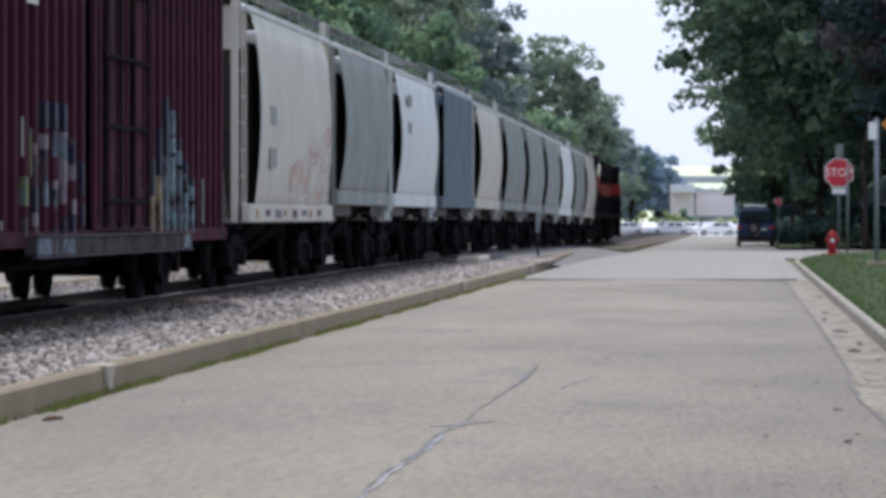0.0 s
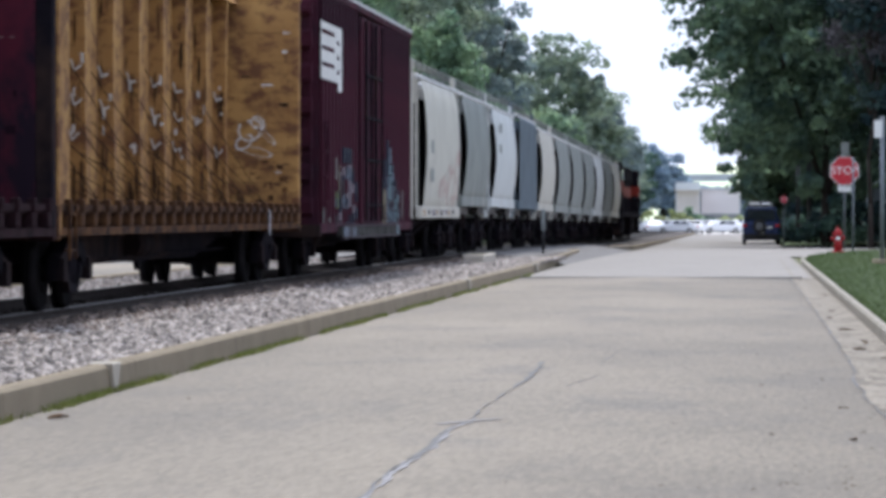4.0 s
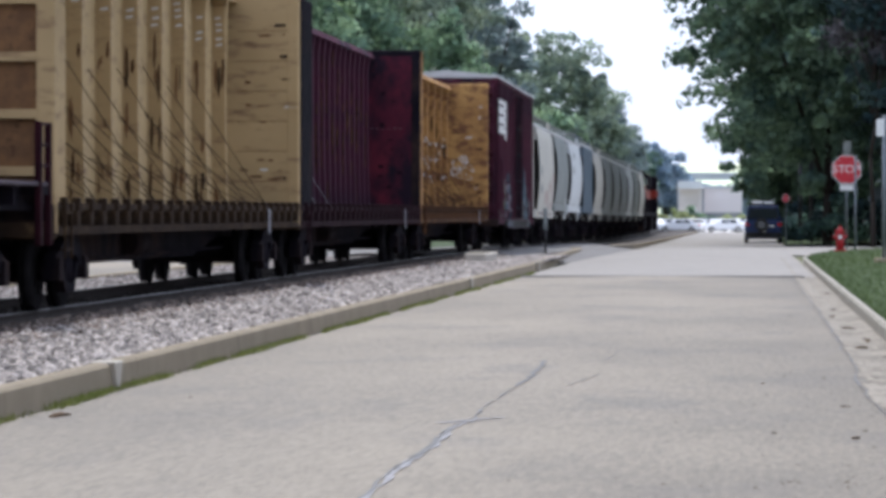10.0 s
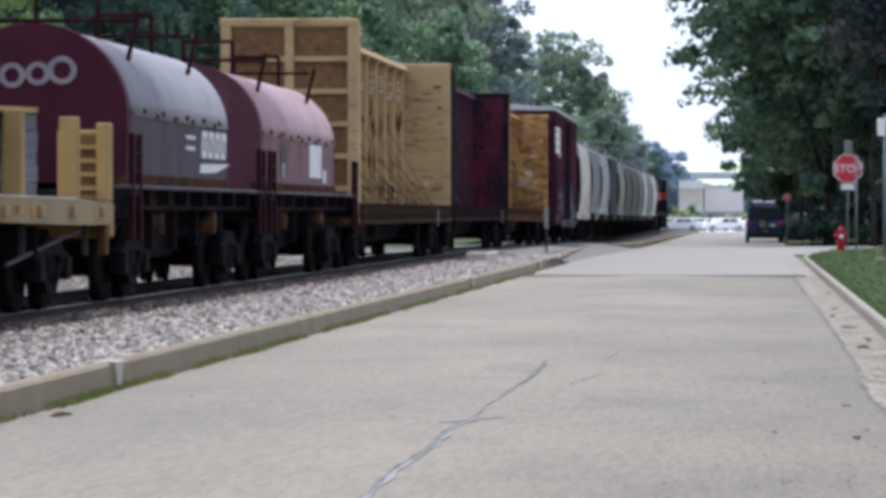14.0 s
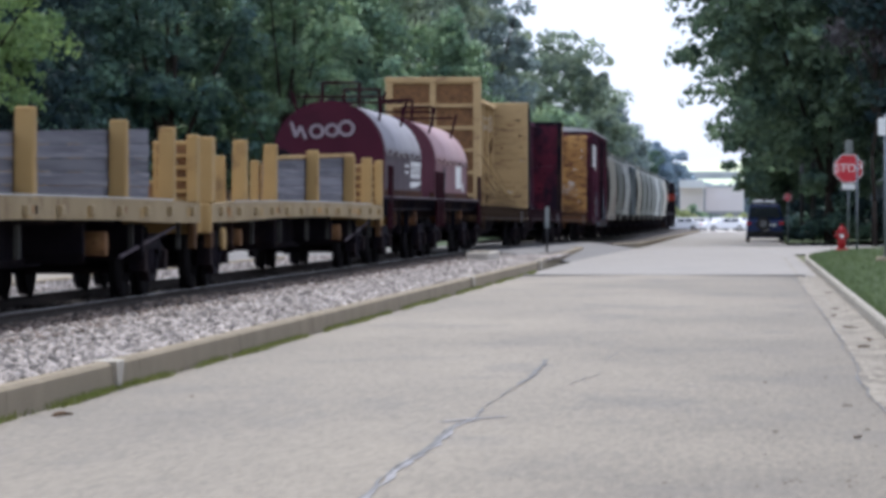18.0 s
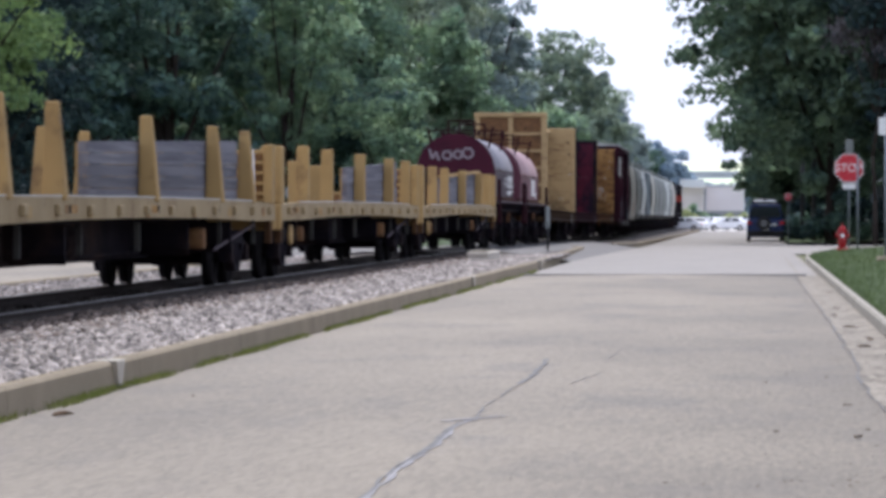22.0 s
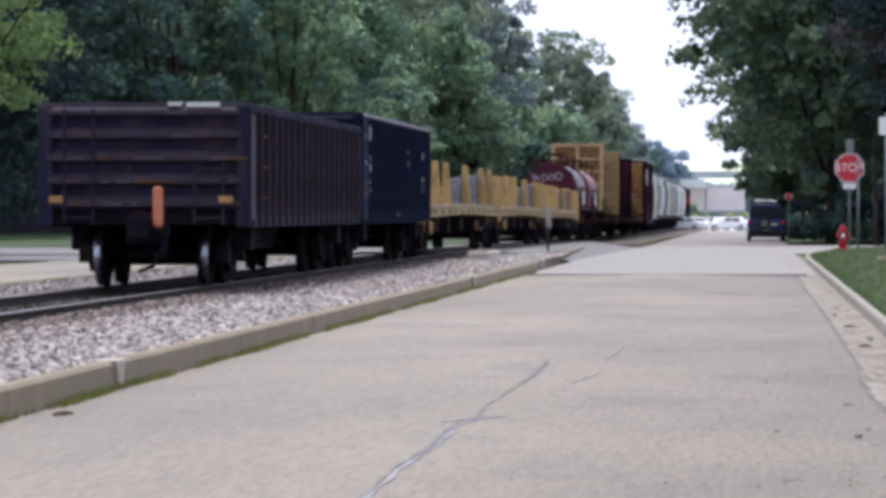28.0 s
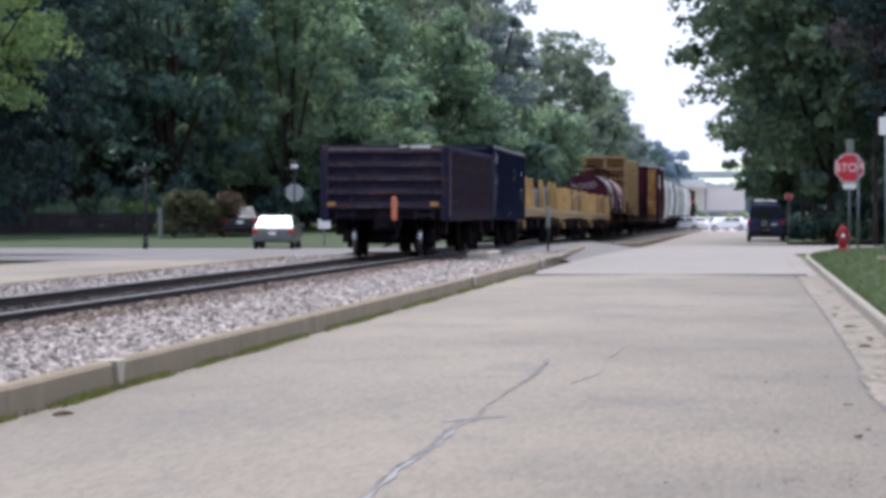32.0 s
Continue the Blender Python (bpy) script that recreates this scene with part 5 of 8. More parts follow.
    for y in (a + 2.6, b - 2.6):
        bm = B()
        tube(bm, (-0.95, y, SP + R + 0.12), (0.95, y, SP + R + 0.12), 0.03, 6)
        for x in (-0.4, 0.4):
            tube(bm, (x, y, SP + R - 0.12), (x, y, SP + R + 0.42), 0.035, 6)
        tube(bm, (-0.4, y, SP + R + 0.42), (0.4, y, SP + R + 0.42), 0.035, 6)
        part("lifting_frame", bm, M_GRAB, roofp)
    for e in (-1, 1):
        part("end_platform", boxes((-W, W, e * (L - 0.4) - 0.4, e * (L - 0.4) + 0.4, DZ - 0.14, DZ - 0.052)), M_IRON, car)
        part("striker", boxes((-0.28, 0.28, e * L - 0.3, e * L + 0.2, 0.62, 1.1)), M_IRON, car, bevel=0.03)
        part("end_sill", boxes((-W + 0.05, W - 0.05, e * L - 0.06, e * L + 0.06, 1.0, DZ - 0.15)), M_IRON, car, bevel=0.02)
    part("brake_wheel", tube(B(), (-0.9, -L - 0.06, 2.1), (-0.9, -L + 0.0, 2.1), 0.28, 16), M_IRON, car)
    for yy, rr in ((L - 4.2, 0.17), (-L + 4.4, 0.14)):
        part("brake_cylinder", tube(B(), (0.75, yy, 0.95), (1.12, yy, 0.95), rr, 14), M_SILLORANGE, car, "rusty tan brake cylinder")
    for yy in (-L + 3.6, -1.2, 0.9, L - 3.4):
        part("hanger", boxes((1.0, 1.1, yy - 0.06, yy + 0.06, 0.62, 1.14)), M_IRON, car)
    part("brake_mast", boxes((-0.98, -0.82, -L, -L + 0.1, 1.3, 2.4)), M_IRON, car)
    return car, h, L


def flat_car(y0, y1, post_h, label, top_rail=False, tapered=False, stakes=(), wall=(8.0, 23.0)):
    """A flat car with stake posts, low end bulkheads and a board wall along its front half."""
    car, h = start_car("stake_flat_car", label, "flat car", y0, y1, group="flat cars", truck_in=2.7)
    brake_gear(car, h)
    L, W, D0, D1 = h - 0.1, 1.34, 0.92, 1.24
    part("deck", boxes((-W + 0.08, W - 0.08, -L, L, D1 - 0.1, D1 - 0.01)), M_FLATYEL, car)
    prof = [(-L, D0 + 0.03), (-L, D1 - 0.03)] + [(L * t, D1 + 0.035 * (1 - t * t)) for t in (-0.8, -0.4, 0, 0.4, 0.8)] + [(L, D1 - 0.03), (L, D0 + 0.03)] + [(L * t, D0 + 0.10 * (1 - t * t)) for t in (0.8, 0.4, 0, -0.4, -0.8)]
    for s in (-1, 1):
        bm = side_prism(B(), prof, min(s * (W - 0.08), s * W), max(s * (W - 0.08), s * W))
        side = part("side_sill", bm, M_FLATSILL, car)
        pocket = finish("stake_pocket", boxes((0, 0.06, -0.12, 0.12, D0 + 0.13, D0 + 0.25)), M_FLATSILL, 0.01)
        for i in range(13):
            p = part("stake_pocket", pocket, M_YELLOWDIRT, side)
            p.location = (s * W - (0.06 if s < 0 else 0), -L + 0.9 + (2 * L - 1.8) * i / 12, 0)
        for y in stakes:
            yy = -h + y
            bm = B()
            x = s * (W - 0.10)
            v = []
            for z, w, d0, d1 in ((D1 - 0.02, 0.25, 0.12, 0.14 if tapered else 0.1), (D1 + post_h, 0.14 if tapered else 0.22, 0.1, 0.045 if tapered else 0.1)):
                xa, xb = (x - d0, x + d1) if s > 0 else (x - d1, x + d0)
                v.append([bm.verts.new(q) for q in ((xa, yy - w / 2, z), (xb, yy - w / 2, z), (xb, yy + w / 2, z), (xa, yy + w / 2, z))])
            for i in range(4):
                bm.faces.new((v[0][i], v[0][(i + 1) % 4], v[1][(i + 1) % 4], v[1][i]))
            bm.faces.new(v[1])
            bm.faces.new(v[0][::-1])
            part("stake_post", bm, M_FLATYEL, car, bevel=0.015)
    for e in (-1, 1):
        y = e * (L - 0.2)
        low = e < 0          # the rear end has only a low board between its posts
        top = 0.3 if low else 0.82
        xa, xb = (-W + 0.1, W - 0.1) if low else (W - 0.62, W - 0.1)      # the front end: a ribbed panel on one side, fitted to the camera's view
        bh = part("end_bulkhead", boxes((xa, xb, y - 0.05, y + 0.05, D1, D1 + top)), M_FLATYEL, car, bevel=0.02)
        for s in (-1, 1):
            w = 0.17 if low and not tapered else 0.07
            part("bulkhead_post", boxes((s * (W - w) - w, s * (W - w) + w, y - 0.2, y + 0.2, D1 - 0.02, D1 + 0.9)), M_FLATYEL, bh, bevel=0.02)
            if low and not tapered:
                part("bulkhead_brace", side_prism(B(), [(y, D1), (y - e * 0.5, D1), (y, D1 + 0.75)], s * (W - 0.2) - 0.05, s * (W - 0.2) + 0.05), M_FLATYEL, bh)
        # Brown sheet added to darken the recess behind the ribs like shade.
        part("bulkhead_lining", boxes((xa + 0.06, xb - 0.06, y - 0.062, y - 0.051, D1 + 0.06, D1 + top - 0.06)), M_BROWNSTAIN, bh, "brown recessed panel, shade put into its colour")
        for z in () if low else (0.14, 0.3, 0.46, 0.62):
            part("bulkhead_rib", boxes((xa + 0.05, xb - 0.05, y - 0.13, y + 0.1, D1 + z - 0.025, D1 + z + 0.025)), M_FLATYEL, bh)
        part("end_sill", boxes((-W, W, e * L - 0.1, e * L + 0.08, D0 - 0.12, D1 - 0.02)), M_FLATYEL, car, bevel=0.03)
        part("striker", boxes((-0.28, 0.28, e * L - 0.2, e * L + 0.2, 0.62, 1.02)), M_IRON, car, bevel=0.03)
        for s in (-1, 1):
            part("step_post", boxes((s * (W - 0.08) - 0.05, s * (W - 0.08) + 0.05, e * (L - 0.25) - 0.12, e * (L - 0.25) + 0.12, 0.6, D0 + 0.05)), M_RUSTPANEL, car, "rusty step below the end sill", bevel=0.01)
    # a wall of weathered boards inside the posts of one side, rising a little to the front
    y_a, y_b = -h + wall[0], -h + wall[1]
    for layer in range(5):
        za, zb = 0.68 * layer / 5, 0.92 * layer / 5
        zc, zd = 0.92 * (layer + 1) / 5 - 0.006, 0.68 * (layer + 1) / 5 - 0.006
        part("side_board", side_prism(B(), [(y_a, D1 + za), (y_b, D1 + zb), (y_b, D1 + zc), (y_a, D1 + zd)], 1.0, 1.11 + 0.012 * (layer % 2)), M_LOAD, car, "grey weathered side board")
    if top_rail:
        part("top_rail", side_prism(B(), [(y_a, D1 + 0.69), (y_b, D1 + 0.93), (y_b, D1 + 0.99), (y_a, D1 + 0.75)], 1.01, 1.13), M_FLATYEL, car)
    for y in (y_a + 0.1, y_b - 0.1):
        part("board_batten", boxes((0.96, 1.02, y - 0.06, y + 0.06, D1 - 0.01, D1 + 0.66)), M_FLATYEL, car)
    part("brake_wheel", tube(B(), (1.36, -L + 0.8, 0.72), (1.42, -L + 0.8, 0.72), 0.16, 14), M_FLATYEL, car)
    return car, h, L


def locomotive(y0, y1):
    car = thing("locomotive", "orange and black diesel freight locomotive", "locomotive", "locomotives")
    CARS.append((car, (y0 + y1) / 2))
    h = (y1 - y0) / 2
    L = h - 0.3
    for s in (-1, 1):
        truck(car, s * (h - 3.2))
        truck(car, s * (h - 5.4))
        coupler(car, s * (h - 0.4), s)
        part("pilot", boxes((-1.45, 1.45, s * L - 0.15, s * L + 0.15, 0.25, 1.35)), M_IRON, car, bevel=0.03)
        bm = B()
        for i in range(14):
            y = -L + 0.4 + (2 * L - 0.8) * i / 13
            tube(bm, (s * 1.48, y, 1.6), (s * 1.48, y, 2.55), 0.02, 5)
        tube(bm, (s * 1.48, -L + 0.4, 2.55), (s * 1.48, L - 0.4, 2.55), 0.02, 5)
        part("handrail", bm, M_IRON, car)
    part("walkway_frame", boxes((-1.5, 1.5, -L, L, 1.3, 1.62)), M_IRON, car, bevel=0.03)
    part("fuel_tank", boxes((-1.3, 1.3, -2.4, 2.4, 0.35, 1.3)), M_IRON, car, bevel=0.15)
    part("long_hood", boxes((-0.95, 0.95, -L + 0.8, L - 4.4, 1.62, 4.0)), M_IRON, car, bevel=0.08)
    part("hood_stripe", boxes((-0.97, 0.97, -L + 0.78, L - 4.42, 2.55, 3.3)), M_ORANGE, car, "broad orange stripe")
    part("radiator", boxes((-1.35, 1.35, -L + 1.0, -L + 5.2, 3.5, 4.45)), M_IRON, car, bevel=0.06)
    part("hood_roof", boxes((-0.9, 0.9, -L + 5.2, L - 4.4, 4.0, 4.3)), M_IRON, car, bevel=0.05)
    part("cab", boxes((-1.5, 1.5, L - 4.3, L - 1.9, 1.62, 4.5)), M_IRON, car, bevel=0.1)
    part("cab_stripe", boxes((-1.512, 1.512, L - 4.31, L - 1.88, 2.75, 3.4)), M_ORANGE, car, "orange band")
    part("short_hood", boxes((-0.9, 0.9, L - 1.9, L - 0.4, 1.62, 2.9)), M_IRON, car, bevel=0.1)
    for s in (-1, 1):
        part("cab_window", boxes((s * 1.5 - 0.01, s * 1.5 + 0.012, L - 3.9, L - 2.3, 3.3, 4.1)), M_GLASS, car)
        part("end_light", tube(B(), (s * 0.3, -L + 0.8, 3.75), (s * 0.3, -L + 0.74, 3.75), 0.1, 10), M_CHROME, car)
    return car


def wall_mark(car, x, y0, y1, z0, z1, mat, name="painted_patch", label=""):
    """A thin painted area on a side wall."""
    return part(name, boxes((x, x + 0.006, y0, y1, z0, z1)), mat, car, label)


def web_of(car):
    return [o for o in car.children if o.name.startswith("centre_web")][0]


def build_train():
    rnd = random.Random(7)
    # rearmost gondola with the end-of-train marker
    car, h, L = gondola(-186.6, -169.5, 1.56, 0.92, 2.67, M_GONDOLA, "faded black open gondola car with rusty ribs, last of the train", 19, last=True, rib_mat=M_RIBWORNLIT)
    part("marker_light", boxes((0.20, 0.34, -L - 0.66, -L - 0.5, 0.86, 1.46)), M_EOT, car, "orange end-of-train marker housing", bevel=0.04)
    part("marker_bracket", tube(B(), (-0.03, -L - 0.5, 0.94), (-0.03, -L - 0.1, 0.94), 0.17, 14), M_SILLRED, car, "dull red-brown coupler bracket", bevel=0.03)
    bm = B()
    for a, b in zip([(0.36, -L - 0.6, 0.95), (0.44, -L - 0.62, 0.8), (0.3, -L - 0.6, 0.5), (0.18, -L - 0.5, 0.3)], [(0.44, -L - 0.62, 0.8), (0.3, -L - 0.6, 0.5), (0.18, -L - 0.5, 0.3), (-0.02, -L - 0.45, 0.24)]):
        tube(bm, a, b, 0.03, 6)
    part("air_hose", bm, M_IRON, car)
    for x in (-1.28, 1.2):
        part("reflector", boxes((x - 0.1, x + 0.1, -L - 0.2, -L - 0.17, 1.22, 1.32)), M_YELLOWDIRT, car)
    part("chord_patch", boxes((0.35, 0.55, -L - 0.135, -L + 0.07, 2.63, 2.682), (0.62, 1.1, -L - 0.135, -L + 0.07, 2.61, 2.682)), M_WALL, car, "scraped pale patch on the top chord")
    for z in (1.3, 1.75, 2.2):
        bm = tube(B(), (1.63, -L + 0.75, z), (1.63, -L + 1.25, z), 0.018, 6)
        part("grab_iron", bm, M_SILLORANGE, car, "rusty orange grab iron")
    ladder(car, -0.95, -L - 0.18, 1.0, 2.5, M_GONDOLA, along="x")
    ladder(car, 0.95, -L - 0.18, 1.0, 1.7, M_GONDOLA, along="x")
    for o in car.children:            # bright treads on the last axle only, where their shine faces the camera
        for w in o.children:
            if w.name.startswith("wheelset") and o.location.y < 0 and w.matrix_parent_inverse.translation.y < 0:
                w.data = ME_WHEEL_BRIGHT
    wall_mark(car, 1.565, -L - 0.1, -L + 0.3, 0.98, 2.5, M_HOODSIDE, label="worn brown-grey paint on the corner post")
    for k in range(60):
        i = rnd.randrange(19)
        y, z = -L + 0.5 + (2 * L - 1.0) * i / 18, rnd.uniform(0.95, 2.3)
        part("worn_mark", boxes((1.556, 1.5605 + 0.0001 * k, y - rnd.uniform(0.01, 0.035), y + rnd.uniform(0.01, 0.035), z, z + rnd.uniform(0.06, 0.4))), rnd.choice((M_RIBWORNLIT, M_HOODSIDE, M_RUSTPANEL, M_HOODSIDE)), car)
    for k in range(22):
        x, z = rnd.uniform(-1.3, 1.3), 1.2 + (2.67 - 0.92 - 0.42) * rnd.randrange(5) / 4
        part("worn_mark", boxes((x, x + rnd.uniform(0.06, 0.4), -L - 0.176, -L - 0.1705, z - 0.025, z + 0.02)), rnd.choice((M_RUSTPANEL, M_HOODSIDE)), car)
    # taller blue-black open car
    car, h, L = gondola(-168.6, -152.1, 1.50, 0.91, 2.96, M_BLACKCAR, "blue-black high-sided gondola car", 21, rib_mat=M_BLACKRIB)
    part("chord_edge", boxes((1.478, 1.492, -L, L, 2.9, 2.963)), M_HOODGREY, car, "silvery strip along the top edge")
    for yy, z, hh, m in ((-L + 1.28, 2.46, 0.26, M_PAINTWHITE), (-L + 1.28, 2.05, 0.12, M_HOODGREY), (-L + 1.28, 1.85, 0.16, M_PAINTWHITE), (-L + 1.28, 1.62, 0.1, M_HOODGREY), (-L + 1.28, 1.46, 0.08, M_HOODGREY),
                         (L - 6.2, 2.3, 0.1, M_HOODGREY), (L - 6.2, 2.05, 0.12, M_HOODGREY), (L - 2.2, 2.25, 0.14, M_PAINTWHITE), (L - 2.2, 1.75, 0.1, M_PAINTWHITE), (L - 2.2, 1.5, 0.2, M_HOODGREY), (L - 8.5, 0.98, 0.1, M_GREYHOP)):
        wall_mark(car, 1.503, yy - 0.055, yy + 0.05, z, z + hh, m, "stencil_bar")
    part("corner_panel", boxes((1.4, 1.5, -L, -L + 0.85, 0.95, 2.84)), M_BLACKRIB, car, "flat dark blue corner panel", bevel=0.01)
    for z in (1.4, 1.6, 2.0, 2.5):
        wall_mark(car, 1.503, -L + 0.3, -L + 0.6, z, z + 0.05, M_HOODGREY, "paint_chip")
    wall_mark(car, 1.504, -L + 0.2, -L + 0.5, 1.42, 1.66, M_RUSTPANEL, "paint_chip", "rust-brown scrape on the corner post")
    # stake flats
    stakes = {-151.7: (4.6, 8.0, 15.0, 21.4, 25.1), -122.9: (4.2, 8.2, 14.4, 20.8, 24.9), -94.4: (4.1, 8.0, 14.3, 20.9, 24.4)}
    walls = {-151.7: (11.0, 25.0), -122.9: (13.2, 24.1), -94.4: (8.9, 23.0)}
    for y0, y1, ph in ((-151.7, -123.6, 1.06), (-122.9, -95.4, 0.96), (-94.4, -67.4, 0.92)):
        car, h, L = flat_car(y0, y1, ph, "dull yellow stake flat car with a grey board wall", top_rail=y0 > -95, tapered=y0 < -140, stakes=stakes[y0], wall=walls[y0])
        part("deck_edge", side_prism(B(), [(L * t, 1.235 + 0.035 * (1 - t * t)) for t in (-0.8, -0.4, 0, 0.4, 0.8)] + [(L * t, 1.248 + 0.035 * (1 - t * t)) for t in (0.8, 0.4, 0, -0.4, -0.8)], 1.30, 1.346), M_WALL, car, "thin pale strip along the deck edge")
        for i in range(7):
            yy = -L + 1.5 + i * (2 * L - 3) / 6 + rnd.uniform(-0.3, 0.3)
            wall_mark(car, 1.342, yy, yy + 0.3, 1.03, 1.15, rnd.choice((M_FLATYEL, M_YELLOWDIRT)), "paint_patch", "deeper yellow paint patch")
            part("hanger", boxes((1.1, 1.16, yy + 0.6, yy + 0.68, 0.6, 0.96)), M_TRACK, car)
        for yy, rr in ((-L + 4.6, 0.13), (L - 7.2, 0.15)):
            part("brake_cylinder", tube(B(), (0.8, yy, 0.72), (1.18, yy, 0.72), rr, 14), M_BROWNSTAIN, car, "rusty brown cylinder below the sill")
        for yy in (-L + 3.4, -L + 8.8, L - 9.0, L - 4.4):
            part("sill_rib", side_prism(B(), [(yy - 0.05, 0.95), (yy + 0.05, 0.95), (yy + 0.05, 0.5), (yy - 0.05, 0.62)], 0.5, 1.2), M_IRON, car)
        part("brake_pull_rod", tube(B(), (1.15, L - 6.0, 0.55), (1.15, L - 1.2, 0.9), 0.025, 5), M_HOODSIDE, car)
        if y0 < -140:
            part("tie_strap", tube(B(), (1.3, L - 2.3, 1.26), (1.22, L - 1.9, 2.05), 0.012, 5), M_PAINTWHITE, car, "loose white tie-down strap")
        for i in range(4):
            yy = -L + 1.6 + i * (2 * L - 2.4) / 4
            for k in range(rnd.choice((2, 3, 4))):
                wall_mark(car, 1.342, yy + k * 0.22, yy + k * 0.22 + 0.13, 1.08, 1.17, rnd.choice((M_IRON, M_YELLOWDIRT, M_YELLOWDIRT)), "stencil_bar")
    # coil cars
    car, h, L = coil_car(-66.3, -52.2, -65.3, -55.3, M_HOODGREY, M_HOODSIDE, "coil car with a silvery rounded hood and sprayed maroon end")
    # sprayed tag: zigzag stroke, three loops and a wash, all plain shapes
    ty = -65.3 + 59.25 - 0.06
    for k, (xa, za, xb, zb) in enumerate(((-0.78, 2.97, -0.68, 2.66), (-0.68, 2.66, -0.58, 2.88), (-0.58, 2.88, -0.47, 2.62))):
        part("spray_stroke", tube(B(), (xa, ty, za), (xb, ty, zb), 0.04, 6), M_SPRAYGREY, car, "white sprayed stroke")
    for cx, cz, rr in ((-0.24, 2.78, 0.13), (0.08, 2.8, 0.12), (0.38, 2.84, 0.15)):
        bm = B()
        loop = [[bm.verts.new((cx + (rr + d) * math.cos(a * math.pi / 7), ty + f, cz + (rr + d) * 0.95 * math.sin(a * math.pi / 7))) for d, f in ((-0.035, 0), (0.035, 0), (0.035, -0.02), (-0.035, -0.02))] for a in range(14)]
        for r0, r1 in zip(loop, loop[1:] + loop[:1]):
            for q in range(4):
                bm.faces.new((r0[q], r0[(q + 1) % 4], r1[(q + 1) % 4], r1[q]))
        bmesh.ops.recalc_face_normals(bm, faces=bm.faces)
        part("spray_loop", bm, M_SPRAYGREY, car, "white sprayed loop")
    part("spray_wash", boxes((-0.42, 0.36, ty + 0.03, ty + 0.045, 2.64, 2.73)), M_SPRAYGREY, car, "white sprayed underline")
    mid = -59.25
    for k in range(4):
        y = -58.1 - mid + k * 0.7
        part("logo_block", side_prism(B(), [(y, 1.86), (y + 0.52, 1.86), (y + 0.6, 2.24), (y + 0.08, 2.24)], 1.133, 1.14), M_PAINTWHITE, car, "white slanted emblem block")
        part("logo_slot", side_prism(B(), [(y + 0.2, 1.95), (y + 0.32, 1.95), (y + 0.36, 2.14), (y + 0.24, 2.14)], 1.14, 1.144), M_HOODSIDE, car)
    part("logo_wedge", side_prism(B(), [(-58.3 - mid, 1.64), (-56.6 - mid, 1.66), (-54.9 - mid, 1.8), (-58.2 - mid, 1.77)], 1.133, 1.14), M_PAINTWHITE, car, "white emblem wedge")
    for z in (1.95, 2.1):
        wall_mark(car, 1.135, -59.7 - mid, -58.8 - mid, z, z + 0.05, M_PAINTWHITE, "logo_bar")
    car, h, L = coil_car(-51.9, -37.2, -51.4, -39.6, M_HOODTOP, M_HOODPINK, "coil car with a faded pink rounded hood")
    mid = -44.55
    wall_mark(car, 1.135, -43.9 - mid, -41.9 - mid, 1.7, 2.28, M_PAINTWHITE, label="white rectangular panel")
    wall_mark(car, 1.135, -41.6 - mid, -41.1 - mid, 1.62, 1.85, M_PAINTWHITE)
    wall_mark(car, 1.135, -48.4 - mid, -47.4 - mid, 1.68, 2.2, M_HOODSIDE)
    wall_mark(car, 1.139, -48.2 - mid, -47.7 - mid, 1.66, 1.9, M_GREYHOP)
    # centre-beam cars
    for y0, y1, mat, low, label, cab, post in ((-36.9, -12.4, M_YELLOW, M_SILLRUST, "yellow centre-beam lumber car, empty, with chipped bulkheads", True, None),
                                               (-12.1, 13.0, M_BEAMRED, M_SILLRED, "dark red centre-beam lumber car, empty, with a faded bulkhead", True, M_IRON),
                                               (13.2, 37.6, M_YELLOWDIRT, M_SILLORANGE, "rust-stained yellow centre-beam lumber car, empty", True, None)):
        car, h, L = centerbeam(y0, y1, mat, low, label, cab, post)
        if mat is M_BEAMRED:
            for k in range(22):
                y = -L + 1.3 + (2 * L - 2.6) * k / 21
                for q in range(4):
                    z, x = rnd.uniform(1.3, 4.2), rnd.uniform(0.17, 0.21)
                    part("worn_edge", boxes((x, x + rnd.uniform(0.015, 0.03), y - 0.116, y - 0.1115, z, z + rnd.uniform(0.15, 0.7))), rnd.choice((M_SILLORANGE, M_RUSTPANEL, M_RUSTPANEL, M_SILLORANGE)), web_of(car))
            for k in range(12):
                x, z = rnd.uniform(0.22, 0.95), rnd.uniform(1.4, 4.2)
                part("paint_scar", boxes((x, x + rnd.uniform(0.03, 0.14), L - 0.17, L - 0.165, z, z + rnd.uniform(0.02, 0.1))), M_SHADE_SCAR, car)
            for k in range(6):
                part("stencil_bar", boxes((0.2 + k * 0.13, 0.2 + k * 0.13 + rnd.uniform(0.03, 0.06), L - 0.172, L - 0.166, 3.0, 3.025)), M_HOODPINK, car)
        else:
            for z in (1.62, 2.12, 2.62, 3.12, 3.62, 4.12):
                part("panel_seam", boxes((0.28, 1.3, L - 0.166, L - 0.161, z, z + 0.012)), M_BROWNSTAIN, car)
            for k in range(18):
                x, z = rnd.uniform(0.3, 1.1), rnd.choice((1.7, 2.0, 2.5, 2.9, 3.3, 3.7, 4.1)) + rnd.uniform(-0.1, 0.1)
                part("chipped_patch", boxes((x, x + rnd.uniform(0.04, 0.2), L - 0.168, L - 0.162, z, z + rnd.uniform(0.02, 0.06))), rnd.choice((M_PAINTWHITE, M_BROWNSTAIN, M_BROWNSTAIN, M_SILLRUST)), car)
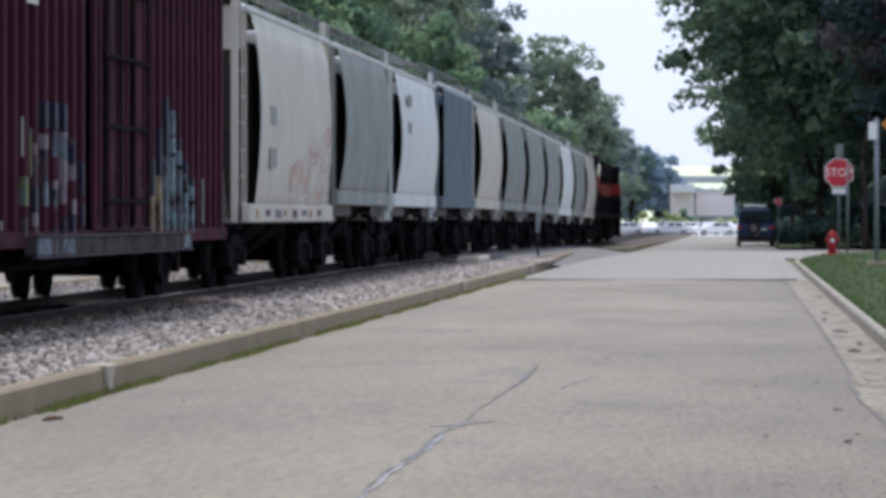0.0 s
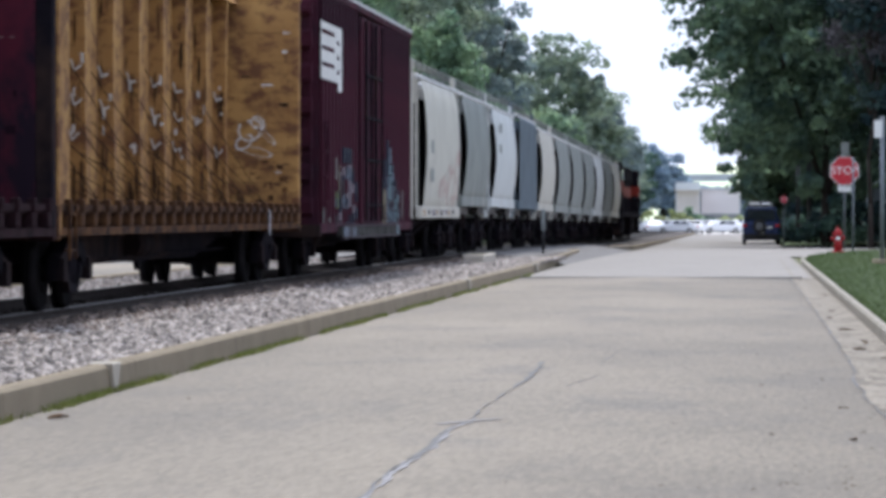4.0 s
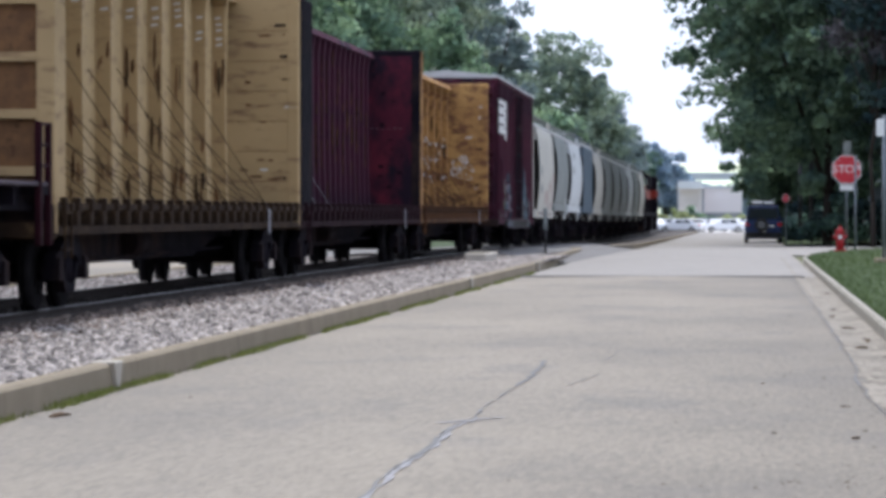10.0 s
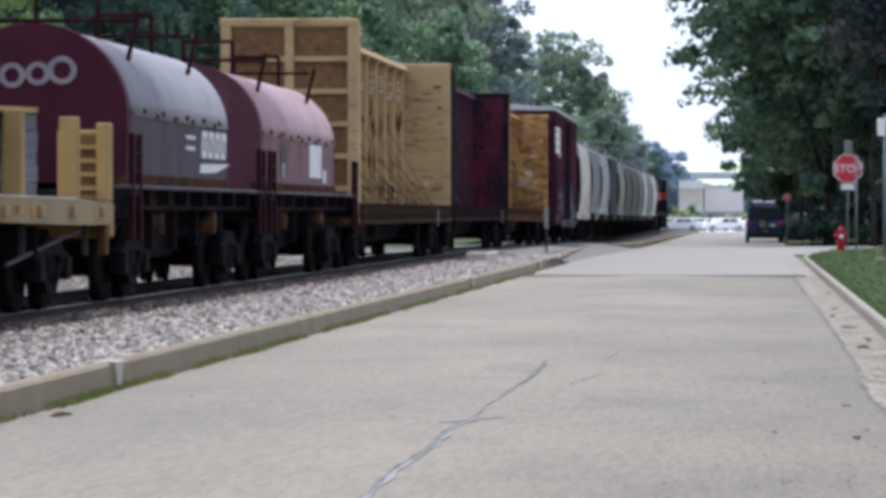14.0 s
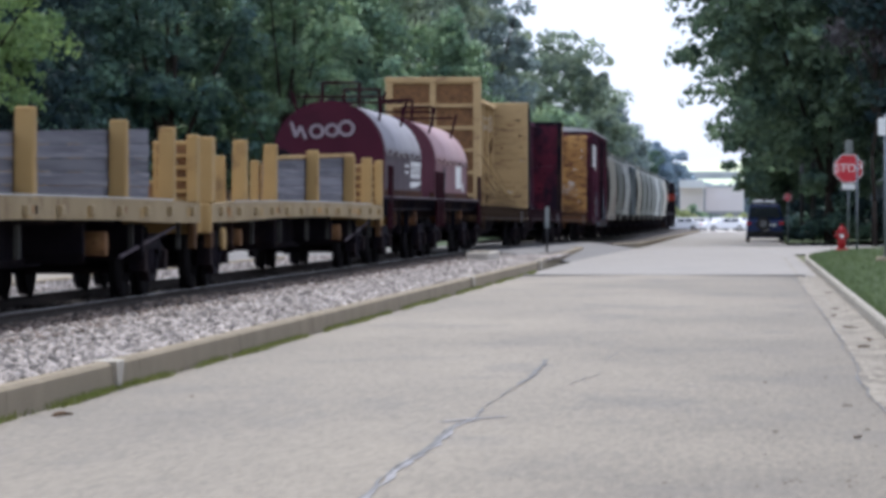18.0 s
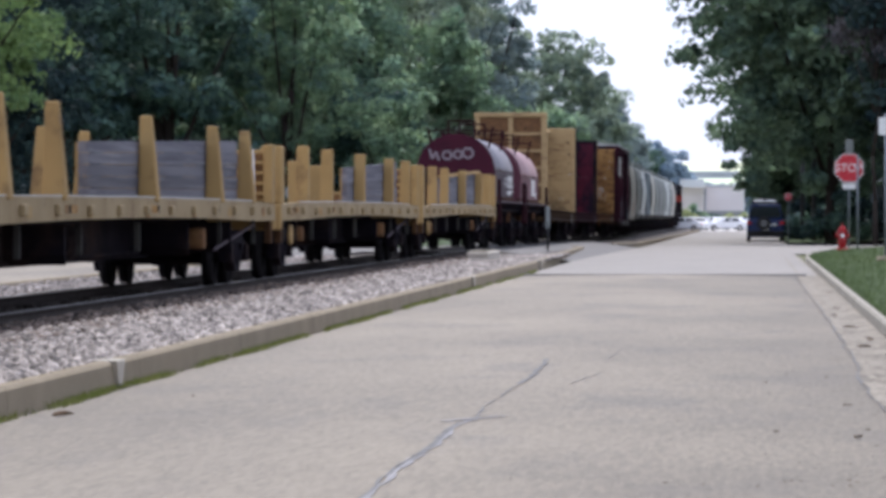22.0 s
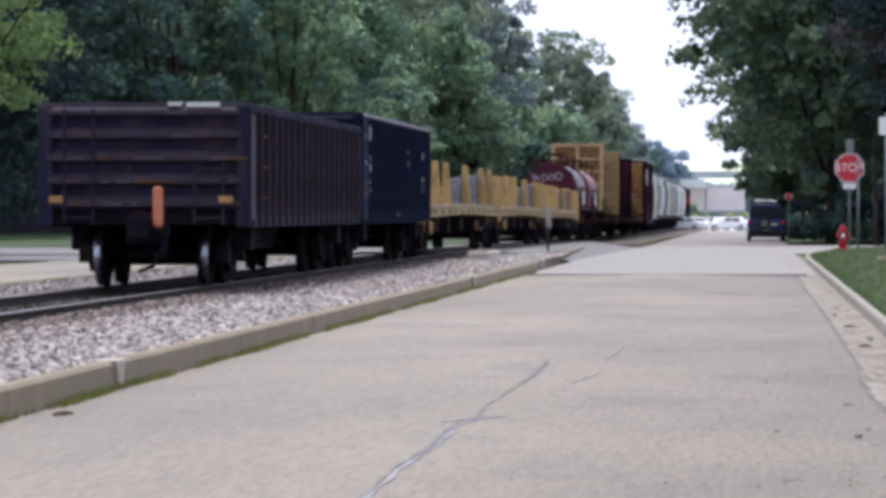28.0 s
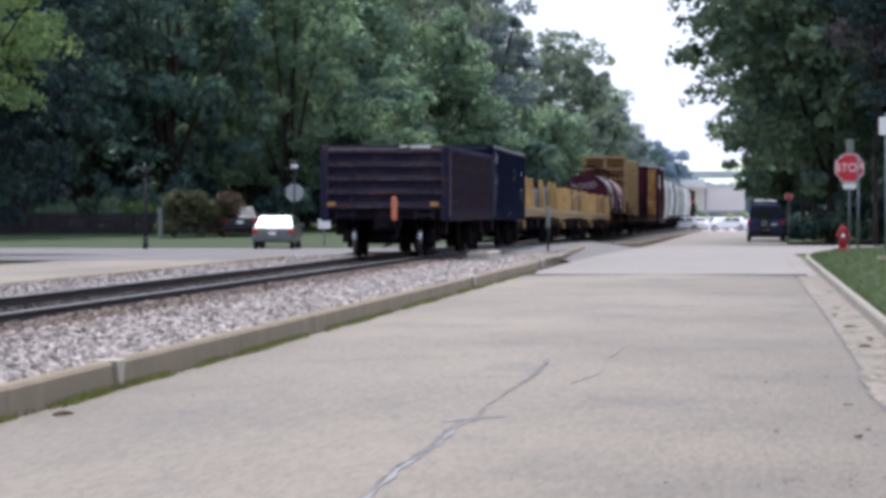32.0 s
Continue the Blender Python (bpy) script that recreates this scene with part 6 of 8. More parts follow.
            if mat is M_YELLOWDIRT:
                for cx, cz, rr in ((0.5, 2.5, 0.2), (0.75, 2.42, 0.17), (0.6, 2.14, 0.26), (0.62, 2.62, 0.12), (0.4, 2.3, 0.14)):
                    bm = B()
                    prev = None
                    for a in range(10):
                        c_, s_ = math.cos(a * 0.62 + cx * 5), (0.9 if rr < 0.22 else 0.35) * math.sin(a * 0.66 + cz)
                        cur = [bm.verts.new((cx + (rr + d) * c_, L - 0.167 + f, cz + (rr + d) * s_)) for d, f in ((-0.016, 0), (0.016, 0), (0.016, 0.005), (-0.016, 0.005))]
                        if prev:
                            for q in range(4):
                                bm.faces.new((prev[q], prev[(q + 1) % 4], cur[(q + 1) % 4], cur[q]))
                        else:
                            bm.faces.new(cur[::-1])
                        prev = cur
                    bm.faces.new(prev)
                    part("spray_scribble", bm, M_PAINTWHITE, car, "white sprayed scribble")
                for k in range(10):
                    y = -L + 1.3 + (2 * L - 2.6) * k / 9
                    for q in range(3):
                        z, x = rnd.uniform(1.9, 3.3), rnd.uniform(0.05, 0.2)
                        part("paint_chip", boxes((x, x + rnd.uniform(0.02, 0.05), y - 0.116, y - 0.1115, z, z + rnd.uniform(0.04, 0.16))), M_PAINTWHITE, web_of(car))
                for k in range(26):
                    x, z = rnd.uniform(0.25, 1.1), 1.3 + 0.75 * rnd.random() ** 1.6
                    part("rust_patch", boxes((x, x + rnd.uniform(0.03, 0.13), L - 0.169, L - 0.164, z, z + rnd.uniform(0.02, 0.09))), rnd.choice((M_BROWNSTAIN, M_BROWNSTAIN, M_SILLORANGE)), car)
            for k in range(10):
                y = -L + 1.3 + (2 * L - 2.6) * k / 9 - 0.112
                clean = mat is M_YELLOW
                for q in range(9 if clean else 12):         # rust running down the posts
                    x, z = rnd.uniform(0.04, 0.2), rnd.choice((1.3, 1.4, 1.6, 2.2, 3.0, 3.2, 3.3) if clean else (1.3, 1.4, 1.6, 1.9, 2.4, 2.8, 3.3, 3.8)) + rnd.uniform(-0.15, 0.15)
                    w, hh = rnd.uniform(0.015, 0.065), rnd.uniform(0.1, 0.46)
                    part("rust_streak", prism(B(), [(x, z), (x + w * 0.5, z - hh * 0.4), (x + w, z + hh * 0.2), (x + w * 0.8, z + hh), (x + w * 0.2, z + hh * 0.8)], y - 0.003, y + 0.002), rnd.choice((M_BROWNSTAIN, M_RUSTPANEL, M_BROWNSTAIN, M_SILLRUST)), web_of(car))
                for z in (2.05, 2.5, 2.95) if not clean else (3.82, 3.92, 4.06, 4.16, 4.26):
                    if rnd.random() < 0.8:
                        x, t = rnd.uniform(0.07, 0.1), rnd.uniform(-0.05, -0.03) if clean else rnd.uniform(-0.05, 0.05)
                        bm = prism(B(), [(x, z), (x + 0.1, z + 0.05 + t), (x + 0.1, z + 0.085 + t), (x, z + 0.03)], y - 0.005, y + 0.002)
                        if not clean:
                            prism(bm, [(x - 0.05, z + 0.16), (x - 0.025, z + 0.16), (x + 0.02, z), (x, z)], y - 0.006, y + 0.002)
                        part("chalk_tick", bm, M_PAINTWHITE, web_of(car))
        wall_mark(car, 1.40, L - 5.2, L - 5.0, 0.78, 1.16, M_HOODGREY, "route_card", "white card on the sill")
    # boxcar
    car, h, L, W = boxcar(38.5, 57.9)
    logo = part("logo_panel", boxes((W - 0.012, W + 0.004, -L + 0.02, -L + 3.6, 3.42, 4.4)), M_PAINTWHITE, car, "white emblem panel of plain bars")
    for k in range(3):
        part("logo_bar", boxes((W + 0.004, W + 0.01, -L + 0.06, -L + 2.2, 3.64 + k * 0.28, 3.71 + k * 0.28)), M_BOXRED, logo)
    for yy in range(3):
        part("logo_bar", boxes((W + 0.004, W + 0.01, -L + 2.7, -L + 3.05, 3.56 + yy * 0.26, 3.64 + yy * 0.26)), M_BOXRED, logo)
    part("logo_foot", boxes((W - 0.012, W + 0.004, -L + 2.9, -L + 3.6, 3.27, 3.42)), M_PAINTWHITE, logo)
    ribs_at = [-L + 0.5 + (2 * L - 1.0) * i / 30 for i in range(31)]
    def on_rib(y, z0, z1, m, wide=0.2, deep=0.05, lift=0.003):
        part("spray_stroke", boxes((W - deep, W + lift, y - 0.103, y - 0.103 + wide, z0, z1)), m, car)

    def in_valley(y, z0, z1, m, lift=0.003):
        part("spray_stroke", boxes((W - 0.102, W - 0.1 + lift, y + 0.11, y + 0.5, z0, z1)), m, car)

    tops = (1.5, 1.85, 1.95, 2.0, 2.0, 1.95, 1.75)
    for i, y in enumerate(r for r in ribs_at if -6.9 < r < -2.5):      # pale blue-grey letters, broken up over ribs and valleys
        z, top = 0.88, tops[i % 7]
        while z < top:
            dz = rnd.uniform(0.07, 0.26)
            if rnd.random() < 0.78:
                on_rib(y, z, min(z + dz, top), rnd.choice((M_GRAF_A, M_GRAF_A, M_HOODSIDE, M_SPRAYGREY, M_GRAF_C, M_GRAF_C, M_HOODSIDE)), rnd.uniform(0.07, 0.2), rnd.uniform(0.02, 0.07))
            z += dz
        for z0, z1 in ((1.88, 1.95), (1.52, 1.58), (1.0, 1.25)):
            if 1 <= i <= 5 and rnd.random() < 0.75:
                in_valley(y, z0, z1, rnd.choice((M_GRAF_A, M_SPRAYGREY, M_GRAF_C)))
        if i in (2, 3, 4):
            on_rib(y, 2.02, 2.3, M_GRAF_C, 0.2, 0.08)
        if i == 0:
            on_rib(y, 1.2, 1.5, M_GRAF_G, 0.16, 0.06, 0.005)
    for i, y in enumerate(r for r in ribs_at if 2.4 < r < 6.6):        # a solid block: cream, pale blue, turquoise under a navy crown
        low = (M_GRAF_B, M_GRAF_B, M_GRAF_A, M_GRAF_H, M_GRAF_A, M_GRAF_H, M_GRAF_H)[i % 7]
        step = (1.35, 1.6, 1.85, 2.1, 1.95, 1.65, 1.5)[i % 7]
        crown = (1.8, 2.2, 2.6, 2.45, 2.1, 1.8, 1.6)[i % 7]
        on_rib(y, 0.88, step, low, 0.2, 0.075)
        on_rib(y, step + 0.02, crown, M_GRAF_C if i != 3 else M_GRAF_A, 0.2, 0.07)
        in_valley(y, 0.95, step - 0.1, low if i % 3 else M_GRAF_C)
        in_valley(y, step - 0.06, crown - 0.1, M_GRAF_C)
        if i > 2:
            on_rib(y, step - 0.25, step - 0.19, M_IRON, 0.2, 0.08, 0.005)
    for y0, y1, m in ((-6.6, -5.4, M_GRAF_A), (-5.1, -4.3, M_GRAF_A), (4.4, 5.15, M_GRAF_H)):
        part("spray_patch", boxes((W + 0.1, W + 0.104, y0, y1, 0.7, 0.87)), m, car, "pale spray paint over the door track")
    for k in range(26):                                         # scuffs on the door
        y, z = rnd.uniform(-2.2, 1.8), rnd.uniform(1.0, 3.4)
        part("paint_scuff", boxes((W + 0.02, W + 0.024, y, y + rnd.uniform(0.03, 0.12), z, z + rnd.uniform(0.08, 0.4))), rnd.choice((M_IRON, M_HOODSIDE, M_IRON, M_RUSTPANEL)), car)
    for yy, za, zb, m in ((-7.0, 1.7, 2.1, M_GREYHOP), (-6.5, 1.5, 2.0, M_GRAF_G), (-9.2, 0.95, 1.2, M_GREYHOP), (7.0, 1.0, 1.6, M_GREYHOP), (-8.2, 0.95, 1.05, M_GREYHOP)):
        part("spray_stroke", boxes((W - 0.004, W + 0.003, yy, yy + 0.1, za, zb)), m, car)
    # covered hoppers, front of the train
    rows = [(61.2, 74.5, M_CREAMHOP, "cream covered hopper car with faded red spray paint", M_CREAMHOP, 0, False), (74.8, 87.0, M_GREYHOP, "grey covered hopper car", None, 0, False),
            (87.3, 100.4, M_WHITEHOP, "white covered hopper car", None, 0, False), (100.7, 114.0, M_SLATE, "slate blue flat-sided covered hopper car", None, 0.12, True),
            (114.3, 126.9, M_CREAMHOP, "cream covered hopper car", None, 0, False), (127.5, 140.4, M_GREYHOP, "grey covered hopper car", None, 0, False),
            (140.7, 154.0, M_GREYHOP, "grey covered hopper car", None, 0, False), (154.3, 167.4, M_GREYHOP, "grey covered hopper car", None, 0, False),
            (167.7, 180.5, M_WHITEHOP, "white covered hopper car", None, 0, False), (180.8, 194.0, M_GREYHOP, "grey covered hopper car", None, 0, False), (194.3, 208.5, M_CREAMHOP, "cream covered hopper car", None, 0, False)]
    for i, (y0, y1, mat, label, sill, tall, flat) in enumerate(rows):
        car, h, L = hopper(y0, y1, mat, label, sill, tall, flat, 0.8, 1.06 if i == 0 else 1.36, 0.12 if i == 0 else 0.17)
        if i == 0:
            def skin(z):
                return 1.45 + 0.12 * math.sin(math.pi * (z - 1.12) / 3.06)

            for k in range(75):                                     # smeared pink and grey spray, laid on the curve of the side
                u = rnd.random() ** 0.7
                z = 1.28 + 1.3 * rnd.random() * (0.35 + 0.65 * u)
                y, w, dz = -1.8 + u * (L + 0.2) + rnd.uniform(-0.6, 0.0), rnd.uniform(0.3, 1.1), rnd.uniform(0.12, 0.3)
                y = min(y, L - 1.7 - w)
                bm = B()
                out = [bm.verts.new((skin(q) + 0.003 + 0.0001 * k, p, q)) for p, q in ((y, z), (y + w, z + 0.05), (y + w * 0.9, z + dz), (y + 0.1, z + dz * 0.9))]
                inn = [bm.verts.new((v.co.x - 0.012, v.co.y, v.co.z)) for v in out]
                bm.faces.new(out)
                bm.faces.new(inn[::-1])
                for i in range(4):
                    bm.faces.new((out[(i + 1) % 4], out[i], inn[i], inn[(i + 1) % 4]))
                part("spray_stroke", bm, rnd.choice((M_GRAF_D, M_GRAF_D, M_GRAF_E, M_GRAF_F)), car, "smeared faded spray paint")
            for z in (1.95, 2.6):
                wall_mark(car, 1.565, -L + 2.0, -L + 2.9, z - 0.1, z + 0.2, M_GREYHOP, "stencil_bar")
            for k in range(8):
                wall_mark(car, 1.487, -L + 0.8 + k * 1.3, -L + 1.1 + k * 1.3 + 0.3 * (k % 3), 1.06 + 0.04 * (k % 2), 1.2, (M_YELLOWDIRT, M_HOODSIDE, M_SPRAYGREY)[k % 3], "stencil_bar")
        if i == 2:
            for z in (2.9, 3.5):
                wall_mark(car, 1.57, -L + 2.3, -L + 3.3, z, z + 0.25, M_GREYHOP, "stencil_bar")
    rear = locomotive(209.0, 231.0)
    for o in rear.children:       # it runs cab to the rear
        if not o.name.startswith(("truck", "pilot", "coupler", "brake_hose")):
            o.rotation_euler = (0, 0, math.pi)
    locomotive(231.4, 253.4)


build_train()


# ---------------------------------------------------------------- trees
def crown_mesh(name, seed, rx, rz, clumps, leaves, size, mat, z0=0.0, spread=1.0, taper=0.0, loose=1.0):
    """A crown of boughs, each a handful of leaf tufts: leaves lie over the upper side of their tuft, with hollows between. Its foot is at z0."""
    rng = np.random.default_rng(seed)
    nb = max(3, clumps // 6)
    k = np.arange(nb) + 0.5
    up = 1 - 2 * k / nb
    turn = 2.39996 * k + seed
    flat = np.sqrt(1 - up * up)
    d = np.stack((flat * np.cos(turn), flat * np.sin(turn), up), -1) + rng.normal(0, 0.18, (nb, 3))
    d /= np.linalg.norm(d, axis=1)[:, None]
    lump = 0.86 + 0.2 * np.sin(3.1 * d[:, 0] + seed) * np.cos(2.7 * d[:, 1] + 2 * seed) + rng.normal(0, 0.08 * loose, nb)
    bough = d * (rng.uniform(0.45, 1.0, nb) ** 0.5 * lump)[:, None] * np.array([rx, rx, rz])
    own = rng.integers(0, nb, clumps)
    cen = bough[own] + rng.normal(0, 1, (clumps, 3)) * np.array([0.2 * rx, 0.2 * rx, 0.15 * rz]) * loose
    reach = np.linalg.norm(cen / np.array([rx, rx, rz]), axis=1)
    cen *= np.minimum(1, 1.12 / reach)[:, None]
    cen[:, :2] *= (1 - taper * (cen[:, 2] / rz + 0.6).clip(0, 2) / 1.7)[:, None]
    cr = rng.uniform(0.45, 1.3, clumps) * spread
    n = clumps * leaves
    e = rng.normal(0, 1, (n, 3))
    e /= np.linalg.norm(e, axis=1)[:, None]
    e[:, 2] = np.where(e[:, 2] < -0.45, -0.5 * e[:, 2], e[:, 2])
    nrm = e + rng.normal(0, 0.55, (n, 3))
    nrm /= np.linalg.norm(nrm, axis=1)[:, None]
    off = e * (rng.uniform(0.3, 1, n) ** 0.4 * np.repeat(cr, leaves))[:, None]
    off[:, 2] *= 0.86
    pos = np.repeat(cen, leaves, axis=0) + off
    pos[:, 2] += z0 + rz
    u = np.cross(nrm, rng.normal(0, 1, (n, 3)))
    u /= np.linalg.norm(u, axis=1)[:, None] + 1e-9
    v = np.cross(nrm, u)
    s = size * rng.uniform(0.55, 1.35, n)[:, None]
    q = np.stack((pos - u * s, pos + v * s * 0.62, pos + u * s, pos - v * s * 0.62), 1).reshape(-1, 3)
    return raw_mesh(name, q, np.arange(4 * n).reshape(-1, 4), mat), cen + np.array([0, 0, z0 + rz])


def tree(name, label, height, rx, trunk_h, seed, mat, clumps=90, leaves=110, size=0.21, at=(0, 0, 0), trunk_r=0.28, taper=0.0, spread=1.0, limbs=7, loose=1.0):
    root = thing(name, label, "tree", "street trees", at)
    rz = (height - trunk_h) / 2
    me, cen = crown_mesh("crown", seed, rx, rz, clumps, leaves, size, mat, z0=trunk_h, taper=taper, spread=spread, loose=loose)
    part("crown", me, mat, root)
    rnd = random.Random(seed)
    bm = B()
    p = Vector((0, 0, -0.3))
    r = trunk_r * 1.25
    top = trunk_h + rz
    for k in range(5):
        q = Vector((rnd.uniform(-0.12, 0.12) * k, rnd.uniform(-0.12, 0.12) * k, top * (k + 1) / 5))
        r2 = trunk_r * (1 - 0.16 * (k + 1))
        tube(bm, p, q, r, 10, r2)
        p, r = q, r2
    part("trunk", bm, M_TRUNK, root)
    for k in range(limbs):
        c = cen[rnd.randrange(len(cen))]
        z = trunk_h * rnd.uniform(0.75, 1.2)
        bm = B()
        a, m = Vector((0, 0, z)), Vector((c[0] * 0.5, c[1] * 0.5, (z + c[2]) / 2 + 0.5))
        tube(bm, a, m, trunk_r * 0.42, 7, trunk_r * 0.25)
        tube(bm, m, Vector(c), trunk_r * 0.25, 6, trunk_r * 0.06)
        part("limb", bm, M_TRUNK, root)
    return root


def bush(name, label, rx, rz, seed, mat, at, clumps=16, leaves=90, size=0.1, group="shrubs"):
    root = thing(name, label, "shrub", group, at)
    me, cen = crown_mesh("foliage", seed, rx, rz, clumps, leaves, size, mat, spread=0.55)
    part("foliage", me, mat, root)
    bm = B()
    rnd = random.Random(seed)
    for k in range(5):
        c = cen[rnd.randrange(len(cen))]
        tube(bm, (rnd.uniform(-0.1, 0.1), rnd.uniform(-0.1, 0.1), -0.1), Vector(c), 0.03, 5, 0.01)
    part("woody_stem", bm, M_TRUNK, root)
    return root


def land(x, y):
    """Height of the ground at a plan point, lawns included."""
    if x < -13.6 and y > 184.5:
        return gz(y) + float(np.interp(y, (184.5, 192, 205, 240, 420), (0.02, 0.3, 0.6, 0.9, 1.0)))
    if x < -20 and y < 114:
        return 0.13
    if x > 2 and y > 214:
        return gz(y) + float(np.interp(x, (2, 8, 60), (0.1, 0.25, 0.6)))
    if x > 1.66 and y < 140:
        return float(np.interp(x, (1.66, 2.6, 5, 12, 40), (0.13, 0.18, 0.22, 0.25, 0.3)))
    return gz(y)


def build_trees():
    rnd = random.Random(11)

    def put(kind, x, y, s=1.0, sz=1.0, turn=None):
        copy_thing(kind, pose(x, y, land(x, y), 0, 0, rnd.uniform(0, 360) if turn is None else turn) @ Matrix.Diagonal((s, s, s * sz, 1)))

    def grow(label, x, y, height, rx, trunk_h, seed, mat, **kw):
        return tree("broadleaf_tree", label, height, rx, trunk_h, seed, mat, at=(x, y, land(x, y)), **kw)

    # west side: the dark garden trees behind the fence
    dark = grow("tall dark broadleaf tree with a dense uneven crown", -30.0, 212, 19, 5.4, 2.2, 21, M_LEAF_DARK, clumps=190, leaves=90, size=0.2, trunk_r=0.42)
    linden = grow("dark linden with a low spreading crown", -35.0, 209, 15, 5.2, 2.6, 24, M_LEAF_DARK, clumps=180, leaves=90, size=0.19, trunk_r=0.55)
    maple = grow("tall green maple with a broad uneven crown", -24.2, 216, 17, 4.4, 1.8, 22, M_LEAF_MID, clumps=170, leaves=90, size=0.18)
    put(dark, -36.9, 207, 0.95)
    # behind the crossing: a loose cottonwood, the pointed maple and a small twiggy tree
    cotton = grow("grey-green cottonwood with a loose crown", -21.4, 262, 20, 4.6, 2.6, 23, M_LEAF_GREY, clumps=170, leaves=85, size=0.19, loose=1.2)
    grow("lighter green pointed maple by the crossing", -16.3, 226, 12.1, 3.7, 0.9, 41, M_LEAF_MAPLE, clumps=190, leaves=100, size=0.16, trunk_r=0.2, taper=0.8, spread=0.8)
    grow("small grey-green tree with thin bare twigs", -18.9, 214, 8.6, 2.4, 1.0, 42, M_LEAF_MID, clumps=80, leaves=80, size=0.14, trunk_r=0.14, spread=0.7, limbs=14)
    grow("low dark green tree between the maples", -20.2, 219, 9.0, 2.6, 0.6, 43, M_LEAF_DARK, clumps=90, leaves=90, size=0.18, trunk_r=0.18)
    # the row along the track, falling away with distance
    olive = grow("rounded grey-olive street tree beside the track", -16.6, 376, 18.0, 4.4, 1.6, 61, M_LEAF_GREY, clumps=190, leaves=90, size=0.22, trunk_r=0.3)
    grow("tall tree behind the pointed maple, leaves paled for haze", -19.8, 300, 21.5, 3.9, 3.0, 62, M_LEAF_HAZE, clumps=160, leaves=85, size=0.22, trunk_r=0.34, loose=1.2)
    grow("low spreading green tree overhanging the track", -15.6, 300, 8.8, 3.3, 0.8, 63, M_LEAF_MID, clumps=110, leaves=90, size=0.2, trunk_r=0.2)
    grow("low dark green tree overhanging the track", -15.4, 262, 6.4, 2.7, 0.5, 66, M_LEAF_DARK, clumps=90, leaves=90, size=0.18, trunk_r=0.18)
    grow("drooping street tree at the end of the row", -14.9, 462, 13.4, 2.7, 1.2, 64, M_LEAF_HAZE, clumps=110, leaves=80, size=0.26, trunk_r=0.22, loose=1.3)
    grow("street tree with a thin crown by the track", -15.4, 420, 14.6, 3.4, 1.2, 65, M_LEAF_GREY, clumps=130, leaves=85, size=0.24, trunk_r=0.25, loose=1.15)
    for kind, x, y, s in ((linden, -41.5, 212, 1.0), (dark, -47, 220, 1.0), (linden, -53, 212, 1.0), (dark, -36.5, 226, 1.05), (maple, -27.2, 224, 1.05), (maple, -21.9, 229, 1.05), (dark, -26, 238, 1.1), (cotton, -23.4, 244, 0.95), (dark, -33, 246, 1.15),
                          (dark, -44, 250, 1.1), (cotton, -27.5, 270, 1.1), (dark, -38, 280, 1.2), (dark, -58, 240, 1.1), (cotton, -22.6, 288, 1.05), (dark, -27, 310, 1.15), (olive, -22.5, 340, 1.05), (dark, -33, 330, 1.2), (olive, -20.5, 395, 0.9),
                          (olive, -15.6, 505, 0.62), (olive, -15.9, 545, 0.6), (linden, -15.6, 590, 0.7), (dark, -66, 262, 1.05), (dark, -70, 224, 1.1), (linden, -62, 208, 1.0), (dark, -52, 300, 1.1), (linden, -38.4, 201, 0.9)):
        put(kind, x, y, s)
    # east side: a big maple leaning over the street and a dark row behind it
    big = grow("big green street maple overhanging the road", 4.2, 221, 23.0, 7.4, 2.8, 54, M_LEAF_EAST, clumps=640, leaves=110, size=0.2, trunk_r=0.26, spread=1.05)
    grow("lower green maple under the big street tree", 5.0, 256, 14.8, 7.2, 1.2, 53, M_LEAF_EAST, clumps=480, leaves=110, size=0.2, loose=0.8, trunk_r=0.26)
    bigdark = grow("massive dark tree filling the corner garden", 12.4, 214, 23, 7.0, 1.5, 52, M_LEAF_SHADED, clumps=330, leaves=100, size=0.22, trunk_r=0.45, spread=1.15)
    grow("tall dark tree at the street corner", 10.6, 205, 20, 5.0, 2.0, 58, M_LEAF_SHADED, clumps=200, leaves=95, size=0.2, trunk_r=0.4)
    grow("half-dead grey tree with bare twigs over the corner", 6.1, 205, 13.6, 2.2, 8.6, 57, M_TWIG, clumps=36, leaves=60, size=0.1, trunk_r=0.13, limbs=16)
    grow("dull olive tree at the edge of the verge", 4.2, 300, 9.4, 2.3, 0.8, 59, M_LEAF_OLIVE, clumps=90, leaves=80, size=0.17, trunk_r=0.16)
    grow("low dense maple filling the verge behind the parked car", 3.3, 263, 9.4, 4.4, 0.7, 67, M_LEAF_EAST, clumps=160, leaves=90, size=0.18, trunk_r=0.2)
    put(big, 6.2, 272, 0.8)
    put(bigdark, 18, 232, 1.0)
    # Mostly out of view; added to throw shade on the west side street.
    put(bigdark, -27.3, 141, 0.56)
    for kind, x, y, s in ((maple, 5.2, 288, 0.9), (dark, 9.0, 246, 1.0), (linden, 5.4, 275, 0.95), (dark, 6.6, 306, 0.8), (linden, 5.0, 330, 0.8), (maple, 5.0, 360, 0.7), (dark, 15, 262, 1), (dark, 20, 262, 1), (dark, 24, 240, 1.1)):
        put(kind, x, y, s)
    # unseen street trees beside the camera, added to shade lawn and road
    put(bigdark, 12.6, 135, 0.7)
    put(maple, 8.8, 22, 1.0)
    put(linden, 9.5, 42, 1.0)
    put(maple, 8.6, 4, 1.0)
